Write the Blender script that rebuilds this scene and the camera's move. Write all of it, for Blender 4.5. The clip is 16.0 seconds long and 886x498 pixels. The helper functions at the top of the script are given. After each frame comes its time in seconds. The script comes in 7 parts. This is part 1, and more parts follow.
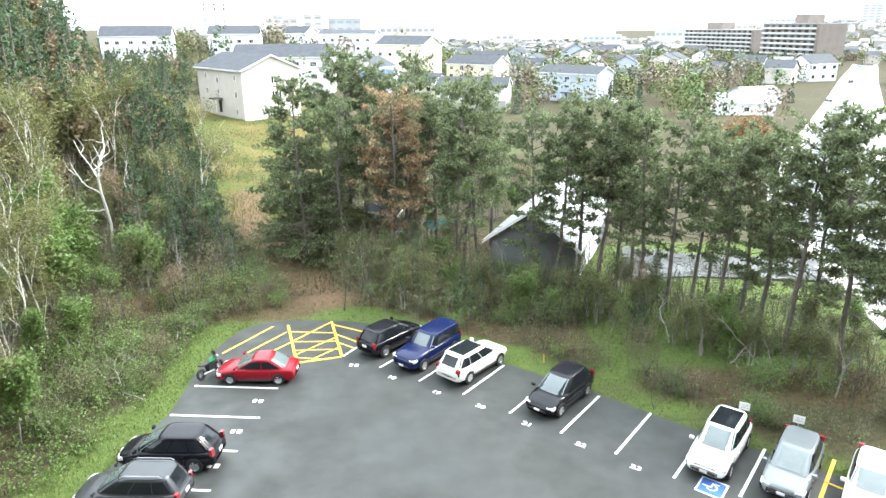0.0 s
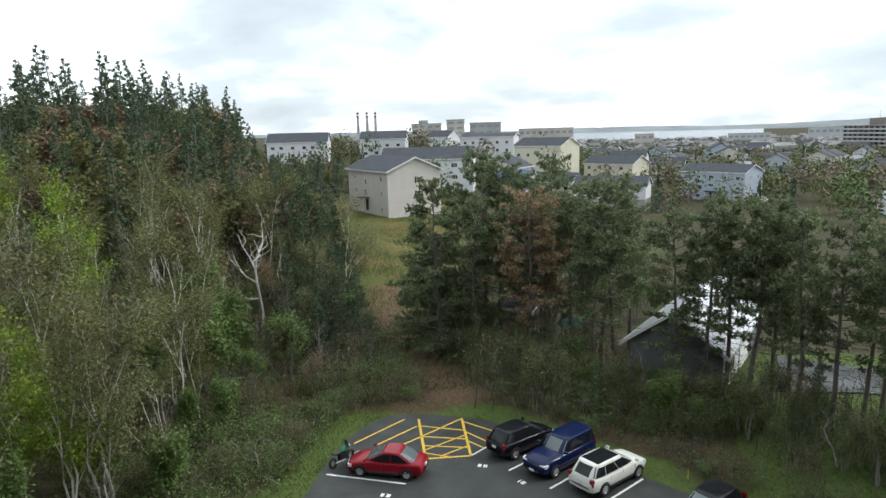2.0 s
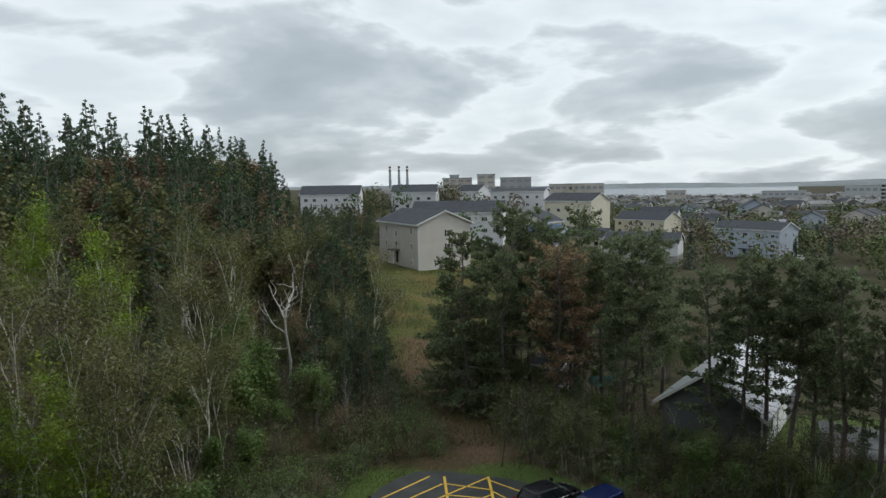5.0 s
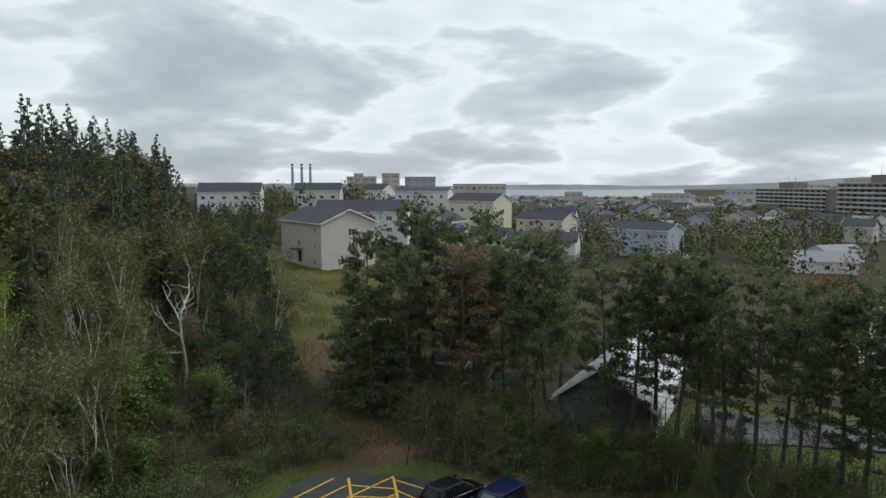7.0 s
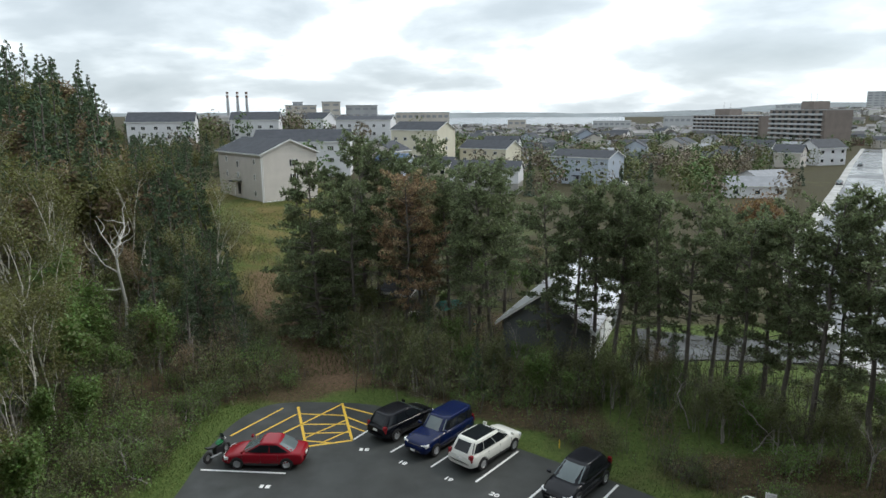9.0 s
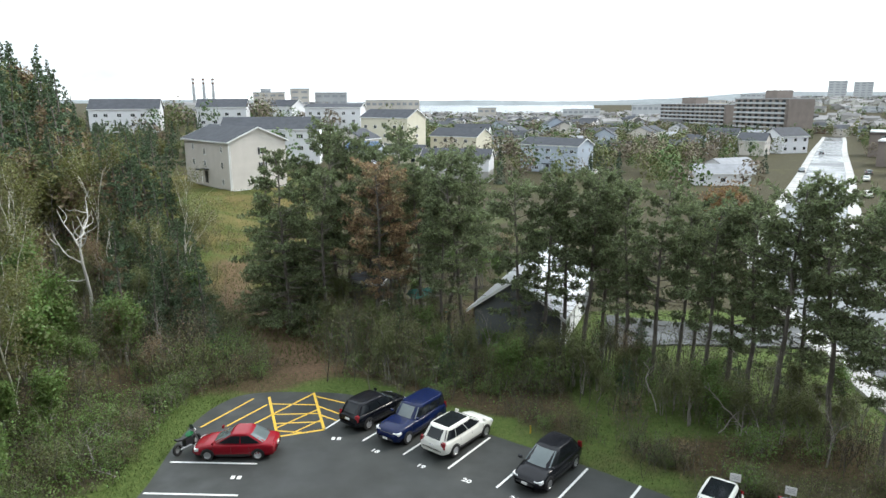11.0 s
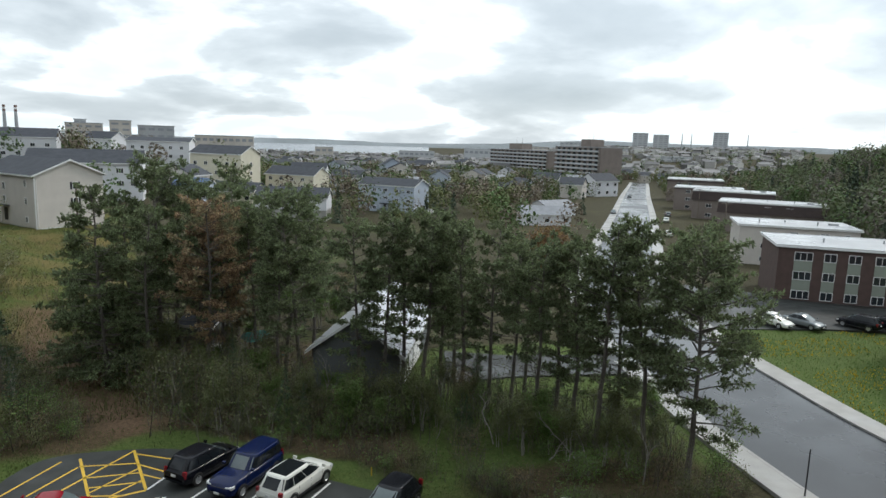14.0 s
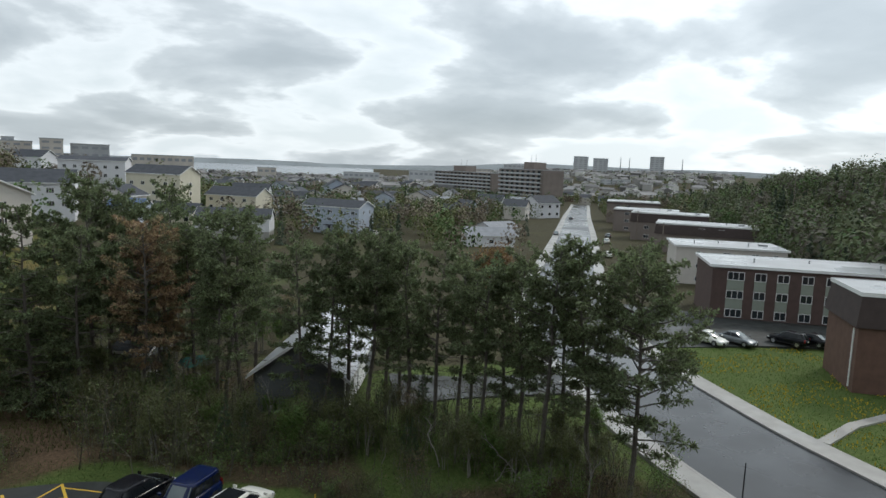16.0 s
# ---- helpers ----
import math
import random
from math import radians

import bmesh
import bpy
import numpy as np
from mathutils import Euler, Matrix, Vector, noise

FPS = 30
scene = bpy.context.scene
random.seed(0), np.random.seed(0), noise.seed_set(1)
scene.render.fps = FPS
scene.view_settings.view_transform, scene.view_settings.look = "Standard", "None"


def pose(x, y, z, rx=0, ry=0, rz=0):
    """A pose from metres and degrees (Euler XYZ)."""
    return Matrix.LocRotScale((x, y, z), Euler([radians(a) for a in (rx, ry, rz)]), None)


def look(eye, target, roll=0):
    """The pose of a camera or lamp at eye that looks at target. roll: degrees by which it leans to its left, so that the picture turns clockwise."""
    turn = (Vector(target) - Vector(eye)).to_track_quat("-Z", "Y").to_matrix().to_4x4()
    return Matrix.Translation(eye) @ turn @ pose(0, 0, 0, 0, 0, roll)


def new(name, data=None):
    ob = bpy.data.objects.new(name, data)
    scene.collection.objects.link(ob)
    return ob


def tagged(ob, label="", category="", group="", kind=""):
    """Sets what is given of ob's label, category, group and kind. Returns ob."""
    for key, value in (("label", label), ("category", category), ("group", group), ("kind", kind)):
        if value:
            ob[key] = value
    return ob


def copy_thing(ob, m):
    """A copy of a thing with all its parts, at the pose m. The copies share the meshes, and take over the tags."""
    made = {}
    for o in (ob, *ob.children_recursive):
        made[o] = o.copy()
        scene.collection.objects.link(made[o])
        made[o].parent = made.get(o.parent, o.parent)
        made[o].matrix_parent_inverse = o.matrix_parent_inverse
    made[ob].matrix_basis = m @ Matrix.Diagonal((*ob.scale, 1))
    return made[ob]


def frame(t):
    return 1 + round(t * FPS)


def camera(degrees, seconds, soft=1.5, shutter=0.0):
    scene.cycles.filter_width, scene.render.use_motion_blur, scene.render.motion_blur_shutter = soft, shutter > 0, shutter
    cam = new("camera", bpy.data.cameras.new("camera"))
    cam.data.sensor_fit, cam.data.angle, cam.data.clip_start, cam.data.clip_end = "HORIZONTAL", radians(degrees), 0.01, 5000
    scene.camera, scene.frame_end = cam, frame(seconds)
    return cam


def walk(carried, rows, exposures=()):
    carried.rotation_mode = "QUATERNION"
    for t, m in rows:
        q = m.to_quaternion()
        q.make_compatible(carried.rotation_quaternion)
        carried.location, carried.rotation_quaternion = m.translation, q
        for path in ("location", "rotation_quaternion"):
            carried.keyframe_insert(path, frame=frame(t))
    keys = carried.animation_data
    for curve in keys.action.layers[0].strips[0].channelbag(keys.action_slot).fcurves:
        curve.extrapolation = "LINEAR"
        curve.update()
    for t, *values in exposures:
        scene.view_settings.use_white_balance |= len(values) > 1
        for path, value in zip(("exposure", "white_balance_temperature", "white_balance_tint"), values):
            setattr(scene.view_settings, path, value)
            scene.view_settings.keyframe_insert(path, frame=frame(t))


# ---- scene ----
# a phone held at a seventh-floor window: it only turns
EYE = 19.0
cam = camera(67.0, 16.0, soft=1.5)
walk(cam, [
        (0, pose(0, 0, EYE, 71.44, 0.35, -1.23)),
        (0.5, pose(0, 0, EYE, 74.97, -0.21, 1.75)),
        (1, pose(0, 0, EYE, 78.90, -0.78, 2.02)),
        (1.5, pose(0, 0, EYE, 77.99, 0.15, 4.17)),
        (2, pose(0, 0, EYE, 79.89, 1.54, 10.26)),
        (2.5, pose(0, 0, EYE, 80.35, 1.98, 15.02)),
        (3, pose(0, 0, EYE, 79.66, 1.85, 18.62)),
        (3.5, pose(0, 0, EYE, 80.42, 1.80, 21.00)),
        (4, pose(0, 0, EYE, 81.05, 1.78, 21.71)),
        (4.5, pose(0, 0, EYE, 81.14, 1.68, 19.89)),
        (5, pose(0, 0, EYE, 84.49, 0.91, 12.87)),
        (7.5, pose(0, 0, EYE, 84.30, 0.10, 4.69)),
        (8, pose(0, 0, EYE, 84.00, 0.08, 4.53)),
        (8.5, pose(0, 0, EYE, 82.10, 0.15, 2.98)),
        (9, pose(0, 0, EYE, 78.34, 0.38, -0.08)),
        (9.5, pose(0, 0, EYE, 76.88, 0.25, -1.06)),
        (12, pose(0, 0, EYE, 77.65, -0.73, -4.77)),
        (12.5, pose(0, 0, EYE, 77.84, -1.44, -6.21)),
        (13, pose(0, 0, EYE, 78.59, -1.16, -7.82)),
        (13.5, pose(0, 0, EYE, 79.00, -1.91, -12.19)),
        (14, pose(0, 0, EYE, 80.85, -1.78, -16.19)),
        (14.5, pose(0, 0, EYE, 81.50, -1.49, -19.35)),
        (15, pose(0, 0, EYE, 81.90, -1.32, -19.82)),
        (15.5, pose(0, 0, EYE, 82.91, -1.45, -22.10)),
        (16, pose(0, 0, EYE, 82.84, -2.26, -20.87))],
     exposures=[(0, 2.2), (0.5, 1.6), (1.0, 0.8), (1.5, 0.38), (2.0, 0.35), (2.5, 0.1), (3.0, 0.42), (3.5, 0.4), (4.5, 0.2), (5.0, -0.45),
                (7.5, -0.43), (8.5, -0.4), (9.0, 0.08), (9.5, 0.45), (12.0, 0.85), (13.0, 0.65), (14.0, -0.05), (15.0, -0.35), (15.5, -0.58), (16.0, -0.35)])

# ---- sky, sun ----
SUN_AZ, SUN_EL = 70.0, 42.0          # degrees from +y towards +x, and up
world = bpy.data.worlds.new("world")
scene.world = world
world.use_nodes = True
wn, wl = world.node_tree.nodes, world.node_tree.links
wn.clear()


def wmath(op, a, b):
    n = wn.new("ShaderNodeMath")
    n.operation = op
    for i, v in enumerate((a, b)):
        if isinstance(v, (int, float)):
            n.inputs[i].default_value = v
        else:
            wl.new(v, n.inputs[i])
    return n.outputs[0]


sky = wn.new("ShaderNodeTexSky")
sky.sky_type, sky.sun_disc = "NISHITA", False
sky.sun_elevation, sky.sun_rotation = radians(SUN_EL), radians(SUN_AZ)
wtc = wn.new("ShaderNodeTexCoord")
wsep = wn.new("ShaderNodeSeparateXYZ")
wl.new(wtc.outputs["Generated"], wsep.inputs[0])
wz = wmath("ADD", wmath("MAXIMUM", wsep.outputs[2], 0.0), 0.26)
wcomb = wn.new("ShaderNodeCombineXYZ")
wl.new(wmath("DIVIDE", wsep.outputs[0], wz), wcomb.inputs[0])
wl.new(wmath("DIVIDE", wsep.outputs[1], wz), wcomb.inputs[1])
wnoise = wn.new("ShaderNodeTexNoise")
wnoise.inputs["Scale"].default_value = 1.15
wnoise.inputs["Detail"].default_value = 7.0
wnoise.inputs["Roughness"].default_value = 0.5
wnoise.inputs["Distortion"].default_value = 0.15
wl.new(wcomb.outputs[0], wnoise.inputs["Vector"])
wramp = wn.new("ShaderNodeValToRGB")
wramp.color_ramp.elements[0].position, wramp.color_ramp.elements[0].color = 0.40, (0.95, 1.06, 1.12, 1)
wramp.color_ramp.elements[1].position, wramp.color_ramp.elements[1].color = 0.72, (0.49, 0.57, 0.625, 1)
for at, col in ((0.475, (1.12, 1.22, 1.28, 1)), (0.51, (0.81, 0.90, 0.96, 1)), (0.57, (0.64, 0.725, 0.785, 1))):
    wramp.color_ramp.elements.new(at).color = col
wl.new(wnoise.outputs["Fac"], wramp.inputs[0])
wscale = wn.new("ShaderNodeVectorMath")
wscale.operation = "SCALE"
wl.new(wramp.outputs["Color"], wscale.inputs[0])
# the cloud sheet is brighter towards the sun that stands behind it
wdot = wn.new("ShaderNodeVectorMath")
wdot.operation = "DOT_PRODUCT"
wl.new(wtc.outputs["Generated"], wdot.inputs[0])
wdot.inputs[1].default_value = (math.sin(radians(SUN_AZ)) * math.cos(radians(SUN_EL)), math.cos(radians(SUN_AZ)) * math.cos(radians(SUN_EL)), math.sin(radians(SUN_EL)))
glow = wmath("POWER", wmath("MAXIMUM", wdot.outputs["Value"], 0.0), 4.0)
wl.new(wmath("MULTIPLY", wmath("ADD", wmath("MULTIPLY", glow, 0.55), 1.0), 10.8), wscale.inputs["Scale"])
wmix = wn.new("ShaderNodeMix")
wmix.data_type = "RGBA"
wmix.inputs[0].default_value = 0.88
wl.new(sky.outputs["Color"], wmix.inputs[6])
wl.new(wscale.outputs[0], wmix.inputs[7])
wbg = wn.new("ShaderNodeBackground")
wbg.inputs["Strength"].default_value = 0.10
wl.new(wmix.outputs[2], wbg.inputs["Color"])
wout = wn.new("ShaderNodeOutputWorld")
wl.new(wbg.outputs[0], wout.inputs[0])
sun_data = bpy.data.lights.new("sun", "SUN")
sun_data.energy, sun_data.angle, sun_data.color = 1.4, radians(11), (1.0, 0.95, 0.88)
sun = new("sun", sun_data)
sa, se = radians(SUN_AZ), radians(SUN_EL)
sun.matrix_world = look((60 * math.sin(sa) * math.cos(se), 60 * math.cos(sa) * math.cos(se), 60 * math.sin(se) + 40), (0, 0, 40))


# ---- materials ----
def mat(name, color, rough=0.7, var=0.25, scale=6.0, fine=60.0, bump=0.15, metal=0.0, hue=0.0, island=0.0, obj_rand=0.0,
        coat=0.0, transl=0.0, second=None, stain=0.45, spec=0.5):
    """A surface with variation at two scales, relief, and where asked a second colour in patches."""
    m = bpy.data.materials.new(name)
    m.use_nodes = True
    nt = m.node_tree
    nodes, links = nt.nodes, nt.links
    bsdf = nodes["Principled BSDF"]
    bsdf.inputs["Roughness"].default_value = rough
    bsdf.inputs["Metallic"].default_value = metal
    bsdf.inputs["Coat Weight"].default_value = coat
    bsdf.inputs["Coat Roughness"].default_value = 0.06
    bsdf.inputs["Specular IOR Level"].default_value = spec
    tc = nodes.new("ShaderNodeTexCoord")
    big = nodes.new("ShaderNodeTexNoise")
    big.inputs["Scale"].default_value = scale
    big.inputs["Detail"].default_value = 4.0
    links.new(tc.outputs["Object"], big.inputs["Vector"])
    small = nodes.new("ShaderNodeTexNoise")
    small.inputs["Scale"].default_value = fine
    small.inputs["Detail"].default_value = 3.0
    links.new(tc.outputs["Object"], small.inputs["Vector"])
    ramp = nodes.new("ShaderNodeMapRange")
    ramp.inputs[1].default_value, ramp.inputs[2].default_value = 0.3, 0.7
    ramp.inputs[3].default_value, ramp.inputs[4].default_value = 1.0 - var, 1.0 + var
    add = nodes.new("ShaderNodeMath")
    add.operation = "MULTIPLY_ADD"
    add.inputs[1].default_value = 0.65
    links.new(big.outputs["Fac"], add.inputs[0])
    sm = nodes.new("ShaderNodeMath")
    sm.operation = "MULTIPLY"
    sm.inputs[1].default_value = 0.35
    links.new(small.outputs["Fac"], sm.inputs[0])
    links.new(sm.outputs[0], add.inputs[2])
    links.new(add.outputs[0], ramp.inputs[0])
    hsv = nodes.new("ShaderNodeHueSaturation")
    hsv.inputs["Color"].default_value = (*color, 1)
    value = ramp.outputs[0]
    if second is not None:
        pick = nodes.new("ShaderNodeMapRange")
        pick.inputs[1].default_value, pick.inputs[2].default_value = stain, stain + 0.12
        links.new(big.outputs["Fac"], pick.inputs[0])
        mx = nodes.new("ShaderNodeMix")
        mx.data_type = "RGBA"
        mx.inputs[6].default_value, mx.inputs[7].default_value = (*color, 1), (*second, 1)
        links.new(pick.outputs[0], mx.inputs[0])
        links.new(mx.outputs[2], hsv.inputs["Color"])
    for amount, kind in ((island, "Geometry"), (obj_rand, "Object")):
        if amount:
            if kind == "Geometry":
                src = nodes.new("ShaderNodeNewGeometry").outputs["Random Per Island"]
            else:
                src = nodes.new("ShaderNodeObjectInfo").outputs["Random"]
            mr = nodes.new("ShaderNodeMapRange")
            mr.inputs[3].default_value, mr.inputs[4].default_value = 1 - amount, 1 + amount
            links.new(src, mr.inputs[0])
            mul = nodes.new("ShaderNodeMath")
            mul.operation = "MULTIPLY"
            links.new(value, mul.inputs[0])
            links.new(mr.outputs[0], mul.inputs[1])
            value = mul.outputs[0]
            if hue:
                hr = nodes.new("ShaderNodeMapRange")
                hr.inputs[3].default_value, hr.inputs[4].default_value = 0.5 - hue, 0.5 + hue
                links.new(src, hr.inputs[0])
                links.new(hr.outputs[0], hsv.inputs["Hue"])
    links.new(value, hsv.inputs["Value"])
    links.new(hsv.outputs[0], bsdf.inputs["Base Color"])
    if bump:
        b = nodes.new("ShaderNodeBump")
        b.inputs["Strength"].default_value = bump
        b.inputs["Distance"].default_value = 0.03
        links.new(add.outputs[0], b.inputs["Height"])
        links.new(b.outputs[0], bsdf.inputs["Normal"])
    if transl:
        tr = nodes.new("ShaderNodeBsdfTranslucent")
        links.new(hsv.outputs[0], tr.inputs["Color"])
        mixs = nodes.new("ShaderNodeMixShader")
        mixs.inputs[0].default_value = transl
        links.new(bsdf.outputs[0], mixs.inputs[1])
        links.new(tr.outputs[0], mixs.inputs[2])
        links.new(mixs.outputs[0], nodes["Material Output"].inputs["Surface"])
    return m


def glass_mat(name, tint, rough=0.05):
    m = mat(name, tint, rough, 0.15, 1.5, 20, 0.02, coat=0.6)
    return m


def wet_mat(name, color, low, high, scale=0.12, puddle=(0.42, 0.6), var=0.15):
    """Wet pavement: a film of water in patches makes it smooth and darker."""
    m = mat(name, color, 0.5, var, scale * 3, 40, 0.06)
    nodes, links = m.node_tree.nodes, m.node_tree.links
    tc = nodes.new("ShaderNodeTexCoord")
    n = nodes.new("ShaderNodeTexNoise")
    n.inputs["Scale"].default_value = scale
    n.inputs["Detail"].default_value = 5
    links.new(tc.outputs["Object"], n.inputs["Vector"])
    r = nodes.new("ShaderNodeMapRange")
    r.inputs[1].default_value, r.inputs[2].default_value = puddle
    r.inputs[3].default_value, r.inputs[4].default_value = high, low
    links.new(n.outputs["Fac"], r.inputs[0])
    links.new(r.outputs[0], nodes["Principled BSDF"].inputs["Roughness"])
    return m


M = {}
M["asphalt"] = wet_mat("asphalt", (0.034, 0.037, 0.035), 0.42, 0.75, 0.25, var=0.35)
M["road"] = wet_mat("wet_road", (0.045, 0.048, 0.053), 0.14, 0.36, 0.08)
M["road"].node_tree.nodes["Principled BSDF"].inputs["Specular IOR Level"].default_value = 0.3
M["concrete"] = wet_mat("concrete", (0.34, 0.33, 0.31), 0.3, 0.7, 0.3)
M["white_paint"] = mat("white_paint", (0.78, 0.78, 0.76), 0.6, 0.12, 3, 40, 0.1, second=(0.5, 0.5, 0.5), stain=0.6)
M["yellow_paint"] = mat("yellow_paint", (0.72, 0.46, 0.05), 0.6, 0.12, 3, 40, 0.1, second=(0.45, 0.32, 0.08), stain=0.6)
M["blue_paint"] = mat("blue_paint", (0.04, 0.13, 0.42), 0.6, 0.12, 3, 40, 0.1)
M["grass_blade"] = mat("grass_blade", (0.088, 0.128, 0.034), 0.6, 0.2, 0.2, 8, 0, island=0.5, hue=0.03, transl=0.3)
M["dry_grass"] = mat("dry_grass", (0.115, 0.13, 0.04), 0.7, 0.3, 0.15, 6, 0, island=0.5, hue=0.02, transl=0.25)
M["dandelion"] = mat("dandelion", (0.6, 0.42, 0.02), 0.6, 0.1, 1, 10, 0, island=0.2)
M["pine_needles"] = mat("pine_needles", (0.165, 0.20, 0.10), 0.55, 0.25, 0.5, 4, 0, island=0.65, hue=0.025, transl=0.45)
M["spruce_needles"] = mat("spruce_needles", (0.068, 0.105, 0.05), 0.6, 0.25, 0.4, 4, 0, island=0.55, hue=0.02, transl=0.25)
M["birch_leaf"] = mat("birch_leaf", (0.155, 0.155, 0.048), 0.5, 0.2, 0.4, 4, 0, island=0.45, hue=0.035, transl=0.4)
M["lime_leaf"] = mat("lime_leaf", (0.23, 0.32, 0.03), 0.5, 0.2, 0.4, 4, 0, island=0.4, hue=0.025, transl=0.4)
M["green_leaf"] = mat("green_leaf", (0.135, 0.205, 0.052), 0.5, 0.2, 0.4, 4, 0, island=0.4, hue=0.03, transl=0.42)
M["olive_leaf"] = mat("olive_leaf", (0.125, 0.14, 0.05), 0.6, 0.25, 0.4, 4, 0, island=0.35, hue=0.03, transl=0.35)
M["bud_leaf"] = mat("bud_leaf", (0.18, 0.128, 0.072), 0.6, 0.25, 0.4, 4, 0, island=0.35, hue=0.03, transl=0.3)
M["rust_leaf"] = mat("rust_needles", (0.34, 0.235, 0.14), 0.6, 0.25, 0.45, 4, 0, island=0.5, hue=0.02, transl=0.35, second=(0.17, 0.175, 0.095), stain=0.5)
M["copper_leaf"] = mat("copper_leaf", (0.20, 0.115, 0.045), 0.6, 0.2, 0.4, 4, 0, island=0.4, hue=0.02, transl=0.3)
M["bark"] = mat("bark", (0.13, 0.115, 0.10), 0.9, 0.35, 3, 25, 0.6)
M["grey_bark"] = mat("grey_bark", (0.27, 0.25, 0.23), 0.9, 0.3, 3, 25, 0.5)
M["birch_bark"] = mat("birch_bark", (0.64, 0.61, 0.55), 0.7, 0.2, 2, 15, 0.2, second=(0.14, 0.12, 0.11), stain=0.6)
M["twig"] = mat("twig", (0.125, 0.115, 0.088), 0.9, 0.3, 3, 25, 0.2, obj_rand=0.5)
M["dead_wood"] = mat("dead_wood", (0.52, 0.50, 0.46), 0.8, 0.25, 2, 18, 0.3)
M["far_green"] = mat("far_green", (0.07, 0.115, 0.03), 0.8, 0.2, 0.02, 0.3, 0, island=0.14, hue=0.03)
M["far_olive"] = mat("far_olive", (0.12, 0.13, 0.045), 0.8, 0.2, 0.02, 0.3, 0, island=0.14, hue=0.03)
M["far_brown"] = mat("far_brown", (0.15, 0.12, 0.085), 0.8, 0.2, 0.02, 0.3, 0, island=0.14, hue=0.02)
M["hill_olive"] = mat("hill_olive", (0.105, 0.128, 0.062), 0.8, 0.2, 0.02, 0.3, 0, island=0.16, hue=0.03, transl=0.25)
M["hill_brown"] = mat("hill_brown", (0.125, 0.115, 0.09), 0.8, 0.2, 0.02, 0.3, 0, island=0.16, hue=0.02, transl=0.25)
# far hills: the pale blue-grey of distance haze is put into the base colour
M["far_hill_haze"] = mat("far_hill_haze", (0.20, 0.225, 0.235), 0.9, 0.3, 0.004, 0.05, 0)
M["far_dark"] = mat("far_dark", (0.045, 0.065, 0.038), 0.8, 0.2, 0.02, 0.3, 0, island=0.14, hue=0.02)
M["siding_beige"] = mat("siding_beige", (0.56, 0.52, 0.475), 0.6, 0.08, 0.6, 14, 0.05)
M["siding_white"] = mat("siding_white", (0.66, 0.66, 0.68), 0.55, 0.07, 0.6, 14, 0.05)
M["siding_cream"] = mat("siding_cream", (0.62, 0.58, 0.46), 0.55, 0.07, 0.6, 14, 0.05)
M["siding_blue"] = mat("siding_blue", (0.40, 0.45, 0.53), 0.55, 0.08, 0.6, 14, 0.05)
M["siding_grey"] = mat("siding_grey", (0.115, 0.125, 0.125), 0.7, 0.15, 0.6, 14, 0.1)
M["shingle"] = mat("shingle", (0.062, 0.067, 0.078), 0.8, 0.25, 0.8, 9, 0.3, spec=0.25)
M["shingle_mid"] = mat("shingle_mid", (0.24, 0.25, 0.27), 0.6, 0.2, 0.8, 9, 0.2, spec=0.3)
M["shingle_light"] = mat("shingle_light", (0.50, 0.52, 0.55), 0.32, 0.15, 0.8, 9, 0.2)
M["flat_roof"] = wet_mat("flat_roof", (0.40, 0.41, 0.42), 0.18, 0.5, 0.1)
M["brick"] = mat("brick", (0.092, 0.058, 0.05), 0.8, 0.22, 1.2, 30, 0.3)
M["brick_orange"] = mat("brick_orange", (0.135, 0.075, 0.056), 0.8, 0.24, 1.2, 30, 0.3)
M["brick_dark"] = mat("brick_dark", (0.055, 0.038, 0.035), 0.75, 0.22, 1.2, 30, 0.3)
M["panel_green"] = mat("panel_green", (0.26, 0.29, 0.24), 0.6, 0.1, 1.0, 20, 0.1)
M["trim_white"] = mat("trim_white", (0.75, 0.75, 0.74), 0.5, 0.06, 1.0, 20, 0.05)
M["glass"] = glass_mat("window_glass", (0.025, 0.03, 0.035))
M["dark_metal"] = mat("dark_metal", (0.05, 0.05, 0.055), 0.45, 0.2, 3, 30, 0.1, metal=0.6)
M["steel"] = mat("steel", (0.42, 0.43, 0.44), 0.4, 0.15, 3, 30, 0.1, metal=0.8)
M["wood_pole"] = mat("wood_pole", (0.17, 0.14, 0.115), 0.85, 0.25, 2, 25, 0.4)
M["plank"] = mat("plank", (0.15, 0.13, 0.115), 0.8, 0.3, 2, 25, 0.3)
M["teal_plastic"] = mat("teal_plastic", (0.03, 0.2, 0.17), 0.5, 0.15, 2, 20, 0.05)
M["blue_tarp"] = mat("blue_tarp", (0.07, 0.13, 0.26), 0.5, 0.2, 0.8, 10, 0.3)
# skyline grey, tan and pale concrete: base colours lightened to stand in for haze
M["far_grey"] = mat("far_grey", (0.36, 0.37, 0.38), 0.8, 0.2, 0.05, 0.6, 0)
M["far_tan"] = mat("far_tan", (0.50, 0.46, 0.41), 0.8, 0.2, 0.05, 0.6, 0)
M["far_walls"] = mat("far_walls", (0.36, 0.35, 0.33), 0.8, 0.15, 0.02, 0.3, 0, island=0.75, hue=0.03)
M["far_roofs"] = mat("far_roofs", (0.17, 0.165, 0.165), 0.8, 0.2, 0.02, 0.3, 0, island=0.6, hue=0.04)
M["far_pale"] = mat("far_pale", (0.46, 0.47, 0.48), 0.8, 0.15, 0.05, 0.6, 0)
M["far_window"] = mat("far_window", (0.26, 0.27, 0.29), 0.4, 0.2, 0.05, 0.6, 0)
M["tower_brick"] = mat("tower_brick", (0.20, 0.165, 0.145), 0.8, 0.2, 0.2, 2, 0.05)
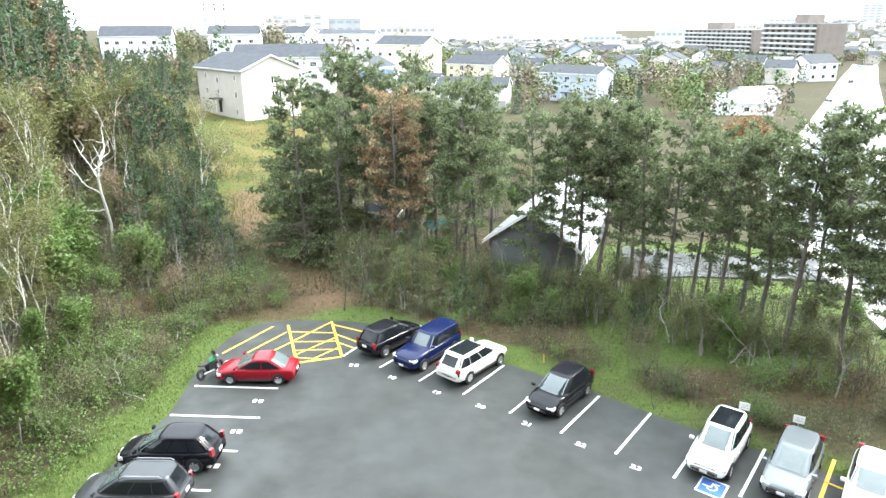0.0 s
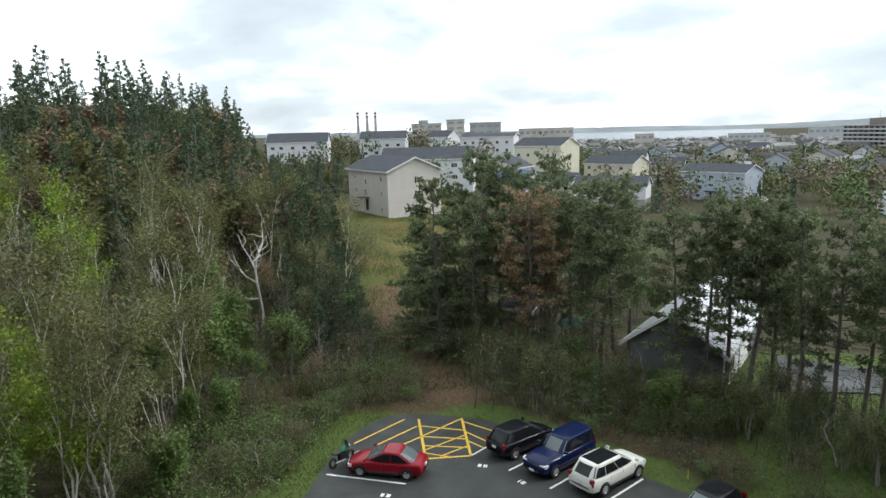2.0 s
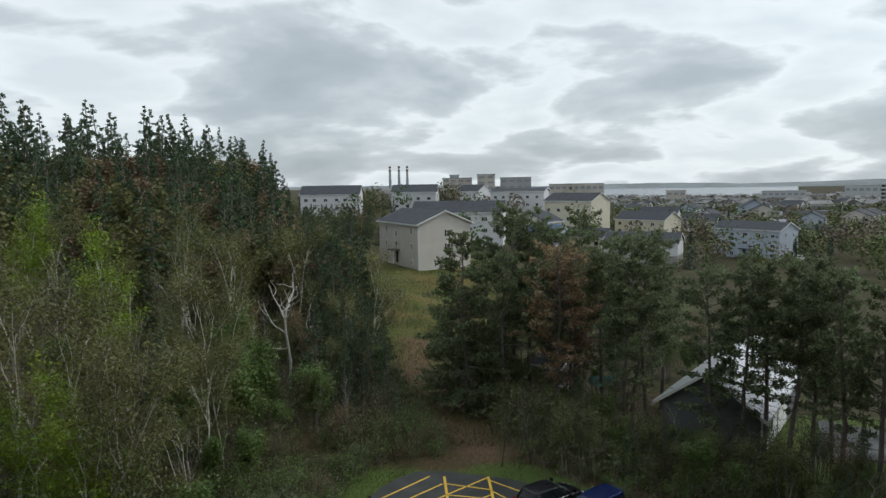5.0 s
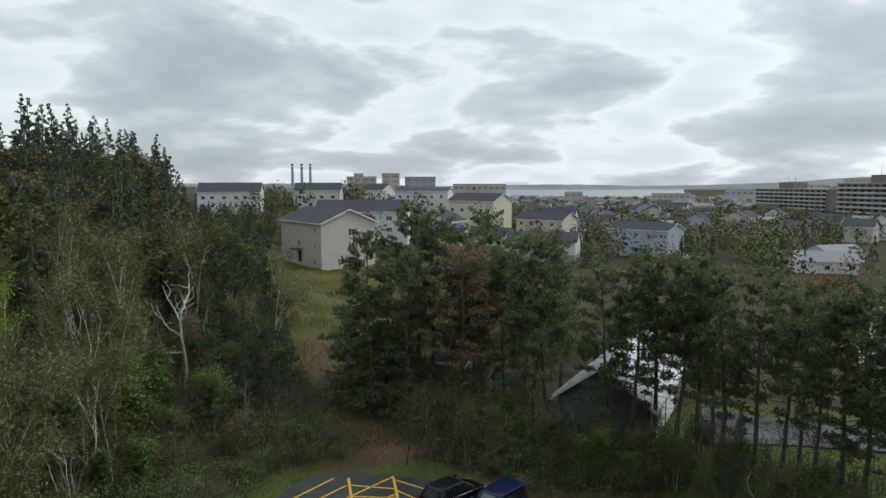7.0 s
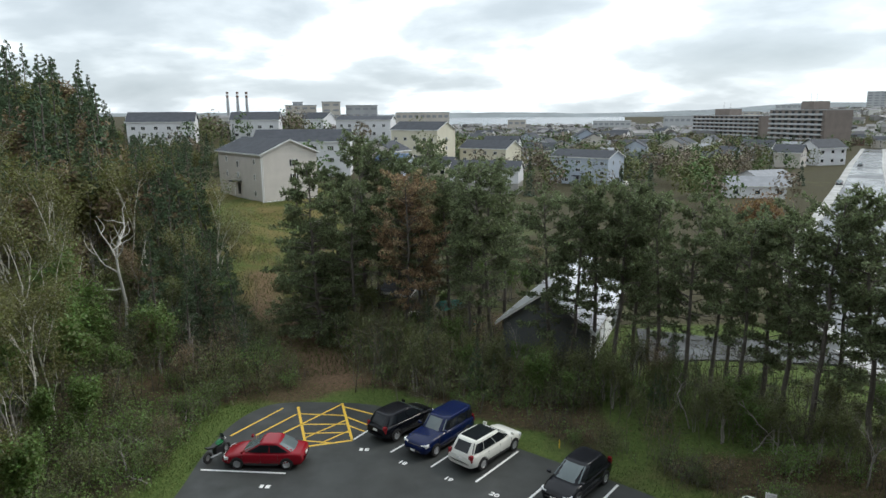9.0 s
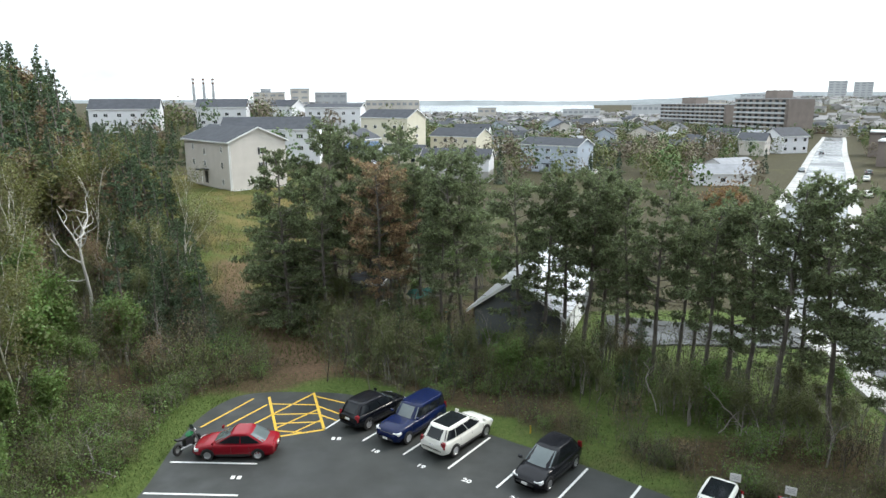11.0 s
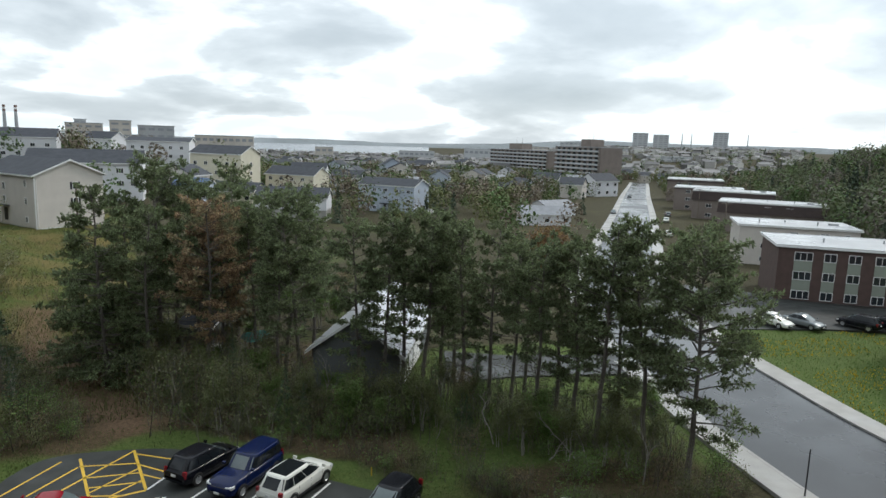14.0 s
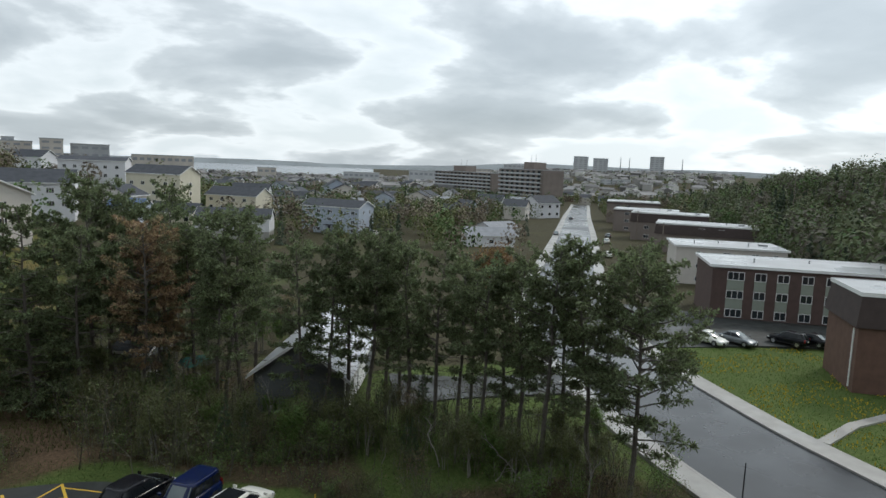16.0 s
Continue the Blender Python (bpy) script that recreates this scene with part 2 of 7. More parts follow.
M["water"] = mat("water", (0.10, 0.12, 0.14), 0.25, 0.1, 0.01, 0.2, 0.05)
M["tyre"] = mat("tyre", (0.018, 0.018, 0.018), 0.8, 0.2, 5, 40, 0.1)
M["rim"] = mat("rim", (0.55, 0.56, 0.57), 0.3, 0.1, 5, 40, 0.02, metal=0.7)
# windscreens: the pale sky reflection is mixed into the glass's base colour
M["car_glass_sky"] = glass_mat("car_glass_sky", (0.12, 0.15, 0.155), 0.04)
M["side_glass"] = mat("side_glass", (0.012, 0.015, 0.018), 0.08, 0.15, 1.5, 20, 0.02, coat=0.08, spec=0.3)
M["lawn_blade"] = mat("lawn_blade", (0.085, 0.15, 0.022), 0.6, 0.2, 0.2, 8, 0, island=0.4, hue=0.03, transl=0.3)
M["black_plastic"] = mat("black_plastic", (0.02, 0.02, 0.021), 0.5, 0.15, 5, 40, 0.05)
M["lamp_red"] = mat("lamp_red", (0.24, 0.01, 0.015), 0.2, 0.1, 5, 40, 0.0, coat=0.7)
M["lamp_clear"] = mat("lamp_clear", (0.70, 0.71, 0.72), 0.15, 0.1, 5, 40, 0.0, coat=0.7)
for key, col, met in (("red", (0.25, 0.007, 0.016), 0.0), ("black", (0.006, 0.0065, 0.010), 0.0), ("blue", (0.003, 0.010, 0.055), 0.0),
                      ("white", (0.74, 0.74, 0.68), 0.0), ("silver", (0.20, 0.22, 0.23), 0.3), ("grey", (0.07, 0.075, 0.08), 0.4),
                      ("green", (0.02, 0.16, 0.06), 0.1)):
    M["car_" + key] = mat("car_paint_" + key, col, 0.24, 0.06, 1.2, 40, 0.0, metal=met, coat=0.16, spec=0.24)


def ground_mat():
    """Soil, lawn, dry brush and leaf litter, by the plan's cover layer, broken up by noise."""
    m = bpy.data.materials.new("ground")
    m.use_nodes = True
    nodes, links = m.node_tree.nodes, m.node_tree.links
    bsdf = nodes["Principled BSDF"]
    bsdf.inputs["Roughness"].default_value = 0.9
    bsdf.inputs["Specular IOR Level"].default_value = 0.12
    tc = nodes.new("ShaderNodeTexCoord")
    att = nodes.new("ShaderNodeAttribute")
    att.attribute_name = "cover"
    sep = nodes.new("ShaderNodeSeparateColor")
    links.new(att.outputs["Color"], sep.inputs[0])
    big = nodes.new("ShaderNodeTexNoise")
    big.inputs["Scale"].default_value = 0.18
    big.inputs["Detail"].default_value = 7
    big.inputs["Roughness"].default_value = 0.65
    links.new(tc.outputs["Object"], big.inputs["Vector"])
    fine = nodes.new("ShaderNodeTexNoise")
    fine.inputs["Scale"].default_value = 3.5
    fine.inputs["Detail"].default_value = 6
    fine.inputs["Roughness"].default_value = 0.7
    links.new(tc.outputs["Object"], fine.inputs["Vector"])

    def ramp(c0, c1, src, lo=0.35, hi=0.65):
        r = nodes.new("ShaderNodeValToRGB")
        r.color_ramp.elements[0].position, r.color_ramp.elements[0].color = lo, (*c0, 1)
        r.color_ramp.elements[1].position, r.color_ramp.elements[1].color = hi, (*c1, 1)
        links.new(src, r.inputs[0])
        return r.outputs[0]

    def mix(fac, a, b):
        x = nodes.new("ShaderNodeMix")
        x.data_type = "RGBA"
        links.new(fac, x.inputs[0])
        links.new(a, x.inputs[6])
        links.new(b, x.inputs[7])
        return x.outputs[2]

    def broken(channel):
        a = nodes.new("ShaderNodeMath")
        a.operation = "MULTIPLY_ADD"
        a.inputs[1].default_value = 0.9
        links.new(big.outputs["Fac"], a.inputs[0])
        links.new(sep.outputs[channel], a.inputs[2])
        r = nodes.new("ShaderNodeMapRange")
        r.inputs[1].default_value, r.inputs[2].default_value = 0.8, 1.1
        links.new(a.outputs[0], r.inputs[0])
        return r.outputs[0]

    soil = ramp((0.035, 0.03, 0.018), (0.075, 0.068, 0.035), fine.outputs["Fac"])
    lawn = ramp((0.055, 0.09, 0.022), (0.11, 0.14, 0.042), fine.outputs["Fac"])
    brush = ramp((0.045, 0.034, 0.02), (0.12, 0.088, 0.05), fine.outputs["Fac"])
    field = ramp((0.075, 0.098, 0.024), (0.15, 0.118, 0.046), big.outputs["Fac"], 0.40, 0.62)
    c = mix(broken(0), soil, lawn)
    c = mix(broken(1), c, brush)
    c = mix(broken(2), c, field)
    trod = ramp((0.10, 0.066, 0.042), (0.19, 0.125, 0.08), fine.outputs["Fac"])
    c = mix(att.outputs["Alpha"], c, trod)
    links.new(c, bsdf.inputs["Base Color"])
    b = nodes.new("ShaderNodeBump")
    b.inputs["Strength"].default_value, b.inputs["Distance"].default_value = 0.6, 0.12
    links.new(fine.outputs["Fac"], b.inputs["Height"])
    links.new(b.outputs[0], bsdf.inputs["Normal"])
    return m


M["ground"] = ground_mat()


# ---- mesh tools ----
class Geo:
    """Vertices and faces of one mesh, gathered from simple solids."""

    def __init__(self):
        self.v, self.f = [], []

    def add(self, verts, faces):
        n = len(self.v)
        self.v.extend(tuple(p) for p in verts)
        self.f.extend(tuple(i + n for i in face) for face in faces)
        return self

    def box(self, lo, hi, m=None):
        (a, b, c), (d, e, f) = lo, hi
        pts = [(a, b, c), (d, b, c), (d, e, c), (a, e, c), (a, b, f), (d, b, f), (d, e, f), (a, e, f)]
        if m is not None:
            pts = [m @ Vector(p) for p in pts]
        return self.add(pts, [(0, 3, 2, 1), (4, 5, 6, 7), (0, 1, 5, 4), (1, 2, 6, 5), (2, 3, 7, 6), (3, 0, 4, 7)])

    def tube(self, path, radii, sides=6, cap=True):
        path = [Vector(p) for p in path]
        rings = []
        for i, p in enumerate(path):
            d = (path[min(i + 1, len(path) - 1)] - path[max(i - 1, 0)]).normalized()
            u = d.cross(Vector((0.31, 0.95, 0.05)))
            if u.length < 1e-3:
                u = d.cross(Vector((1, 0, 0)))
            u.normalize()
            w = d.cross(u)
            rings.append([p + float(radii[i]) * (math.cos(2 * math.pi * k / sides) * u + math.sin(2 * math.pi * k / sides) * w) for k in range(sides)])
        faces = [(i * sides + k, i * sides + (k + 1) % sides, (i + 1) * sides + (k + 1) % sides, (i + 1) * sides + k)
                 for i in range(len(path) - 1) for k in range(sides)]
        if cap:
            faces += [tuple(range(sides))[::-1], tuple((len(path) - 1) * sides + k for k in range(sides))]
        return self.add([p for r in rings for p in r], faces)

    def loft(self, rings, closed=True, caps=True):
        n = len(rings[0])
        faces = [(i * n + k, i * n + (k + 1) % n, (i + 1) * n + (k + 1) % n, (i + 1) * n + k)
                 for i in range(len(rings) - 1) for k in range(n if closed else n - 1)]
        if caps:
            faces += [tuple(range(n))[::-1], tuple((len(rings) - 1) * n + k for k in range(n))]
        return self.add([p for r in rings for p in r], faces)

    def mesh(self, name, material, smooth=False):
        me = bpy.data.meshes.new(name)
        me.from_pydata([tuple(p) for p in self.v], [], self.f)
        me.materials.append(material)
        if smooth:
            me.polygons.foreach_set("use_smooth", [True] * len(me.polygons))
            me.set_sharp_from_angle(angle=radians(32))
        me.update()
        return me


def array_mesh(name, verts, faces, material):
    """A mesh from numpy arrays, faces all of one corner count."""
    me = bpy.data.meshes.new(name)
    nv, nf, k = len(verts), len(faces), faces.shape[1]
    me.vertices.add(nv)
    me.vertices.foreach_set("co", np.ascontiguousarray(verts, dtype=np.float32).ravel())
    me.loops.add(nf * k)
    me.loops.foreach_set("vertex_index", np.ascontiguousarray(faces, dtype=np.int32).ravel())
    me.polygons.add(nf)
    me.polygons.foreach_set("loop_start", np.arange(0, nf * k, k, dtype=np.int32))
    me.materials.append(material)
    me.update(calc_edges=True)
    me.validate()
    return me


def part(name, geo, material, parent, label="", m=None, smooth=False):
    me = geo if isinstance(geo, bpy.types.Mesh) else geo.mesh(name, material, smooth)
    ob = new(name, me)
    ob.parent = parent
    if m is not None:
        ob.matrix_basis = m
    if label:
        ob["label"] = label
    return ob


def thing(name, label, category, m=None, group="", kind=""):
    ob = new(name)
    ob.empty_display_size = 0.3
    if m is not None:
        ob.matrix_basis = m
    return tagged(ob, label, category, group, kind)


def polar(az, r):
    return r * math.sin(radians(az)), r * math.cos(radians(az))


def step(t):
    t = np.clip(t, 0, 1)
    return t * t * (3 - 2 * t)


# ---- land ----
# levelled ground under the houses on the slope
PADS = [(-36, 130, 3.3, 17), (-33, 166, 3.7, 17), (-94, 228, 8.2, 18), (-66, 244, 9.6, 15), (-28, 252, 6.8, 15), (-7, 224, 3.0, 14), (16, 228, -0.4, 14)]
def height(x, y):
    """The land's height: level at the car park, a wooded hill to the west, another east, falling to the harbour."""
    x, y = np.asarray(x, dtype=float), np.asarray(y, dtype=float)
    r = np.hypot(x, y)
    base = -0.018 * np.clip(r - 50, 0, 1300)
    edge = -17 + 0.3 * np.clip(y - 60, 0, 240)
    west = 18 * step((edge - x) / 85) * (1 - step((r - 260) / 320))
    west = west * (1 - step((y - 185) / 110) * step((x + 78) / 45))
    az = np.degrees(np.arctan2(x, y))
    west = west * (1 - 0.5 * step((r - 95) / 55) * step((az + 28.0) / 3.5))
    base = base + 34 * step((r - 850) / 600) * step((az - 17) / 13) + 22 * step((r - 650) / 400) * step((-3 - az) / 6) * step((y - 100) / 300)
    u = (x - 98) * 0.83 - (y - 65) * 0.55
    east = 21 * step((u + 14) / 70) * (1 - 0.85 * step((r - 300) / 400)) * step((y + 60) / 80)
    z = base + west + east
    for px, py, pz, pr in PADS:
        k = 1 - step((np.hypot(x - px, y - py) - pr) / (0.9 * pr))
        z = z * (1 - k) + pz * k
    return z


def ground_z(x, y):
    return float(height(x, y))


def soft_box(x, y, x0, x1, y0, y1, s=3.0):
    return step((x - x0) / s + 0.5) * step((x1 - x) / s + 0.5) * step((y - y0) / s + 0.5) * step((y1 - y) / s + 0.5)


ROAD = [(33.5, -30), (34.5, 0), (35.3, 28), (37.0, 42), (42.0, 62), (54.0, 88), (80.0, 128), (120.0, 190), (190.0, 300), (255, 400), (300, 470)]


def smooth_line(points, n):
    """Catmull-Rom through the given points, n steps to a span."""
    p = [Vector((*q, 0)) for q in points]
    p = [2 * p[0] - p[1]] + p + [2 * p[-1] - p[-2]]
    out = []
    for i in range(1, len(p) - 2):
        for k in range(n):
            t = k / n
            out.append(0.5 * (2 * p[i] + (p[i + 1] - p[i - 1]) * t + (2 * p[i - 1] - 5 * p[i] + 4 * p[i + 1] - p[i + 2]) * t * t
                              + (3 * p[i] - p[i - 1] - 3 * p[i + 1] + p[i + 2]) * t ** 3))
    out.append(p[-2])
    return out


road_line = smooth_line(ROAD, 10)
road_xy = np.array([(p.x, p.y) for p in road_line])


def road_gap(x, y):
    """Distance to the street's centre line."""
    x, y = np.atleast_1d(np.asarray(x, float)), np.atleast_1d(np.asarray(y, float))
    best = np.full(x.shape, 1e9)
    for a, b in zip(road_xy[:-1], road_xy[1:]):
        d = b - a
        t = np.clip(((x - a[0]) * d[0] + (y - a[1]) * d[1]) / (d @ d), 0, 1)
        best = np.minimum(best, np.hypot(x - a[0] - t * d[0], y - a[1] - t * d[1]))
    return best


LOT = [(-16.5, 16), (-15, 24.3), (-14.3, 27.1), (-13.6, 30.5), (-13.6, 34.7), (-13.2, 38.2), (-12.2, 40.5), (-10.8, 41.5), (-7.8, 41.6), (-4.3, 41.0),
       (0, 38.6), (4.5, 35.0), (9, 31.5), (13.1, 27.9), (17.4, 24.7), (24, 19.4), (24, 2), (-16.5, 2)]


def lot_gap(x, y):
    """Distance outside the car park's edge; nothing inside it."""
    x, y = np.asarray(x, float), np.asarray(y, float)
    best, inside = np.full(x.shape, 1e9), np.zeros(x.shape, bool)
    for (ax, ay), (bx, by) in zip(LOT, LOT[1:] + LOT[:1]):
        dx, dy = bx - ax, by - ay
        t = np.clip(((x - ax) * dx + (y - ay) * dy) / (dx * dx + dy * dy), 0, 1)
        best = np.minimum(best, np.hypot(x - ax - t * dx, y - ay - t * dy))
        cross = ((ay > y) != (by > y)) & (x < (bx - ax) * (y - ay) / (by - ay + 1e-9) + ax)
        inside ^= cross
    return np.where(inside, 0.0, best)


N = 250
lin = np.linspace(-1, 1, N)
gx = 10 + 25 * np.sinh(lin * math.asinh(4600 / 25))
gy = 45 + 25 * np.sinh(lin * math.asinh(4600 / 25))
X, Y = np.meshgrid(gx, gy)
Z = height(X, Y)
rough = np.array([noise.noise(Vector((a * 0.16, b * 0.16, 0))) for a, b in zip(X.ravel(), Y.ravel())]).reshape(X.shape)
wild = (np.hypot(X - 10, Y - 45) < 200) * step((-14 - X) / 10) * 0.5
Z = Z + rough * wild
idx = np.arange(N * N).reshape(N, N)
faces = np.stack([idx[:-1, :-1], idx[:-1, 1:], idx[1:, 1:], idx[1:, :-1]], -1).reshape(-1, 4)
land = array_mesh("ground", np.stack([X, Y, Z], -1).reshape(-1, 3), faces, M["ground"])
land.polygons.foreach_set("use_smooth", [True] * len(land.polygons))
R = np.hypot(X, Y)
# the grass verge round the car park, the lawns along the street and the far town's green
gap = lot_gap(X, Y)
verge = 0.9 * (1 - step((gap - 2.0 - 1.8 * rough) / 2.2)) * (1 - 0.45 * step((X - 2) / 8))
lawn = np.clip(verge + 1.1 * soft_box(X, Y, 10, 31, 31, 58, 4) + soft_box(X, Y, 40, 75, 20, 62, 3) + 0.32 * soft_box(X, Y, 30, 400, 110, 700, 30), 0, 1)
lawn = np.maximum(lawn, 0.36 * soft_box(X, Y, -120, 60, 130, 900, 20))
lawn = np.maximum(lawn, 0.35 * soft_box(X, Y, -10, 20, 60, 120, 5))
brushy = (1 - verge) * soft_box(X, Y, -15, 26, 30, 62, 5) * (1 - 0.95 * soft_box(X, Y, 10, 40, 34, 62, 4)) + soft_box(X, Y, -24, -8, 42, 72, 5) + 0.33 * (R > 150)
az = np.degrees(np.arctan2(X, Y))
field = soft_box(az, R, -20, -8.5, 70, 150, 5) + 0.12 * (R > 160)
TRACK = [(-7.4, 45.4), (-8.9, 48.0), (-12.8, 55.0), (-17.1, 62.6), (-19.0, 68.0), (-21.0, 76.0)]


def track_gap(x, y):
    """Distance to the trodden path that climbs from the car park to the clearing."""
    x, y = np.asarray(x, float), np.asarray(y, float)
    best = np.full(x.shape, 1e9)
    for (ax, ay), (bx, by) in zip(TRACK[:-1], TRACK[1:]):
        dx, dy = bx - ax, by - ay
        t = np.clip(((x - ax) * dx + (y - ay) * dy) / (dx * dx + dy * dy), 0, 1)
        best = np.minimum(best, np.hypot(x - ax - t * dx, y - ay - t * dy))
    return best


trodden = 0.9 * (1 - step((track_gap(X, Y) - 1.0 - 0.8 * rough) / 1.6))
cov = land.color_attributes.new("cover", "FLOAT_COLOR", "POINT")
cov.data.foreach_set("color", np.stack([np.clip(lawn, 0, 1), np.clip(brushy, 0, 1), np.clip(field, 0, 1), np.clip(trodden, 0, 1)], -1).astype(np.float32).ravel())
ground = tagged(new("ground", land), "grassy and brushy ground rolling down to the harbour", "ground", kind="structure")


def ribbon(line, offs, lift, thick=0.0):
    """A strip along a line, between sideways offsets, draped on the land."""
    g = Geo()
    rings = []
    for i, p in enumerate(line):
        d = (line[min(i + 1, len(line) - 1)] - line[max(i - 1, 0)]).normalized()
        s = Vector((d.y, -d.x, 0))
        pts = []
        for o in offs:
            q = p + s * o
            pts.append((q.x, q.y, ground_z(q.x, q.y) + lift))
        if thick:
            pts += [(a, b, c - thick) for a, b, c in reversed(pts)]
        rings.append(pts)
    return g.loft(rings, closed=bool(thick), caps=bool(thick))


road = tagged(new("road", ribbon(road_line, [-5.2, -2.5, 0, 2.5, 5.2], 0.10).mesh("road", M["road"], True)), "wet grey asphalt street shining with rain", "road", kind="structure")
for side, (a, b), w in (("left", (-5.45, -5.2), 1), ("right", (5.2, 5.45), 1)):
    tagged(new("kerb", ribbon(road_line, [a, b], 0.24, 0.4).mesh("kerb", M["concrete"])), "low concrete kerb beside the wet street", "kerb", kind="structure")
for a, b in ((-7.3, -5.45), (5.45, 7.3)):
    tagged(new("pavement", ribbon(road_line, [a, (a + b) / 2, b], 0.235, 0.3).mesh("pavement", M["concrete"])), "pale wet concrete pavement along the street", "pavement", kind="structure")

# the car park: one slab of asphalt with a rounded north-west corner
def slab(outline, z0, z1):
    n = len(outline)
    g = Geo()
    g.add([(x, y, z1) for x, y in outline] + [(x, y, z0) for x, y in outline],
          [tuple(range(n))[::-1]] + [(i, (i + 1) % n, n + (i + 1) % n, n + i) for i in range(n)])
    return g


lot_curve = [(p.x, p.y) for p in smooth_line(LOT[:15], 5)] + LOT[15:]
lot = tagged(new("car_park", slab(lot_curve, -0.2, 0.05).mesh("car_park", M["asphalt"])), "damp dark grey asphalt car park", "car park", kind="structure")
drive = tagged(new("driveway", slab([(15.2, 48.5), (20.6, 48.9), (31.5, 47.5), (32.5, 52.5), (22.4, 54.2), (17.1, 56.5)], -0.2, 0.06).mesh("driveway", M["asphalt"])), "wet asphalt driveway beside the house", "driveway", kind="structure")
side_lot = tagged(new("side_car_park", slab([(42.5, 63), (45, 60.5), (62, 57.5), (74, 53.5), (82, 64), (70, 72), (56, 86), (50, 77)], -0.8, -0.42).mesh("side_car_park", M["asphalt"])), "wet grey car park in front of the brick flats", "car park", kind="structure")


# ---- painted marks of the car park ----
def stripe(a, b, w, material, name, label, z=0.056):
    a, b = Vector((*a, 0)), Vector((*b, 0))
    d = (b - a).normalized()
    s = Vector((-d.y, d.x, 0)) * w / 2
    g = Geo()
    pts = [a - s, b - s, b + s, a + s]
    g.add([(p.x, p.y, z - 0.005) for p in pts] + [(p.x, p.y, z) for p in pts],
          [(4, 5, 6, 7), (0, 1, 5, 4), (1, 2, 6, 5), (2, 3, 7, 6), (3, 0, 4, 7)])
    ob = new(name, g.mesh(name, M[material]))
    return tagged(ob, label, "road marking", "painted car park lines", "structure")


ROWDIR = Vector((0.628, 0.778, 0))
for x, y, ln in ((-3.06, 34.86, 4.2), (-0.74, 33.23, 4.2), (1.63, 31.7, 4.1), (3.95, 29.81, 4.2), (6.23, 27.98, 4.3),
                 (8.46, 26.24, 4.3), (10.54, 24.43, 4.2), (12.9, 23.14, 4.2)):
    stripe((x, y), (x + ROWDIR.x * ln, y + ROWDIR.y * ln), 0.13, "white_paint", "stall_line", "white painted stall line on the asphalt")
stripe((-5.38, 36.34), (-4.0, 38.5), 0.13, "white_paint", "stall_line", "white painted stall line on the asphalt")
for x, y in ((-13.2, 33.1), (-13.5, 30.2), (-13.9, 27.4), (-14.3, 24.6)):
    stripe((x, y), (x + 4.7, y - 0.42), 0.13, "white_paint", "stall_line", "white painted stall line on the asphalt")
YL = "yellow painted line of the no-parking hatch"
for a, b, w in (((-12.78, 36.95), (-10.51, 40.74), 0.12), ((-11.28, 37.0), (-9.46, 39.8), 0.12), ((-9.73, 37.2), (-6.75, 41.3), 0.12),
                ((-9.57, 40.9), (-8.0, 35.6), 0.16), ((-6.75, 41.4), (-5.42, 36.3), 0.16), ((-7.96, 35.6), (-5.42, 36.3), 0.16),
                ((-9.4, 39.9), (-6.3, 39.6), 0.11), ((-8.9, 38.4), (-6.0, 38.4), 0.11), ((-8.5, 37.2), (-5.7, 37.3), 0.11),
                ((-8.2, 36.3), (-6.6, 36.0), 0.11), ((-8.3, 36.6), (-6.2, 38.9), 0.11), ((-7.2, 36.0), (-5.7, 37.6), 0.11),
                ((-6.6, 40.9), (-3.9, 39.4), 0.11), ((-6.3, 39.5), (-4.4, 38.0), 0.11), ((-5.9, 38.2), (-4.8, 37.4), 0.11),
                ((16.1, 22.8), (18.3, 25.5), 0.16), ((17.0, 24.0), (20.5, 20.5), 0.12)):
    stripe(a, b, w, "yellow_paint", "hatch_line", YL)
# stall numbers: two worn marks on the west side, painted figures along the row
for x, y in ((-9.3, 31.4), (-9.7, 28.6), (-10.0, 25.9), (-4.6, 35.2)):
    g = Geo()
    m = pose(x, y, 0, 0, 0, -5)
    for dx, dy, w, h in ((-0.26, 0, 0.2, 0.3), (0.06, 0, 0.22, 0.3)):
        g.box((dx, dy - h / 2, 0.051), (dx + w, dy + h / 2, 0.057), m)
    tagged(new("stall_number", g.mesh("stall_number", M["white_paint"])), "two worn white marks painted on the asphalt", "road marking", "painted stall numbers", "structure")
for word, x, y in (("18", -2.3, 33.7), ("19", 0.2, 32.0), ("20", 2.5, 30.5), ("21", 4.7, 28.8), ("22", 7.0, 27.0), ("23", 9.1, 25.2)):
    fc = bpy.data.curves.new("stall_number", "FONT")
    fc.body, fc.size, fc.align_x, fc.align_y = word, 0.46, "CENTER", "CENTER"
    fc.extrude, fc.offset, fc.resolution_u = 0.003, 0.014, 3
    fc.materials.append(M["white_paint"])
    tmp = new("stall_number_outline", fc)
    bpy.context.view_layer.update()
    me = bpy.data.meshes.new_from_object(tmp.evaluated_get(bpy.context.evaluated_depsgraph_get()))
    bpy.data.objects.remove(tmp)
    num = new("stall_number", me)
    num.matrix_basis = pose(x, y, 0.056, 0, 0, -36) @ Matrix.Diagonal((1.15, 0.9, 1, 1))
    tagged(num, "white stall number " + word + " painted on the asphalt", "road marking", "painted stall numbers", "structure")
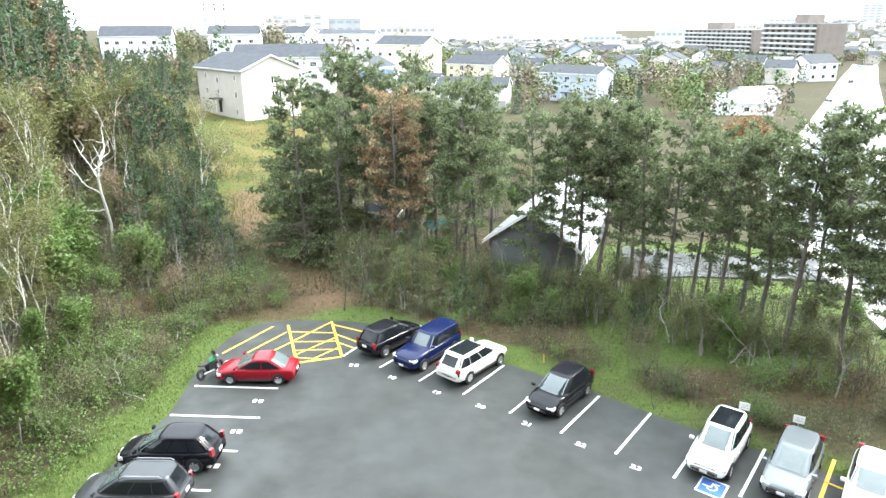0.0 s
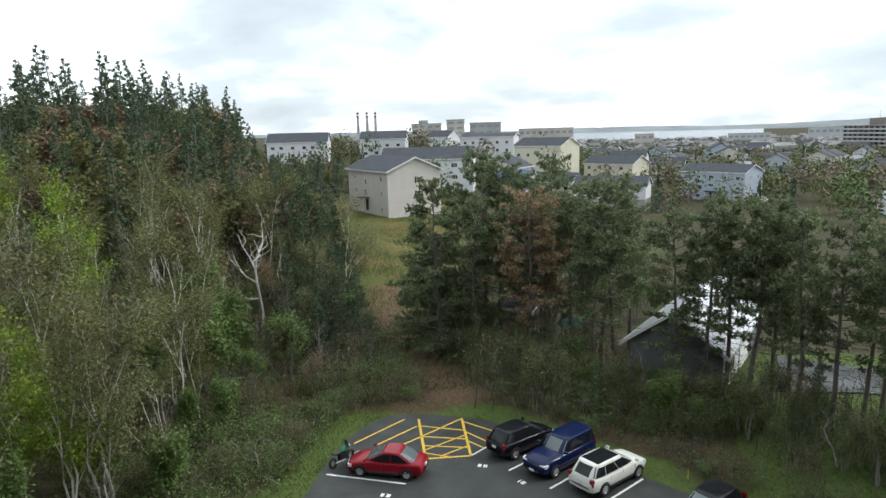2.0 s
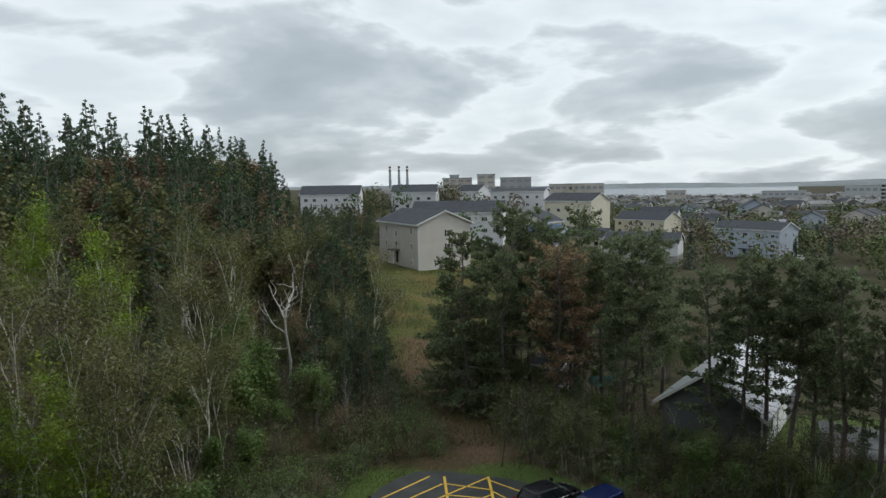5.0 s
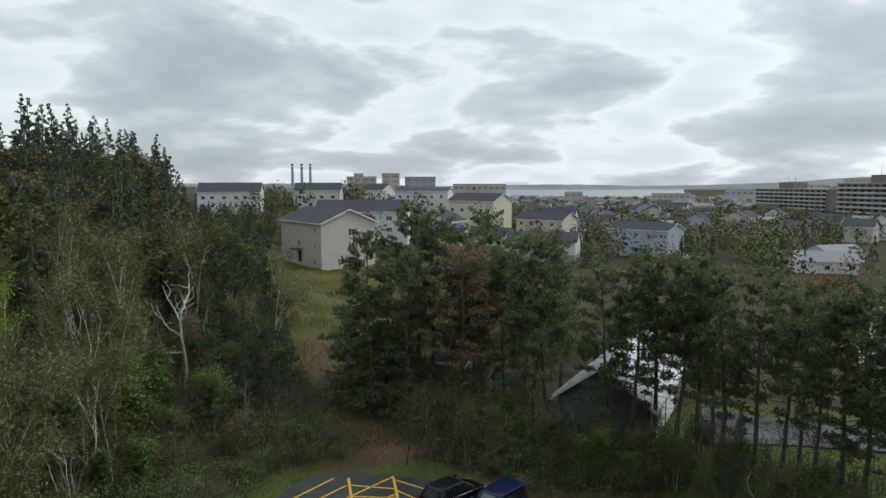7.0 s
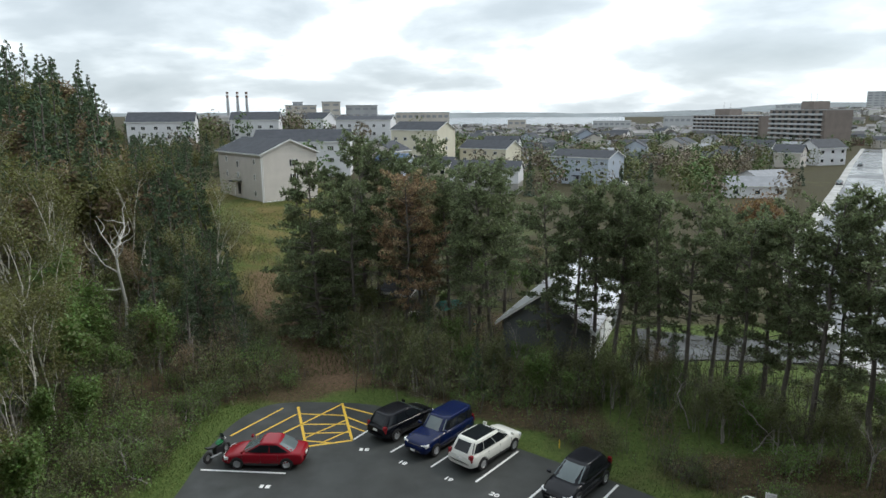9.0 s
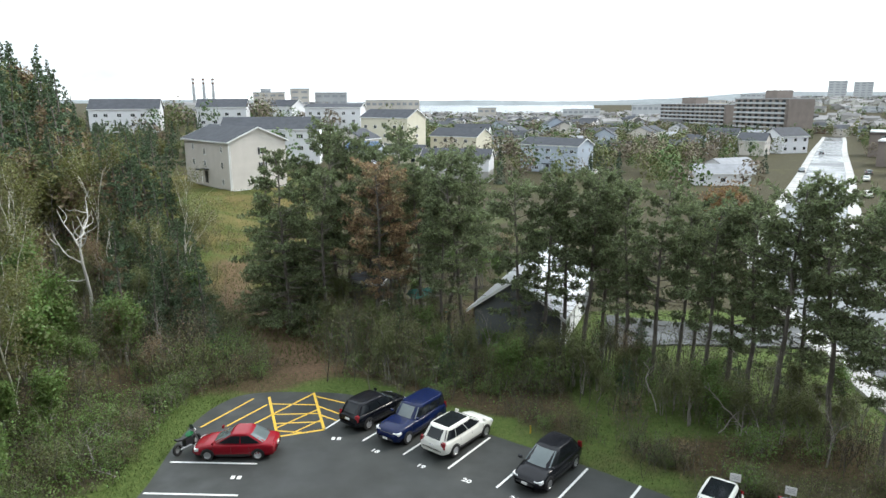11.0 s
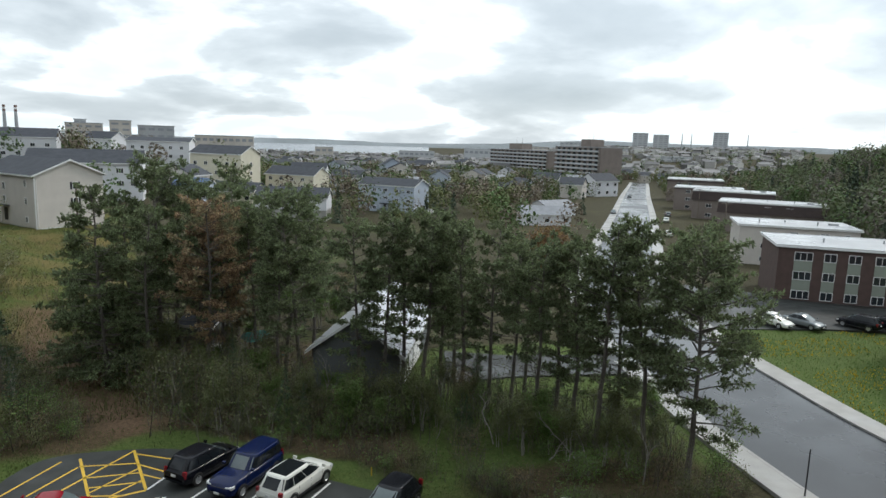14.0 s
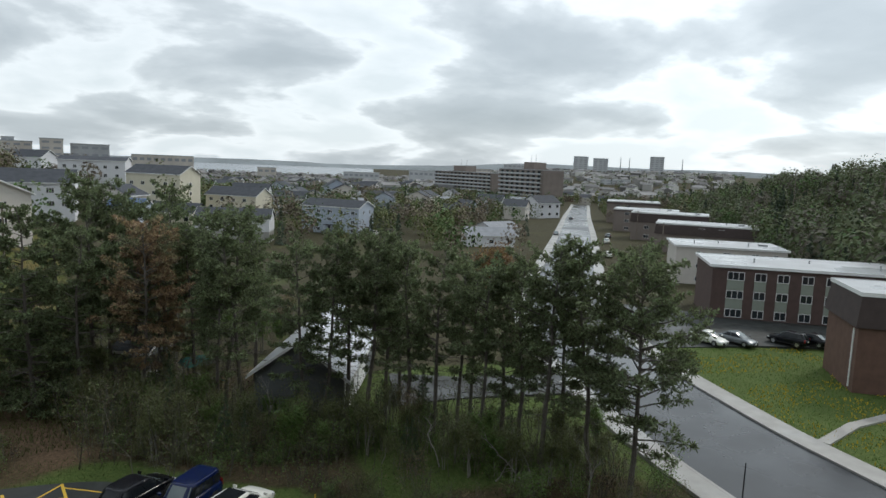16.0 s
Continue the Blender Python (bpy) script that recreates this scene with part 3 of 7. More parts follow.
# blue accessible bays
for x, y in ((11.95, 23.75), (14.5, 22.2)):
    m = pose(x, y, 0, 0, 0, 51) @ Matrix.Diagonal((0.8, 0.8, 1, 1))
    bay = thing("accessible_mark", "blue square with a white wheelchair sign on the asphalt", "road marking", m, kind="structure")
    part("border", Geo().box((-0.72, -0.72, 0.051), (0.72, 0.72, 0.055)), M["white_paint"], bay)
    part("field", Geo().box((-0.62, -0.62, 0.052), (0.62, 0.62, 0.059)), M["blue_paint"], bay)
    g = Geo()
    for k in range(14):
        a0, a1 = radians(100 + k * 20), radians(120 + k * 20)
        g.add([(0.3 * math.cos(a0), 0.3 * math.sin(a0), 0.062), (0.3 * math.cos(a1), 0.3 * math.sin(a1), 0.062),
               (0.21 * math.cos(a1), 0.21 * math.sin(a1), 0.062), (0.21 * math.cos(a0), 0.21 * math.sin(a0), 0.062)], [(0, 1, 2, 3)])
    g.box((-0.05, 0.0, 0.06), (0.05, 0.5, 0.062)).box((0.05, 0.0, 0.06), (0.4, 0.09, 0.062)).box((0.32, -0.3, 0.06), (0.4, 0.0, 0.062))
    part("wheelchair_sign", g, M["white_paint"], bay)


# ---- buildings ----
def window_meshes(w, h, mull):
    """A framed window in the xz plane, its outside towards -y: frame and pane."""
    key = (round(w, 2), round(h, 2), mull)
    if key not in WINDOWS:
        t = 0.07
        g = Geo()
        outer = [(-w / 2, 0), (w / 2, 0), (w / 2, h), (-w / 2, h)]
        inner = [(-w / 2 + t, t), (w / 2 - t, t), (w / 2 - t, h - t), (-w / 2 + t, h - t)]
        g.add([(x, -0.08, z) for x, z in outer] + [(x, -0.08, z) for x, z in inner] + [(x, 0.03, z) for x, z in outer] + [(x, 0.03, z) for x, z in inner],
              [f for i in range(4) for f in ((i, (i + 1) % 4, 4 + (i + 1) % 4, 4 + i), (i, 8 + i, 8 + (i + 1) % 4, (i + 1) % 4), (4 + i, 4 + (i + 1) % 4, 12 + (i + 1) % 4, 12 + i))])
        bar = Geo().box((-0.03, -0.07, t), (0.03, 0.0, h - t))
        p = Geo().box((-w / 2 + t, -0.045, t), (w / 2 - t, -0.01, h - t))
        WINDOWS[key] = (g.mesh("window", M["trim_white"]), p.mesh("pane", M["glass"]), bar.mesh("mullion", M["trim_white"]))
    return WINDOWS[key]


WINDOWS = {}


def add_window(parent, wall_m, x, z, w, h, mull=2, shutters=False, sill=False):
    """wall_m: the wall's frame, x along it, z up, outside towards -y."""
    fr, pa, bar = window_meshes(w, h, mull)
    m = wall_m @ pose(x, -0.025, z)
    win = part("window", fr, None, parent, m=m)
    part("pane", pa, None, win)
    for k in range(1, mull):
        part("mullion", bar, None, win, m=pose(-w / 2 + w * k / mull, 0, 0))
    if shutters:
        for s in (-1, 1):
            part("shutter", SHUTTER(h), None, win, "dark window shutter", m=pose(s * (w / 2 + 0.19), -0.02, 0))
    return win


def SHUTTER(h):
    if h not in SHUTTERS:
        g = Geo().box((-0.15, -0.03, 0), (0.15, 0.02, h))
        for k in range(int(h / 0.14)):
            g.box((-0.12, -0.045, 0.06 + k * 0.14), (0.12, -0.03, 0.14 + k * 0.14))
        SHUTTERS[h] = g.mesh("shutter", M["dark_metal"])
    return SHUTTERS[h]


SHUTTERS = {}


def faces_of(L, W):
    """The four walls of a box with its near corner at the origin, x along the long side, y into the depth: frames, outside towards -y."""
    return {"front": (pose(0, 0, 0), L), "right": (pose(L, 0, 0, 0, 0, 90), W), "back": (pose(L, W, 0, 0, 0, 180), L), "left": (pose(0, W, 0, 0, 0, -90), W)}


def siding(L, W, h, step_h=0.28):
    """Lapped boards round a box: each course leans out at its foot."""
    n = max(1, int(h / step_h))
    rings = []
    for k in range(n):
        for z, o in ((k * h / n, 0.022), ((k + 1) * h / n, 0.0)):
            rings.append([(-o, -o, z), (L + o, -o, z), (L + o, W + o, z), (-o, W + o, z)])
    return Geo().loft(rings)


def gable_house(name, label, category, corner, z, heading, L, W, h, rise, wall, roof, rows, ridge="x", foot=4.0, over=0.4, group="", lap=0.28, shutter_side=None, barge=True):
    """A house with a pitched roof. rows: (face, [x...], [z...], w, h, mullions)."""
    ob = thing(name, label, category, pose(corner[0], corner[1], z, 0, 0, heading), group)
    part("wall", siding(L, W, h, lap), M[wall], ob)
    part("foundation", Geo().box((0.05, 0.05, -foot), (L - 0.05, W - 0.05, 0.02)), M["concrete"], ob)
    g = Geo()
    t = 0.16
    if ridge == "x":
        for s in (0, 1):
            y0, y1 = (-over, W / 2) if s == 0 else (W + over, W / 2)
            ze = h - over * rise / (W / 2)
            zr = h + rise
            pts = [(-over, y0, ze), (L + over, y0, ze), (L + over, y1, zr), (-over, y1, zr)]
            g.add(pts + [(a, b, c + t) for a, b, c in pts], [(0, 1, 2, 3), (7, 6, 5, 4), (0, 4, 5, 1), (1, 5, 6, 2), (3, 2, 6, 7), (0, 3, 7, 4)])
        for x in (0.0, L):
            ends = Geo()
            o = -0.01 if x == 0 else 0.01
            ends.add([(x + o, 0, h), (x + o, W, h), (x + o, W / 2, h + rise), (x - o * 8, 0, h), (x - o * 8, W, h), (x - o * 8, W / 2, h + rise)],
                     [(0, 1, 2), (5, 4, 3), (0, 2, 5, 3), (1, 4, 5, 2)])
            part("gable", ends, M[wall], ob)
    else:
        for s in (0, 1):
            x0, x1 = (-over, L / 2) if s == 0 else (L + over, L / 2)
            ze = h - over * rise / (L / 2)
            zr = h + rise
            pts = [(x0, -over, ze), (x0, W + over, ze), (x1, W + over, zr), (x1, -over, zr)]
            g.add(pts + [(a, b, c + t) for a, b, c in pts], [(0, 1, 2, 3), (7, 6, 5, 4), (0, 4, 5, 1), (1, 5, 6, 2), (3, 2, 6, 7), (0, 3, 7, 4)])
        for y in (0.0, W):
            ends = Geo()
            o = -0.01 if y == 0 else 0.01
            ends.add([(0, y + o, h), (L, y + o, h), (L / 2, y + o, h + rise), (0, y - o * 8, h), (L, y - o * 8, h), (L / 2, y - o * 8, h + rise)],
                     [(0, 1, 2), (5, 4, 3), (0, 2, 5, 3), (1, 4, 5, 2)])
            part("gable", ends, M[wall], ob)
    rf = part("roof", g, M[roof], ob, "grey shingle roof")
    # eaves board along both low edges and white barge boards
    span, run, along = (L, W, "x") if ridge == "x" else (W, L, "y")
    ze, zr = h - over * rise / (run / 2), h + rise

    def lay(pts):
        return [(p, q, r) if along == "x" else (q, p, r) for p, q, r in pts]

    for q in (-over - 0.04, run + over):
        lo, hi = (-over, q, ze - 0.1), (span + over, q + 0.04, ze + 0.14)
        part("eaves_board", Geo().box(lay([lo])[0], lay([hi])[0]), M["trim_white"], ob)
    if barge:
        for p in (-over - 0.03, span + over):
            for q0 in (-over, run + over):
                pts = [(p, q0, ze - 0.08), (p, run / 2, zr - 0.08), (p, run / 2, zr + 0.17), (p, q0, ze + 0.17)]
                part("barge_board", Geo().loft([lay(pts), lay([(x + 0.03, y, z) for x, y, z in pts])]), M["trim_white"], ob)
    walls = faces_of(L, W)
    for face, xs, zs, w, wh, mull in rows:
        for x in xs:
            for zz in zs:
                add_window(ob, walls[face][0], x, zz, w, wh, mull, shutters=(face == shutter_side))
    return ob


def door_porch(ob, wall_m, x, z, roofed=True):
    m = wall_m @ pose(x, 0, z)
    d = part("door", Geo().box((-0.55, -0.06, 0), (0.55, 0.02, 2.1)).box((-0.4, -0.08, 1.2), (0.4, -0.05, 1.95)), M["dark_metal"], ob, "dark entrance door", m=m)
    if roofed:
        part("canopy", Geo().box((-1.3, -1.5, 2.4), (1.3, 0.0, 2.55)).box((-1.3, -1.5, 2.3), (1.3, -1.42, 2.4)), M["shingle"], ob, m=m)
        for s in (-1.15, 1.1):
            part("post", Geo().box((s, -1.4, 0), (s + 0.08, -1.32, 2.4)), M["trim_white"], ob, m=m)


def flat_block(name, label, corner, z, heading, L, W, h, wall, bays, foot=3.0, mansard=0.0, panel=None, roof="flat_roof", group="", levels=3, win_h=1.15, faces=("front",)):
    """A flat-roofed block of flats. bays: (x, width) of window columns on the front."""
    ob = thing(name, label, "apartment building", pose(corner[0], corner[1], z, 0, 0, heading), group)
    part("wall", Geo().box((0, 0, -foot), (L, W, h - mansard)), M[wall], ob)
    if mansard:
        o = 0.35
        g = Geo()
        lo = [(-o, -o, h - mansard), (L + o, -o, h - mansard), (L + o, W + o, h - mansard), (-o, W + o, h - mansard)]
        hi = [(0, 0, h), (L, 0, h), (L, W, h), (0, W, h)]
        g.add(lo + hi, [(0, 1, 5, 4), (1, 2, 6, 5), (2, 3, 7, 6), (3, 0, 4, 7), (3, 2, 1, 0), (4, 5, 6, 7)])
        part("mansard", g, M["brick_dark"], ob, "dark brown mansard band")
    ov = 0.35 if not mansard else 0.1
    part("roof", Geo().box((-ov, -ov, h), (L + ov, W + ov, h + 0.18)), M[roof], ob, "pale wet flat roof")
    part("fascia", Geo().box((-ov - 0.03, -ov - 0.03, h - 0.12), (L + ov + 0.03, -ov, h + 0.26)).box((-ov - 0.03, W + ov, h - 0.12), (L + ov + 0.03, W + ov + 0.03, h + 0.26))
         .box((-ov - 0.03, -ov, h - 0.12), (-ov, W + ov, h + 0.26)).box((L + ov, -ov, h - 0.12), (L + ov + 0.03, W + ov, h + 0.26)), M["trim_white"], ob)
    walls = faces_of(L, W)
    fl = h / levels
    for face in faces:
        wm, wl_ = walls[face]
        for x, w in bays:
            if x + w / 2 > wl_:
                continue
            for k in range(levels):
                add_window(ob, wm, x, fl * k + 0.75, w, win_h, 2 if w < 1.8 else 3)
                if panel and k:
                    part("panel", Geo().box((x - w / 2, -0.03, fl * k - fl + 0.78 + win_h), (x + w / 2, 0.01, fl * k + 0.73)), M[panel], ob, "pale green spandrel panel", m=wm)
    for vx, vy, vh in ((L * 0.2, W * 0.4, 0.6), (L * 0.45, W * 0.6, 0.45), (L * 0.7, W * 0.35, 0.7)):
        part("roof_vent", Geo().tube([(vx, vy, h + 0.18), (vx, vy, h + 0.18 + vh)], [0.12, 0.12], 8), M["steel"], ob)
    part("hatch", Geo().box((L * 0.82, W * 0.5, h + 0.18), (L * 0.82 + 1.6, W * 0.5 + 1.0, h + 0.5)), M["far_grey"], ob)
    return ob


# the block of flats from whose window the view is taken, behind the eye
own = thing("wall_south", "brick outer wall of the viewer's own block of flats", "wall", kind="structure")
part("wall", Geo().box((-38, -6.5, -0.5), (36, -0.6, 33)), M["brick"], own)
part("parapet", Geo().box((-38.2, -6.7, 33), (36.2, -0.5, 33.6)), M["concrete"], own)

# beige three-storey walk-up on the knoll
A = gable_house("apartment_house", "beige clapboard three-storey walk-up on a grassy knoll", "apartment building", (-31.8, 118.0), 3.4, 40, 11.0, 19.0, 8.4, 2.3,
                "siding_beige", "shingle", [("front", (6.3,), (0.7, 3.4, 6.0), 0.9, 1.2, 2), ("left", (16.2, 9.0, 4.0), (3.6,), 0.8, 1.1, 2), ("left", (16.2, 4.0), (0.7,), 0.8, 1.0, 2),
                                            ("left", (9.0,), (5.6,), 0.9, 1.2, 2), ("left", (16.2, 4.0), (6.4,), 0.8, 1.1, 2)], ridge="y", shutter_side="front", over=0.5, foot=6)
door_porch(A, faces_of(11.0, 19.0)["left"][0], 9.2, 0.6)
part("corner_board", Geo().box((-0.06, -0.06, 0), (0.10, 0.10, 8.4)), M["trim_white"], A)
part("drain_pipe", Geo().tube([(0.25, -0.1, 0.1), (0.25, -0.1, 8.2)], [0.05, 0.05], 6), M["trim_white"], A)
part("water_table", Geo().box((-0.08, -0.08, -0.3), (11.08, -0.01, 0.0)), M["trim_white"], A)

# long grey-roofed walk-up behind it
gable_house("apartment_house", "long pale grey walk-up under a dark shingle roof", "apartment building", (-44.6, 160), 3.7, 4, 22.5, 11, 8.4, 2.6, "siding_white", "shingle",
            [("front", (2, 6, 10, 14, 18, 20.8), (3.4, 6.2), 1.5, 1.1, 3)], foot=5)
# houses on the hill
gable_house("house", "white two-storey house with a grey roof among trees", "house", (-103, 222), 8.5, 12, 21, 10, 7.6, 3.0, "siding_white", "shingle",
            [("front", (2, 5, 9, 13, 16, 19), (2.2, 5.0), 1.3, 1.1, 2)], foot=8)
gable_house("house", "white two-storey house with a grey roof on the hill", "house", (-74, 238), 9.8, 6, 16.5, 10, 6.6, 2.6, "siding_white", "shingle",
            [("front", (2, 6, 10, 14), (0.9, 3.6), 1.3, 1.1, 2)], foot=8)
gable_house("house", "small white gabled house on the hill", "house", (-60, 290), 10, -30, 12, 9, 6, 2.6, "siding_white", "shingle", [("front", (2, 6, 10), (0.9, 3.6), 1.1, 1.1, 2)], foot=8)
# tall white block, cream block, cream and blue walk-ups
gable_house("apartment_house", "white three-storey block with a low dark roof", "apartment building", (-38.5, 247), 7.0, -6, 20, 11, 9.0, 1.2, "siding_white", "shingle",
            [("front", (2, 5, 9.5, 14, 17.5), (0.8, 3.6, 6.4), 1.1, 1.1, 2)], foot=8)
gable_house("apartment_house", "cream three-storey walk-up with a brown-grey roof", "apartment building", (-17.0, 226), 3.2, -36, 19, 10, 9.9, 2.4, "siding_cream", "shingle",
            [("front", (2, 6, 10, 14, 16.8), (0.8, 3.5, 6.3), 1.3, 1.1, 2), ("right", (5,), (0.8, 3.5, 6.3), 1.0, 1.1, 2)], foot=8)
gable_house("apartment_house", "cream walk-up with a dark shingle roof", "apartment building", (6.0, 229), -0.8, -36, 18, 10, 7.6, 2.4, "siding_cream", "shingle",
            [("front", (2, 6, 10, 14), (0.6, 3.2, 5.6), 1.3, 1.1, 2), ("right", (5,), (0.8, 3.5), 1.0, 1.1, 2)], foot=6)
Wb = gable_house("apartment_house", "pale blue-white three-storey walk-up with a grey roof", "apartment building", (33.2, 206.5), -2.8, -42, 19.5, 9.6, 8.1, 1.9, "siding_blue", "shingle",
                 [("front", (1.8, 5.8, 13.6, 17.6), (0.7, 3.3, 6.0), 1.25, 1.0, 2), ("front", (9.7,), (3.9, 6.2), 1.6, 0.9, 3), ("right", (3, 7), (0.9, 3.5, 6.2), 0.5, 1.0, 1)], foot=4)
door_porch(Wb, faces_of(19.5, 9.6)["front"][0], 9.7, 0.2)

# the dark house and its pale wet roof behind the pines
H1 = gable_house("house", "dark grey bungalow with a pale wet shingle roof", "house", (4.7, 50.0), 0.0, -24, 6.7, 13.5, 3.2, 2.45, "siding_grey", "shingle_light",
                 [("right", (3.0,), (0.9,), 1.6, 1.1, 2)], ridge="y", over=0.5, foot=1.0)
part("garage_door", Geo().box((6.0, -0.05, 0.05), (9.4, 0.0, 2.3)).box((6.0, -0.07, 0.6), (9.4, -0.05, 0.63)).box((6.0, -0.07, 1.2), (9.4, -0.05, 1.23)), M["trim_white"], H1, "white garage door", m=faces_of(6.7, 13.5)["right"][0])
part("end_wall", Geo().box((0.3, -0.04, 0.02), (5.6, 0.0, 2.85)), M["siding_white"], H1, "white side wall", m=faces_of(6.7, 13.5)["right"][0])
shed = gable_house("garden_shed", "grey plank garden shed behind the trees", "shed", (-6.2, 62.0), -0.2, -30, 3.6, 3.0, 2.4, 0.8, "siding_grey", "shingle", [], foot=0.5, over=0.2)

# brick flats on the east side of the street
flat_block("brick_flats", "red-brown brick three-storey flats with pale green panels", (67.6, 71.6), -0.95, -33, 32, 13, 7.7, "brick", [(3.05, 2.2), (6.2, 1.5), (9.05, 1.5), (12.1, 1.5), (15.1, 1.5), (18.2, 1.5), (21.2, 1.5), (25, 1.5)], panel="panel_green")
NF = flat_block("brick_flats", "near brick flats with a dark mansard top", (57.3, 42.1), -0.4, -35, 24, 8.8, 9.2, "brick_orange", [], mansard=3.0)
part("stair_window", Geo().box((-0.07, 0.9, 0.3), (-0.005, 1.2, 5.9)), M["trim_white"], NF, "tall narrow white stair window")
flat_block("flats", "beige flat-roofed flats with small windows", (86.6, 101.5), -1.6, -33, 19.5, 13, 7.2, "siding_beige", [(4, 0.7), (9, 1.4), (14, 1.4), (17.5, 0.8)], levels=3, win_h=0.9)
flat_block("brick_flats", "dark brick flats with a mansard roof", (122, 152), -2.7, -42, 26, 14, 8.0, "tower_brick", [(12, 1.7), (17.0, 1.7)], mansard=2.8)
flat_block("brick_flats", "dark brick flats farther up the street", (139, 186), -3.2, -42, 24, 14, 9.0, "tower_brick", [(5, 1.7), (10, 1.7)], mansard=3.0)
flat_block("brick_flats", "tan brick flats farther up the street", (156, 220), -3.9, -40, 24, 16, 8.5, "tower_brick", [(5, 1.7), (10, 1.7)], mansard=0.6)
flat_block("brick_flats", "brick flats at the street's far end", (186, 268), -4.9, -36, 24, 20, 10.0, "tower_brick", [(5, 1.7), (10, 1.7)], mansard=1.0)


# ---- plants ----
def rnd_dirs(rng, n):
    v = rng.normal(size=(n, 3))
    return v / np.linalg.norm(v, axis=1, keepdims=True)


def leaf_mesh(name, centres, size, rng, material, flat=0.35):
    """Small leaves as bent quads, one at each centre."""
    n = len(centres)
    nrm = rnd_dirs(rng, n)
    nrm[:, 2] = np.abs(nrm[:, 2]) + flat
    nrm /= np.linalg.norm(nrm, axis=1, keepdims=True)
    t = rnd_dirs(rng, n)
    u = np.cross(nrm, t)
    u /= np.linalg.norm(u, axis=1, keepdims=True)
    w = np.cross(nrm, u)
    s = size * rng.uniform(0.6, 1.3, (n, 1))
    c = np.asarray(centres)
    verts = np.stack([c - u * s * 0.5, c + w * s * 0.32 + nrm * s * 0.08, c + u * s * 0.5, c - w * s * 0.32 + nrm * s * 0.08], 1).reshape(-1, 3)
    faces = np.arange(4 * n).reshape(n, 4)
    return array_mesh(name, verts, faces, material)


def needle_mesh(name, centres, dirs, scales, length, width, blades, rng, material):
    """Tufts of needles: thin blades that fan out round each twig's end."""
    n = len(centres)
    c = np.repeat(np.asarray(centres), blades, 0)
    d = np.repeat(np.asarray(dirs), blades, 0) * 0.7 + rnd_dirs(rng, n * blades)
    d /= np.linalg.norm(d, axis=1, keepdims=True)
    s = np.cross(d, rnd_dirs(rng, n * blades))
    s /= np.linalg.norm(s, axis=1, keepdims=True)
    ln = length * rng.uniform(0.6, 1.25, (n * blades, 1)) * np.repeat(np.asarray(scales), blades)[:, None]
    m = c + d * ln * 0.5
    verts = np.stack([c, m + s * width, c + d * ln, m - s * width], 1).reshape(-1, 3)
    return array_mesh(name, verts, np.arange(4 * n * blades).reshape(-1, 4), material)


def wander(rng, a, b, n, amount):
    a, b = np.asarray(a, float), np.asarray(b, float)
    t = np.linspace(0, 1, n)[:, None]
    p = a + (b - a) * t
    w = rng.normal(size=(n, 3)) * amount * np.linalg.norm(b - a)
    w[0] = 0
    return p + np.cumsum(w, 0) * np.array([1, 1, 0.4]) * np.minimum(1, t * 3)


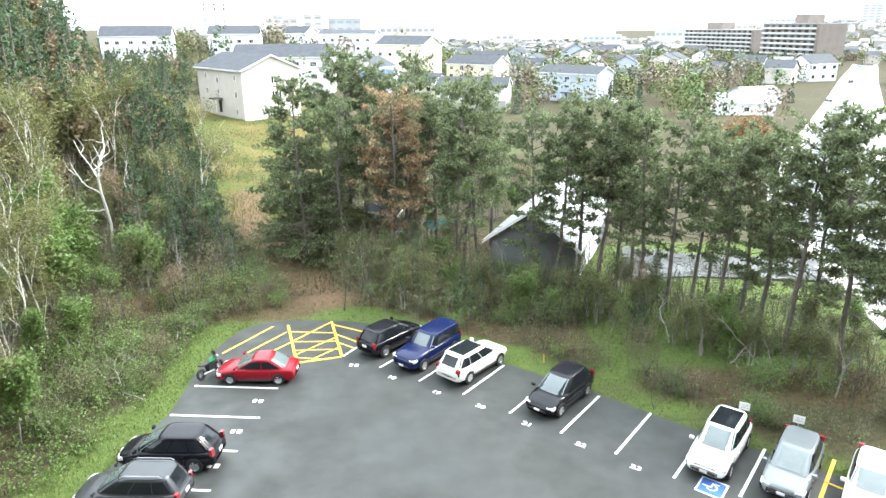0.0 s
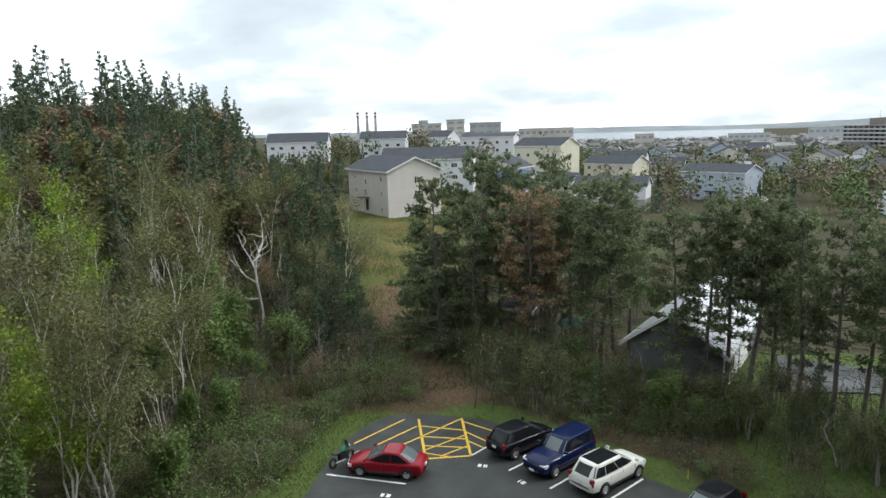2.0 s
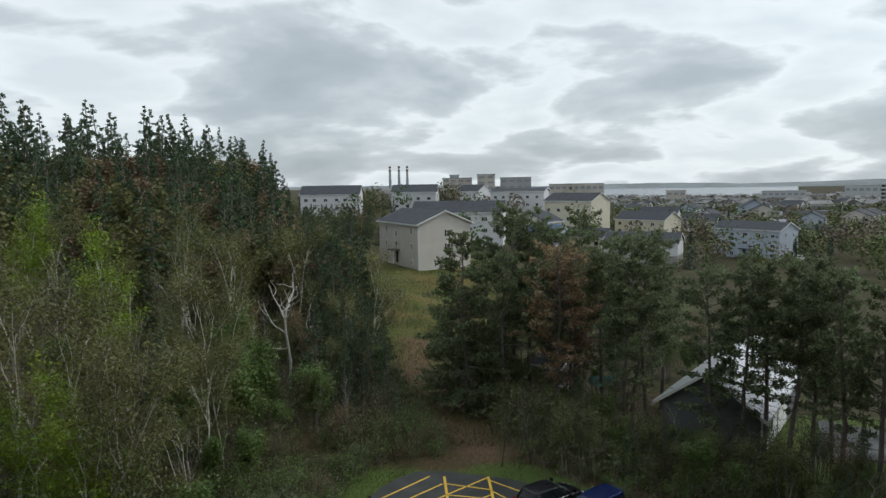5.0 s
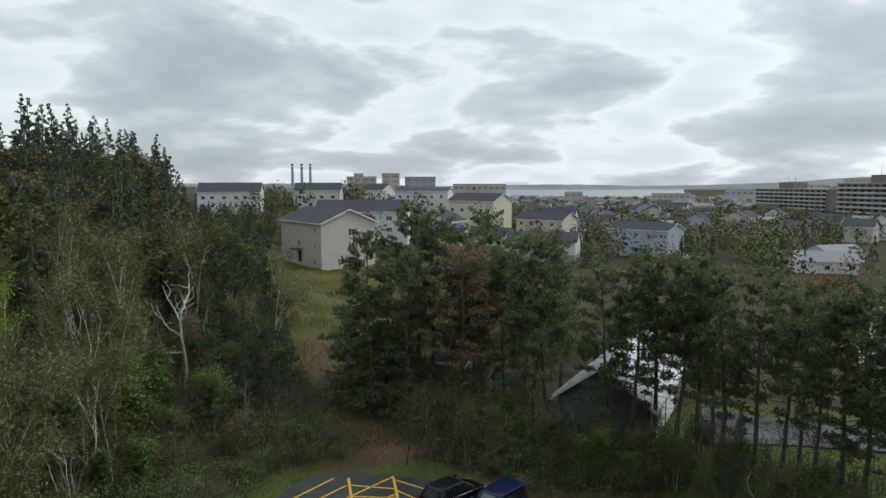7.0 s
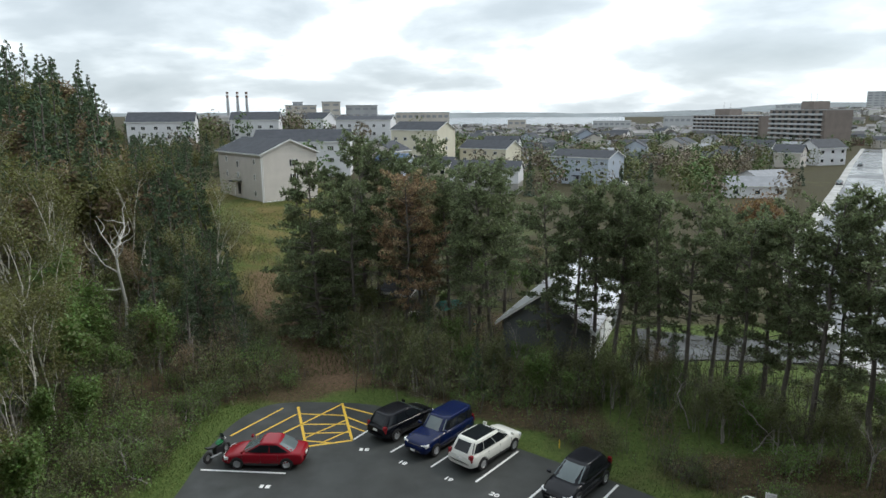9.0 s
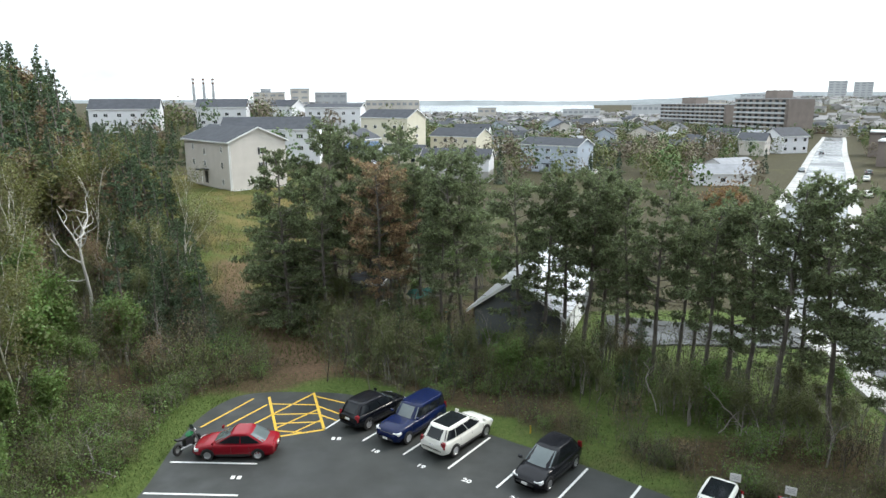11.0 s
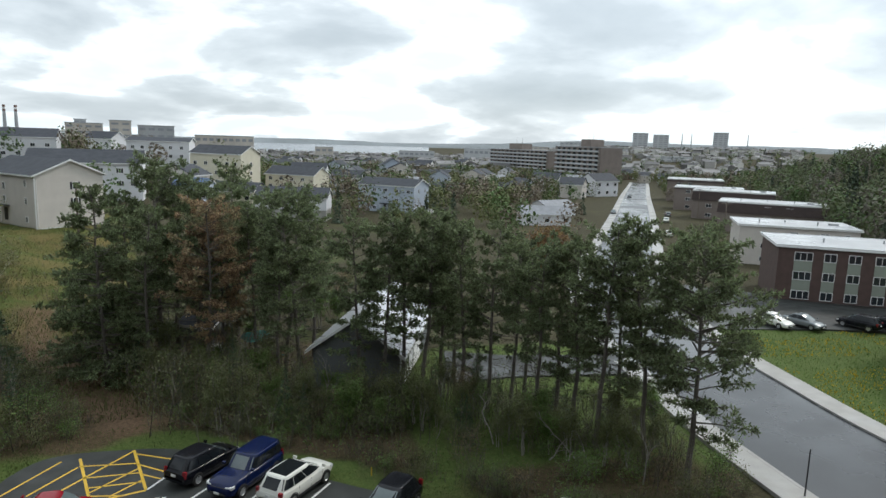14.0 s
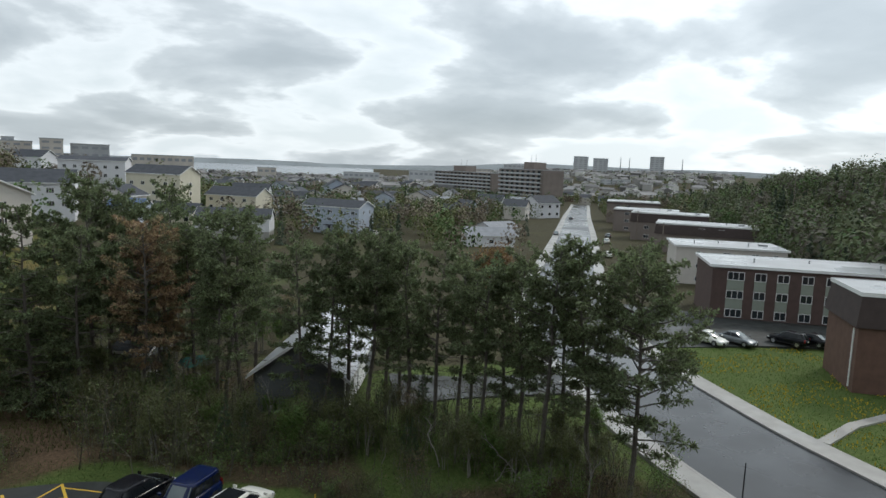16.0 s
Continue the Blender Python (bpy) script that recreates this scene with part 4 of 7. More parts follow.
def conifer(name, label, seed, h, kind, far=False, wide=1.0, needles=None):
    """kind: pine (bare lower trunk, open crown of tufts), full (clothed to the foot) or spruce (a narrow cone)."""
    rng = np.random.default_rng(seed)
    g = Geo()
    r0 = 0.012 * h + 0.02
    trunk = wander(rng, (0, 0, -0.3), (rng.normal() * 0.03 * h, rng.normal() * 0.03 * h, h), 11, 0.006)
    g.tube(trunk, np.linspace(r0, 0.025, 11), 8)
    cents, dirs, sizes = [], [], []
    start = {"pine": 0.22, "full": 0.06, "spruce": 0.06}[kind]
    count = {"pine": int(60 * wide), "full": 100, "spruce": 76}[kind]
    if far:
        count = 50
    for k in range(count):
        t = start + (1 - start) * ((k + rng.uniform()) / count) ** (0.85 if kind != "spruce" else 1.0)
        q = (t - start) / (1 - start)
        i = min(t, 0.999) * 10
        j = int(i)
        p0 = trunk[j] + (trunk[j + 1] - trunk[j]) * (i - j)
        if kind == "pine":
            ln = h * (0.045 + 0.118 * math.sin(math.pi * min(1, 0.14 + 0.80 * q)) ** 0.8) * rng.uniform(0.5, 1.25)
            rise = -0.05 + 0.75 * q
            if q < 0.18 and rng.uniform() < 0.5:
                ln *= 0.5
        elif kind == "full":
            ln = h * (0.05 + 0.25 * (1 - q) ** 0.75) * rng.uniform(0.7, 1.15)
            rise = -0.05 + 0.45 * q
        else:
            ln = h * (0.012 + 0.225 * (1 - q) ** 1.12) * rng.uniform(0.7, 1.15)
            rise = -0.25 + 0.5 * q
        ln *= wide
        a = rng.uniform(0, 2 * math.pi)
        out = np.array([math.cos(a), math.sin(a), 0.0])
        tip = p0 + out * ln + np.array([0, 0, rise * ln])
        br = wander(rng, p0, tip, 4, 0.05)
        rb = max(0.012, 0.02 * ln)
        bare = kind == "pine" and wide < 1.3 and q < 0.30 and rng.uniform() < 0.75 - 1.6 * q
        if not far and not (kind == "spruce" and k % 2):
            g.tube(br, [rb, rb * 0.75, rb * 0.5, 0.008], 3, cap=False)
        if bare:
            # dead lower limbs keep their fine side twigs
            for f in (0.4, 0.6, 0.8, 0.95):
                b0 = br[0] + (br[3] - br[0]) * f
                d = rnd_dirs(rng, 1)[0] * ln * 0.3
                g.tube([b0, b0 + d], [0.011, 0.005], 3, cap=False)
            continue
        side = np.cross(out, (0, 0, 1))
        subs = {"pine": 9, "full": 8, "spruce": 4}[kind]
        for s in range(subs):
            f = 0.30 + 0.70 * (s + 0.5) / subs
            b0 = br[min(2, int(f * 3))] + (br[min(3, int(f * 3) + 1)] - br[min(2, int(f * 3))]) * (f * 3 - min(2, int(f * 3)))
            sl = ln * (0.40 if kind == "pine" else 0.34) * (1.15 - f * 0.6) * rng.uniform(0.6, 1.2)
            sd = side * rng.choice((-1, 1)) * rng.uniform(0.5, 1) + out * 0.6 + np.array([0, 0, rng.uniform(-0.1, 0.45)])
            sd /= np.linalg.norm(sd)
            if kind == "pine" and sl > 0.5:
                g.tube([b0, b0 + sd * sl], [0.014, 0.006], 3, cap=False)
            n = max(2, int(sl / (0.62 if far else {"pine": 0.135, "full": 0.15, "spruce": 0.20}[kind])))
            for e in range(n):
                cents.append(b0 + sd * sl * (0.3 + 0.7 * (e + rng.uniform()) / n) + rng.normal(size=3) * (0.08 if kind == "pine" else 0.07))
                dirs.append(sd)
                sizes.append(min(1.0, max(0.4, ln)))
        n = max(1, int(ln / 0.3))
        for e in range(n):
            f = 0.45 + 0.55 * (e + 0.5) / n
            cents.append(p0 + (tip - p0) * f + rng.normal(size=3) * 0.05)
            dirs.append(out)
            sizes.append(min(1.0, max(0.4, ln)))
    if kind == "pine":
        # dead lower limbs, thin and twiggy
        for k in range(26):
            i = rng.uniform(0.7, 4.4)
            j = int(i)
            p0 = trunk[j] + (trunk[j + 1] - trunk[j]) * (i - j)
            a, ln = rng.uniform(0, 2 * math.pi), h * rng.uniform(0.04, 0.125)
            br = wander(rng, p0, p0 + ln * np.array([math.cos(a), math.sin(a), rng.uniform(-0.25, 0.25)]), 4, 0.07)
            g.tube(br, [0.024, 0.018, 0.013, 0.007], 3, cap=False)
            for f in (1, 2, 2, 3):
                d = rnd_dirs(rng, 1)[0] * ln * 0.35
                g.tube([br[f], br[f] + d], [0.011, 0.006], 3, cap=False)
    tree = thing(name, label, "tree")
    part("trunk", g, M["bark"], tree)
    ln, wd, bl = {"pine": (0.28, 0.045, 6), "full": (0.30, 0.048, 6), "spruce": (0.34, 0.055, 4)}[kind]
    if far:
        ln, wd, bl = 0.44, 0.085, 3
    part("crown", needle_mesh("crown", cents, dirs, sizes, ln, wd, bl, rng, M[needles or ("spruce_needles" if kind == "spruce" else "pine_needles")]), None, tree)
    return tree


def broadleaf(name, label, seed, h, leaf, bark, leaves=2600, size=0.11, fork=0.45, spread=0.26, stems=1, thick=1.0):
    """A young leafing tree: stems that fork three times, twigs, and small leaves round the twigs."""
    rng = np.random.default_rng(seed)
    g = Geo()
    ends = []

    def grow(p, d, ln, r, level):
        tip = p + d * ln
        n = 5 if level < 2 else 3
        path = wander(rng, p, tip, n, 0.035 if n == 5 else 0.06)
        g.tube(path, np.linspace(r, r * (0.62 if level < 3 else 0.35), n), 7 if level == 0 else (5 if level == 1 else 3), cap=level == 0)
        if level >= 2:
            ends.append((path[1], path[-1]))
        if level == 3:
            return
        kids = (3, 4, 4)[level] if level else rng.integers(3, 5)
        for k in range(kids):
            f = rng.uniform(0.45, 1.0) if k else 1.0
            b = path[min(n - 1, int(f * (n - 1)))]
            a = rng.uniform(0, 2 * math.pi)
            lean = rng.uniform(0.25, 0.7) if level else rng.uniform(0.12, 0.42)
            nd = d + lean * np.array([math.cos(a), math.sin(a), rng.uniform(-0.1, 0.35)])
            nd /= np.linalg.norm(nd)
            grow(b, nd, ln * rng.uniform(0.5, 0.75) * (0.8 if level == 0 else 1.0), r * 0.42, level + 1)

    for s in range(stems):
        a = rng.uniform(0, 2 * math.pi)
        d = np.array([math.cos(a) * 0.12 * (stems > 1) + rng.normal() * 0.04, math.sin(a) * 0.12 * (stems > 1) + rng.normal() * 0.04, 1.0])
        d /= np.linalg.norm(d)
        grow(np.array([math.cos(a), math.sin(a), 0]) * 0.12 * (stems > 1) + np.array([0, 0, -0.3]), d, h * fork * rng.uniform(0.9, 1.1), (0.008 * h + 0.015) * thick, 0)
    tree = thing(name, label, "tree")
    me = g.mesh("trunk", bark)
    part("trunk", me, None, tree)
    if leaves:
        e = np.array([rng.integers(0, len(ends)) for _ in range(leaves)])
        t = rng.uniform(0.1, 1.1, (leaves, 1))
        a, b = np.array([x[0] for x in ends])[e], np.array([x[1] for x in ends])[e]
        c = a + (b - a) * t + rng.normal(size=(leaves, 3)) * spread
        part("crown", leaf_mesh("crown", c, size, rng, leaf), None, tree)
    return tree


def snag(name, label, seed):
    """A dead tree: a pale trunk that parts into crooked, spreading limbs."""
    rg = np.random.default_rng(seed)
    tree = thing(name, label, "tree")
    trunk = wander(rg, (0, 0, -0.3), (0.2, 0, 6.6), 7, 0.012)
    part("trunk", Geo().tube(trunk, np.linspace(0.12, 0.075, 7), 8), M["dead_wood"], tree)

    def limb(p, d, ln, r, level):
        pts = [p]
        for k in range(6):
            d = d + rg.normal(size=3) * 0.33 + np.array([0, 0, 0.16])
            d = d / np.linalg.norm(d)
            pts.append(pts[-1] + d * ln / 6)
        g = Geo().tube(pts, np.linspace(r, r * 0.35, 7), 6)
        part("limb", g, M["dead_wood"], tree)
        if level:
            for k in rg.choice((2, 3, 4), 2, replace=False):
                a = rg.uniform(0, 2 * math.pi)
                limb(pts[k], np.array([math.cos(a), math.sin(a), 0.5]), ln * 0.55, r * 0.55, level - 1)

    for k, zz in enumerate((4, 5, 5, 6, 6)):
        a = k * 2.5 + 0.4
        limb(trunk[zz], np.array([math.cos(a) * 1.0, math.sin(a) * 1.0, 0.9]), 3.1, 0.058, 1)
    limb(trunk[3], np.array([0.9, 0.3, -0.2]), 1.8, 0.05, 0)
    return tree


def bush(name, label, seed, h, leaf, leaves, size=0.09, stems=9, upright=False):
    rng = np.random.default_rng(seed)
    g = Geo()
    cents = []
    for k in range(stems):
        a, lean = rng.uniform(0, 2 * math.pi), rng.uniform(0.1, 0.75) * (0.4 if upright else 1)
        tip = np.array([math.cos(a) * lean, math.sin(a) * lean, 1.0]) * h * rng.uniform(0.6, 1.0)
        off = rng.normal(size=2) * (0.35 if upright else 0.12) * h
        tip[:2] += off
        p = wander(rng, (off[0], off[1], -0.2), tip, 5, 0.05)
        g.tube(p, np.linspace(0.005 + 0.008 * h, 0.007, 5), 3, cap=False)
        for j in range(4):
            f = rng.uniform(0.3, 1)
            b = p[int(f * 4)]
            d = rnd_dirs(rng, 1)[0] * h * 0.28
            d[2] = abs(d[2])
            g.tube([b, b + d], [0.012, 0.005], 3, cap=False)
            cents.append((b, b + d))
        cents.append((p[2], p[4]))
    tree = thing(name, label, "shrub")
    tagged(part("stem", g, M["twig"], tree), kind="stuff")
    if leaves:
        e = rng.integers(0, len(cents), leaves)
        a, b = np.array([c[0] for c in cents])[e], np.array([c[1] for c in cents])[e]
        c = a + (b - a) * rng.uniform(0, 1.1, (leaves, 1)) + rng.normal(size=(leaves, 3)) * 0.09 * h
        c[:, 2] = np.maximum(c[:, 2], 0.05)
        part("foliage", leaf_mesh("foliage", c, size, rng, M[leaf]), None, tree)
    return tree


PLACED = {}


def plant(proto, x, y, size, turn, sink=0.1, lean=(0, 0)):
    """Sets a prototype, or a copy of it once it is used, at a place of the plan."""
    m = pose(x, y, ground_z(x, y) - sink, lean[0], lean[1], turn) @ Matrix.Diagonal((size, size, size, 1))
    if proto.name not in PLACED:
        PLACED[proto.name] = True
        proto.matrix_basis = m
        return proto
    keep = proto.scale.copy()
    proto.scale = (1, 1, 1)
    ob = copy_thing(proto, m)
    proto.scale = keep
    return ob


rng = np.random.default_rng(11)
PINES = [conifer("pine_tree", "tall dark green pine with a bare trunk", 20 + k, 14.0, "pine") for k in range(5)]
BIG_PINE = conifer("pine_tree", "large pine with long low boughs by the street", 33, 14.0, "pine", wide=1.55)
FULLS = [conifer("pine_tree", "broad dark green pine clothed to the ground", 40 + k, 14.0, "full") for k in range(2)]
SPRUCES = [conifer("spruce_tree", "dark pointed spruce of the hillside wood", 60 + k, 12.0, "spruce") for k in range(3)]
FAR_SPRUCES = [conifer("spruce_tree", "dark pointed spruce on the hill's skyline", 70 + k, 12.0, "spruce", True) for k in range(4)]
BIRCHES = [broadleaf("birch_tree", "slim white-stemmed birch in young yellow-green leaf", 80 + k, 11.0, M[("birch_leaf", "lime_leaf", "birch_leaf")[k]], M["birch_bark"],
                     (4400, 6800, 3800)[k], (0.165, 0.18, 0.165)[k], 0.55, 0.33, (1, 1, 2)[k], thick=0.72) for k in range(3)]
GREENS = [broadleaf("maple_tree", "young maple in fresh green leaf", 90 + k, 9.0, M["green_leaf"], M["grey_bark"], 4000, 0.24, 0.40, 0.42, 1 + k) for k in range(2)]
BUDS = [broadleaf("budding_tree", "thin-branched tree with reddish-brown and olive buds", 100 + k, 9.5, M[("bud_leaf", "olive_leaf", "olive_leaf")[k]], M["grey_bark"],
                  (2900, 3000, 2700)[k], (0.14, 0.17, 0.165)[k], 0.42, 0.40, 1 + k % 2) for k in range(3)]
FAR_LEAFY = [broadleaf("birch_tree", "leafing tree high on the wooded hill", 105 + k, 10.0, M[("birch_leaf", "olive_leaf", "bud_leaf")[k]], M["grey_bark"], 1100, 0.42, 0.42, 0.5) for k in range(3)]
BARES = [broadleaf("bare_tree", "leafless grey tree with fine twigs", 110 + k, 10.0, None, M["grey_bark"], 0, fork=0.42, stems=1 + k) for k in range(2)]
RUST = conifer("pine_tree", "half-dead pine with rust-brown needles", 121, 14.0, "pine", wide=1.1, needles="rust_leaf")
ORANGE = broadleaf("copper_tree", "round tree with copper-orange young leaves", 121, 9.0, M["copper_leaf"], M["bark"], 15000, 0.33, 0.30, 0.9, stems=3)
WHIPS = [bush("sapling", ("tall clump of grey-brown leafless saplings", "clump of thin saplings in olive bud", "clump of thin saplings in red-brown bud")[k], 150 + k, 4.6,
              ("olive_leaf", "olive_leaf", "bud_leaf")[k], (260, 900, 700)[k], (0.11, 0.125, 0.11)[k], (13, 11, 12)[k], True) for k in range(3)]
SNAG = snag("dead_tree", "dead bleached tree with bare crooked white limbs", 133)
BUSHES = [bush("shrub", ("green-leaved shrub of the undergrowth", "olive-leaved shrub of the undergrowth", "thicket of brown stems in red-brown bud", "leafless thicket of thin brown stems")[k], 140 + k, 2.4,
               ("green_leaf", "olive_leaf", "bud_leaf", "olive_leaf")[k], (1000, 1000, 800, 300)[k], (0.115, 0.105, 0.09, 0.09)[k], (8, 8, 14, 16)[k], k > 1) for k in range(4)]

# the row of pines between the car park and the house
FULL_AT = ((-10.8, 56, 14.9), (-8.9, 60, 14.2), (-12.4, 59, 9.5))
for az, r, h in FULL_AT:
    x, y = polar(az, r)
    plant(FULLS[0 if az < -10 else 1], x, y, h / 14.0, az * 40)
PINE_AT = ((-6.9, 60, 16.9), (-5.6, 62, 16.0), (-4.2, 55, 12.5), (-0.9, 66, 15.9), (-2.9, 62, 14.5), (0.6, 57, 13.2), (1.6, 60, 14.0), (2.2, 50, 11.5), (5.4, 58, 13.8), (3.0, 54, 15.0), (4.4, 51, 14.8), (9.3, 47.0, 13.2), (11.2, 47.0, 13.4),
           (13.2, 48, 13.6), (14.9, 47, 13.9), (16.6, 49, 12.9), (17.8, 52, 13.0), (18.6, 46, 13.4), (20.9, 45.5, 13.2), (23.0, 47, 12.4), (25.2, 44, 12.4), (26.9, 45, 12.6),
           (28.6, 43, 13.2), (-1.8, 58, 14.6), (24.1, 49, 11.6), (30.6, 41.5, 14.3), (32.2, 44, 13.2), (34.8, 41, 14.5), (-7.9, 55, 13.0), (-3.6, 66, 14.8))
for k, (az, r, h) in enumerate(PINE_AT):
    x, y = polar(az, r)
    plant(PINES[k % 5], x, y, h / 14.0, k * 77, lean=(rng.normal() * 1.5, rng.normal() * 1.5))
x, y = polar(38.3, 39.3)
plant(BIG_PINE, x, y, 1.0, 25)
x, y = polar(-3.5, 53)
plant(RUST, x, y, 1.0, 20)
x, y = polar(-2.0, 55)
plant(RUST, x, y, 0.93, 140)
x, y = polar(25.6, 104)
plant(ORANGE, x, y, 1.2, 0)
x, y = polar(-26.3, 62)
plant(SNAG, x, y, 1.2, 200)
plant(SNAG, -62, 80, 1.0, 60)
plant(SNAG, -56, 75, 0.9, 130)

# birches and maples at the wood's edge
for x, y, k, s, turn in ((-22.4, 27.4, 0, 1.1, 10), (-23.6, 25.9, 1, 0.85, 60), (-28.7, 26.7, 2, 1.15, 30), (-32.1, 23.6, 1, 1.15, 200), (-36.0, 25.0, 1, 1.2, 130), (-23.2, 35.6, 0, 0.9, 260),
                         (-30.0, 33.0, 0, 1.2, 80), (-35.5, 34.0, 2, 1.25, 310), (-29.0, 45.0, 0, 1.15, 150), (-38.0, 45.0, 1, 1.1, 20), (-33.0, 56.0, 0, 1.3, 95), (-43.0, 62.0, 2, 1.2, 45),
                         (-31.5, 66.0, 0, 1.3, 245)):
    plant(BIRCHES[k], x, y, s, turn, lean=(rng.normal() * 2.5, rng.normal() * 2.5))
for x, y, k, s, turn in ((-24.5, 41.5, 0, 1.0, 10), (-21.0, 47.0, 1, 0.8, 100), (-27.0, 38.0, 1, 0.95, 50), (-30.5, 50.0, 0, 1.1, 290), (-25.5, 30.5, 0, 0.6, 200), (-20.3, 29.5, 1, 0.5, 150),
                         (-26.5, 47.0, 1, 1.0, 330)):
    plant(GREENS[k], x, y, s, turn)
for az, r, s in ((-16.5, 74, 1.0), (-14, 84, 0.8), (-17.5, 88, 1.1), (-15.4, 66, 1.0), (-13, 72, 0.7), (-18.5, 78, 1.2), (-17, 98, 0.9), (-12.5, 62, 1.0), (-15.8, 58, 0.9), (-13.6, 56, 0.8), (-11.4, 66, 1.1), (-18.2, 68, 1.3), (-17.3, 62, 1.1), (-11.2, 78, 1.0), (-12.2, 90, 1.0), (-16.2, 80, 0.9), (-19.2, 88, 1.3), (-18.4, 96, 1.2), (-10.4, 86, 1.2), (-14.6, 70, 1.0), (-11.8, 72, 1.2), (-18.8, 105, 1.1), (-13.2, 64, 0.8), (-17.0, 57, 1.2), (-12.0, 55, 1.0)):
    x, y = polar(az, r)
    if track_gap(x, y) < 2.2:
        continue
    plant(BUSHES[int(r) % 3], x, y, s, r * 17)
for az, r, h in ((-22.1, 80, 15), (-20.6, 84, 14), (-18.2, 55, 8.5), (-19.8, 62, 9), (-23.8, 92, 15), (-21.2, 98, 14), (-27.5, 84, 13), (-21.0, 57, 8.0)):
    x, y = polar(az, r)
    h = min(h, EYE - 0.03 * r - ground_z(x, y)) if -26 < az < -19.5 else h
    plant(SPRUCES[int(r) % 3], x, y, h / 12.0, r * 31)

# a group of leafless grey trees on the hillside
for k in range(12):
    x, y = polar(-51 + 1.0 * k + rng.normal() * 0.5, 66 + rng.uniform(-5, 7))
    plant(BARES[k % 2], x, y, rng.uniform(0.95, 1.3), k * 67, lean=(rng.normal() * 3, rng.normal() * 3))

# the wood on the west hill
SKYLINE = ([-70, -53, -48, -41, -36, -32, -28, -26.3, -25.2, -23, -19], [0.152, 0.138, 0.121, 0.111, 0.104, 0.092, 0.066, 0.018, -0.030, -0.042, -0.048])
spots = {(int(polar(-26.6, r)[0] // 4), int(polar(-26.6, r)[1] // 4)): [polar(-26.6, r)] for r in (48, 52, 56, 59, 62)}


def free(x, y, gap):
    cx, cy = int(x // 4), int(y // 4)
    for i in (-1, 0, 1):
        for j in (-1, 0, 1):
            for a, b in spots.get((cx + i, cy + j), ()):
                if (x - a) ** 2 + (y - b) ** 2 < gap * gap:
                    return False
    spots.setdefault((cx, cy), []).append((x, y))
    return True


made = tries = 0
while made < 540 and tries < 16000:
    tries += 1
    az, r = rng.uniform(-66, -19.0), 33 + 150 * rng.uniform() ** 1.35
    x, y = polar(az, r)
    if x > -19.5 - 0.10 * max(0, y - 30) or (r > 84 and az > -21.5) or (r > 125 and az > -23):
        continue
    if abs(az + 26.6) < 2.3 and 34 < r < 63 or not free(x, y, 1.9 + 0.010 * r):
        continue
    u = rng.uniform()
    if r > 76:
        p, s, h = (FAR_SPRUCES[rng.integers(4)], rng.uniform(0.9, 1.8), 12.0) if u < (0.56 if r > 92 else 0.25) else (FAR_LEAFY[rng.integers(3)], rng.uniform(1.0, 1.4), 10.5)
    elif u < 0.27 and r > 42:
        p, s, h = SPRUCES[rng.integers(3)], rng.uniform(0.5, 1.0), 12.0
    elif u < 0.43:
        p, s, h = BIRCHES[rng.choice((0, 0, 0, 2, 2, 1))], rng.uniform(0.75, 1.1), 11.0
    elif u < 0.56:
        p, s, h = GREENS[rng.integers(2)], rng.uniform(0.6, 1.0), 9.0
    elif u < 0.86:
        p, s, h = BUDS[rng.choice((0, 0, 1, 2))], rng.uniform(0.65, 1.1), 9.5
    else:
        p, s, h = BARES[rng.integers(2)], rng.uniform(0.8, 1.1), 10.0
    top = EYE + np.interp(az, *SKYLINE) * r - ground_z(x, y)
    s = min(s, max(0.35, top * rng.uniform(0.86, 1.05) / h))
    if r < 60:
        s *= 0.85
    made += 1
    plant(p, x, y, s, rng.uniform(0, 360), lean=(rng.normal() * 2, rng.normal() * 2))

for az, r, k in ((-28.2, 54, 0.62), (-25.4, 57, 0.5), (-27.2, 49, 0.5), (-24.6, 52, 0.55)):
    x, y = polar(az, r)
    plant(GREENS[int(r) % 2], x, y, k, r * 53)

# close growth at the clearing's west side and under the dead tree
made = tries = 0
while made < 64 and tries < 1500:
    tries += 1
    az, r = rng.uniform(-31, -16.2), rng.uniform(44, 82)
    x, y = polar(az, r)
    if lot_gap(x, y) < 5 or track_gap(x, y) < 3.4 or (az > -19.5 and r > 70) or abs(az + 26.3) < 1.4 and r < 62 or not free(x, y, 1.7):
        continue
    made += 1
    k = rng.choice(6, p=(0.24, 0.2, 0.14, 0.12, 0.15, 0.15))
    p, top = ((SPRUCES[made % 3], 0.62), (BUDS[made % 3], 0.72), (GREENS[made % 2], 0.6), (BARES[made % 2], 0.7), (WHIPS[2], 1.2), (WHIPS[1], 1.25))[k]
    plant(p, x, y, top * rng.uniform(0.6, 1.05), rng.uniform(0, 360))
for az, r, h in ((-20.6, 66, 11.5), (-22.4, 70, 13), (-21.4, 60, 9), (-23.6, 75, 13.5), (-24.8, 82, 14), (-20.2, 75, 13), (-21.4, 77, 14.5), (-23.0, 84, 15), (-24.4, 90, 15.5), (-25.6, 95, 15)):
    x, y = polar(az, r)
    h = min(h, EYE - 0.03 * r - ground_z(x, y)) if az > -26 else h
    plant(SPRUCES[int(h) % 3], x, y, h / 12.0, r * 37)

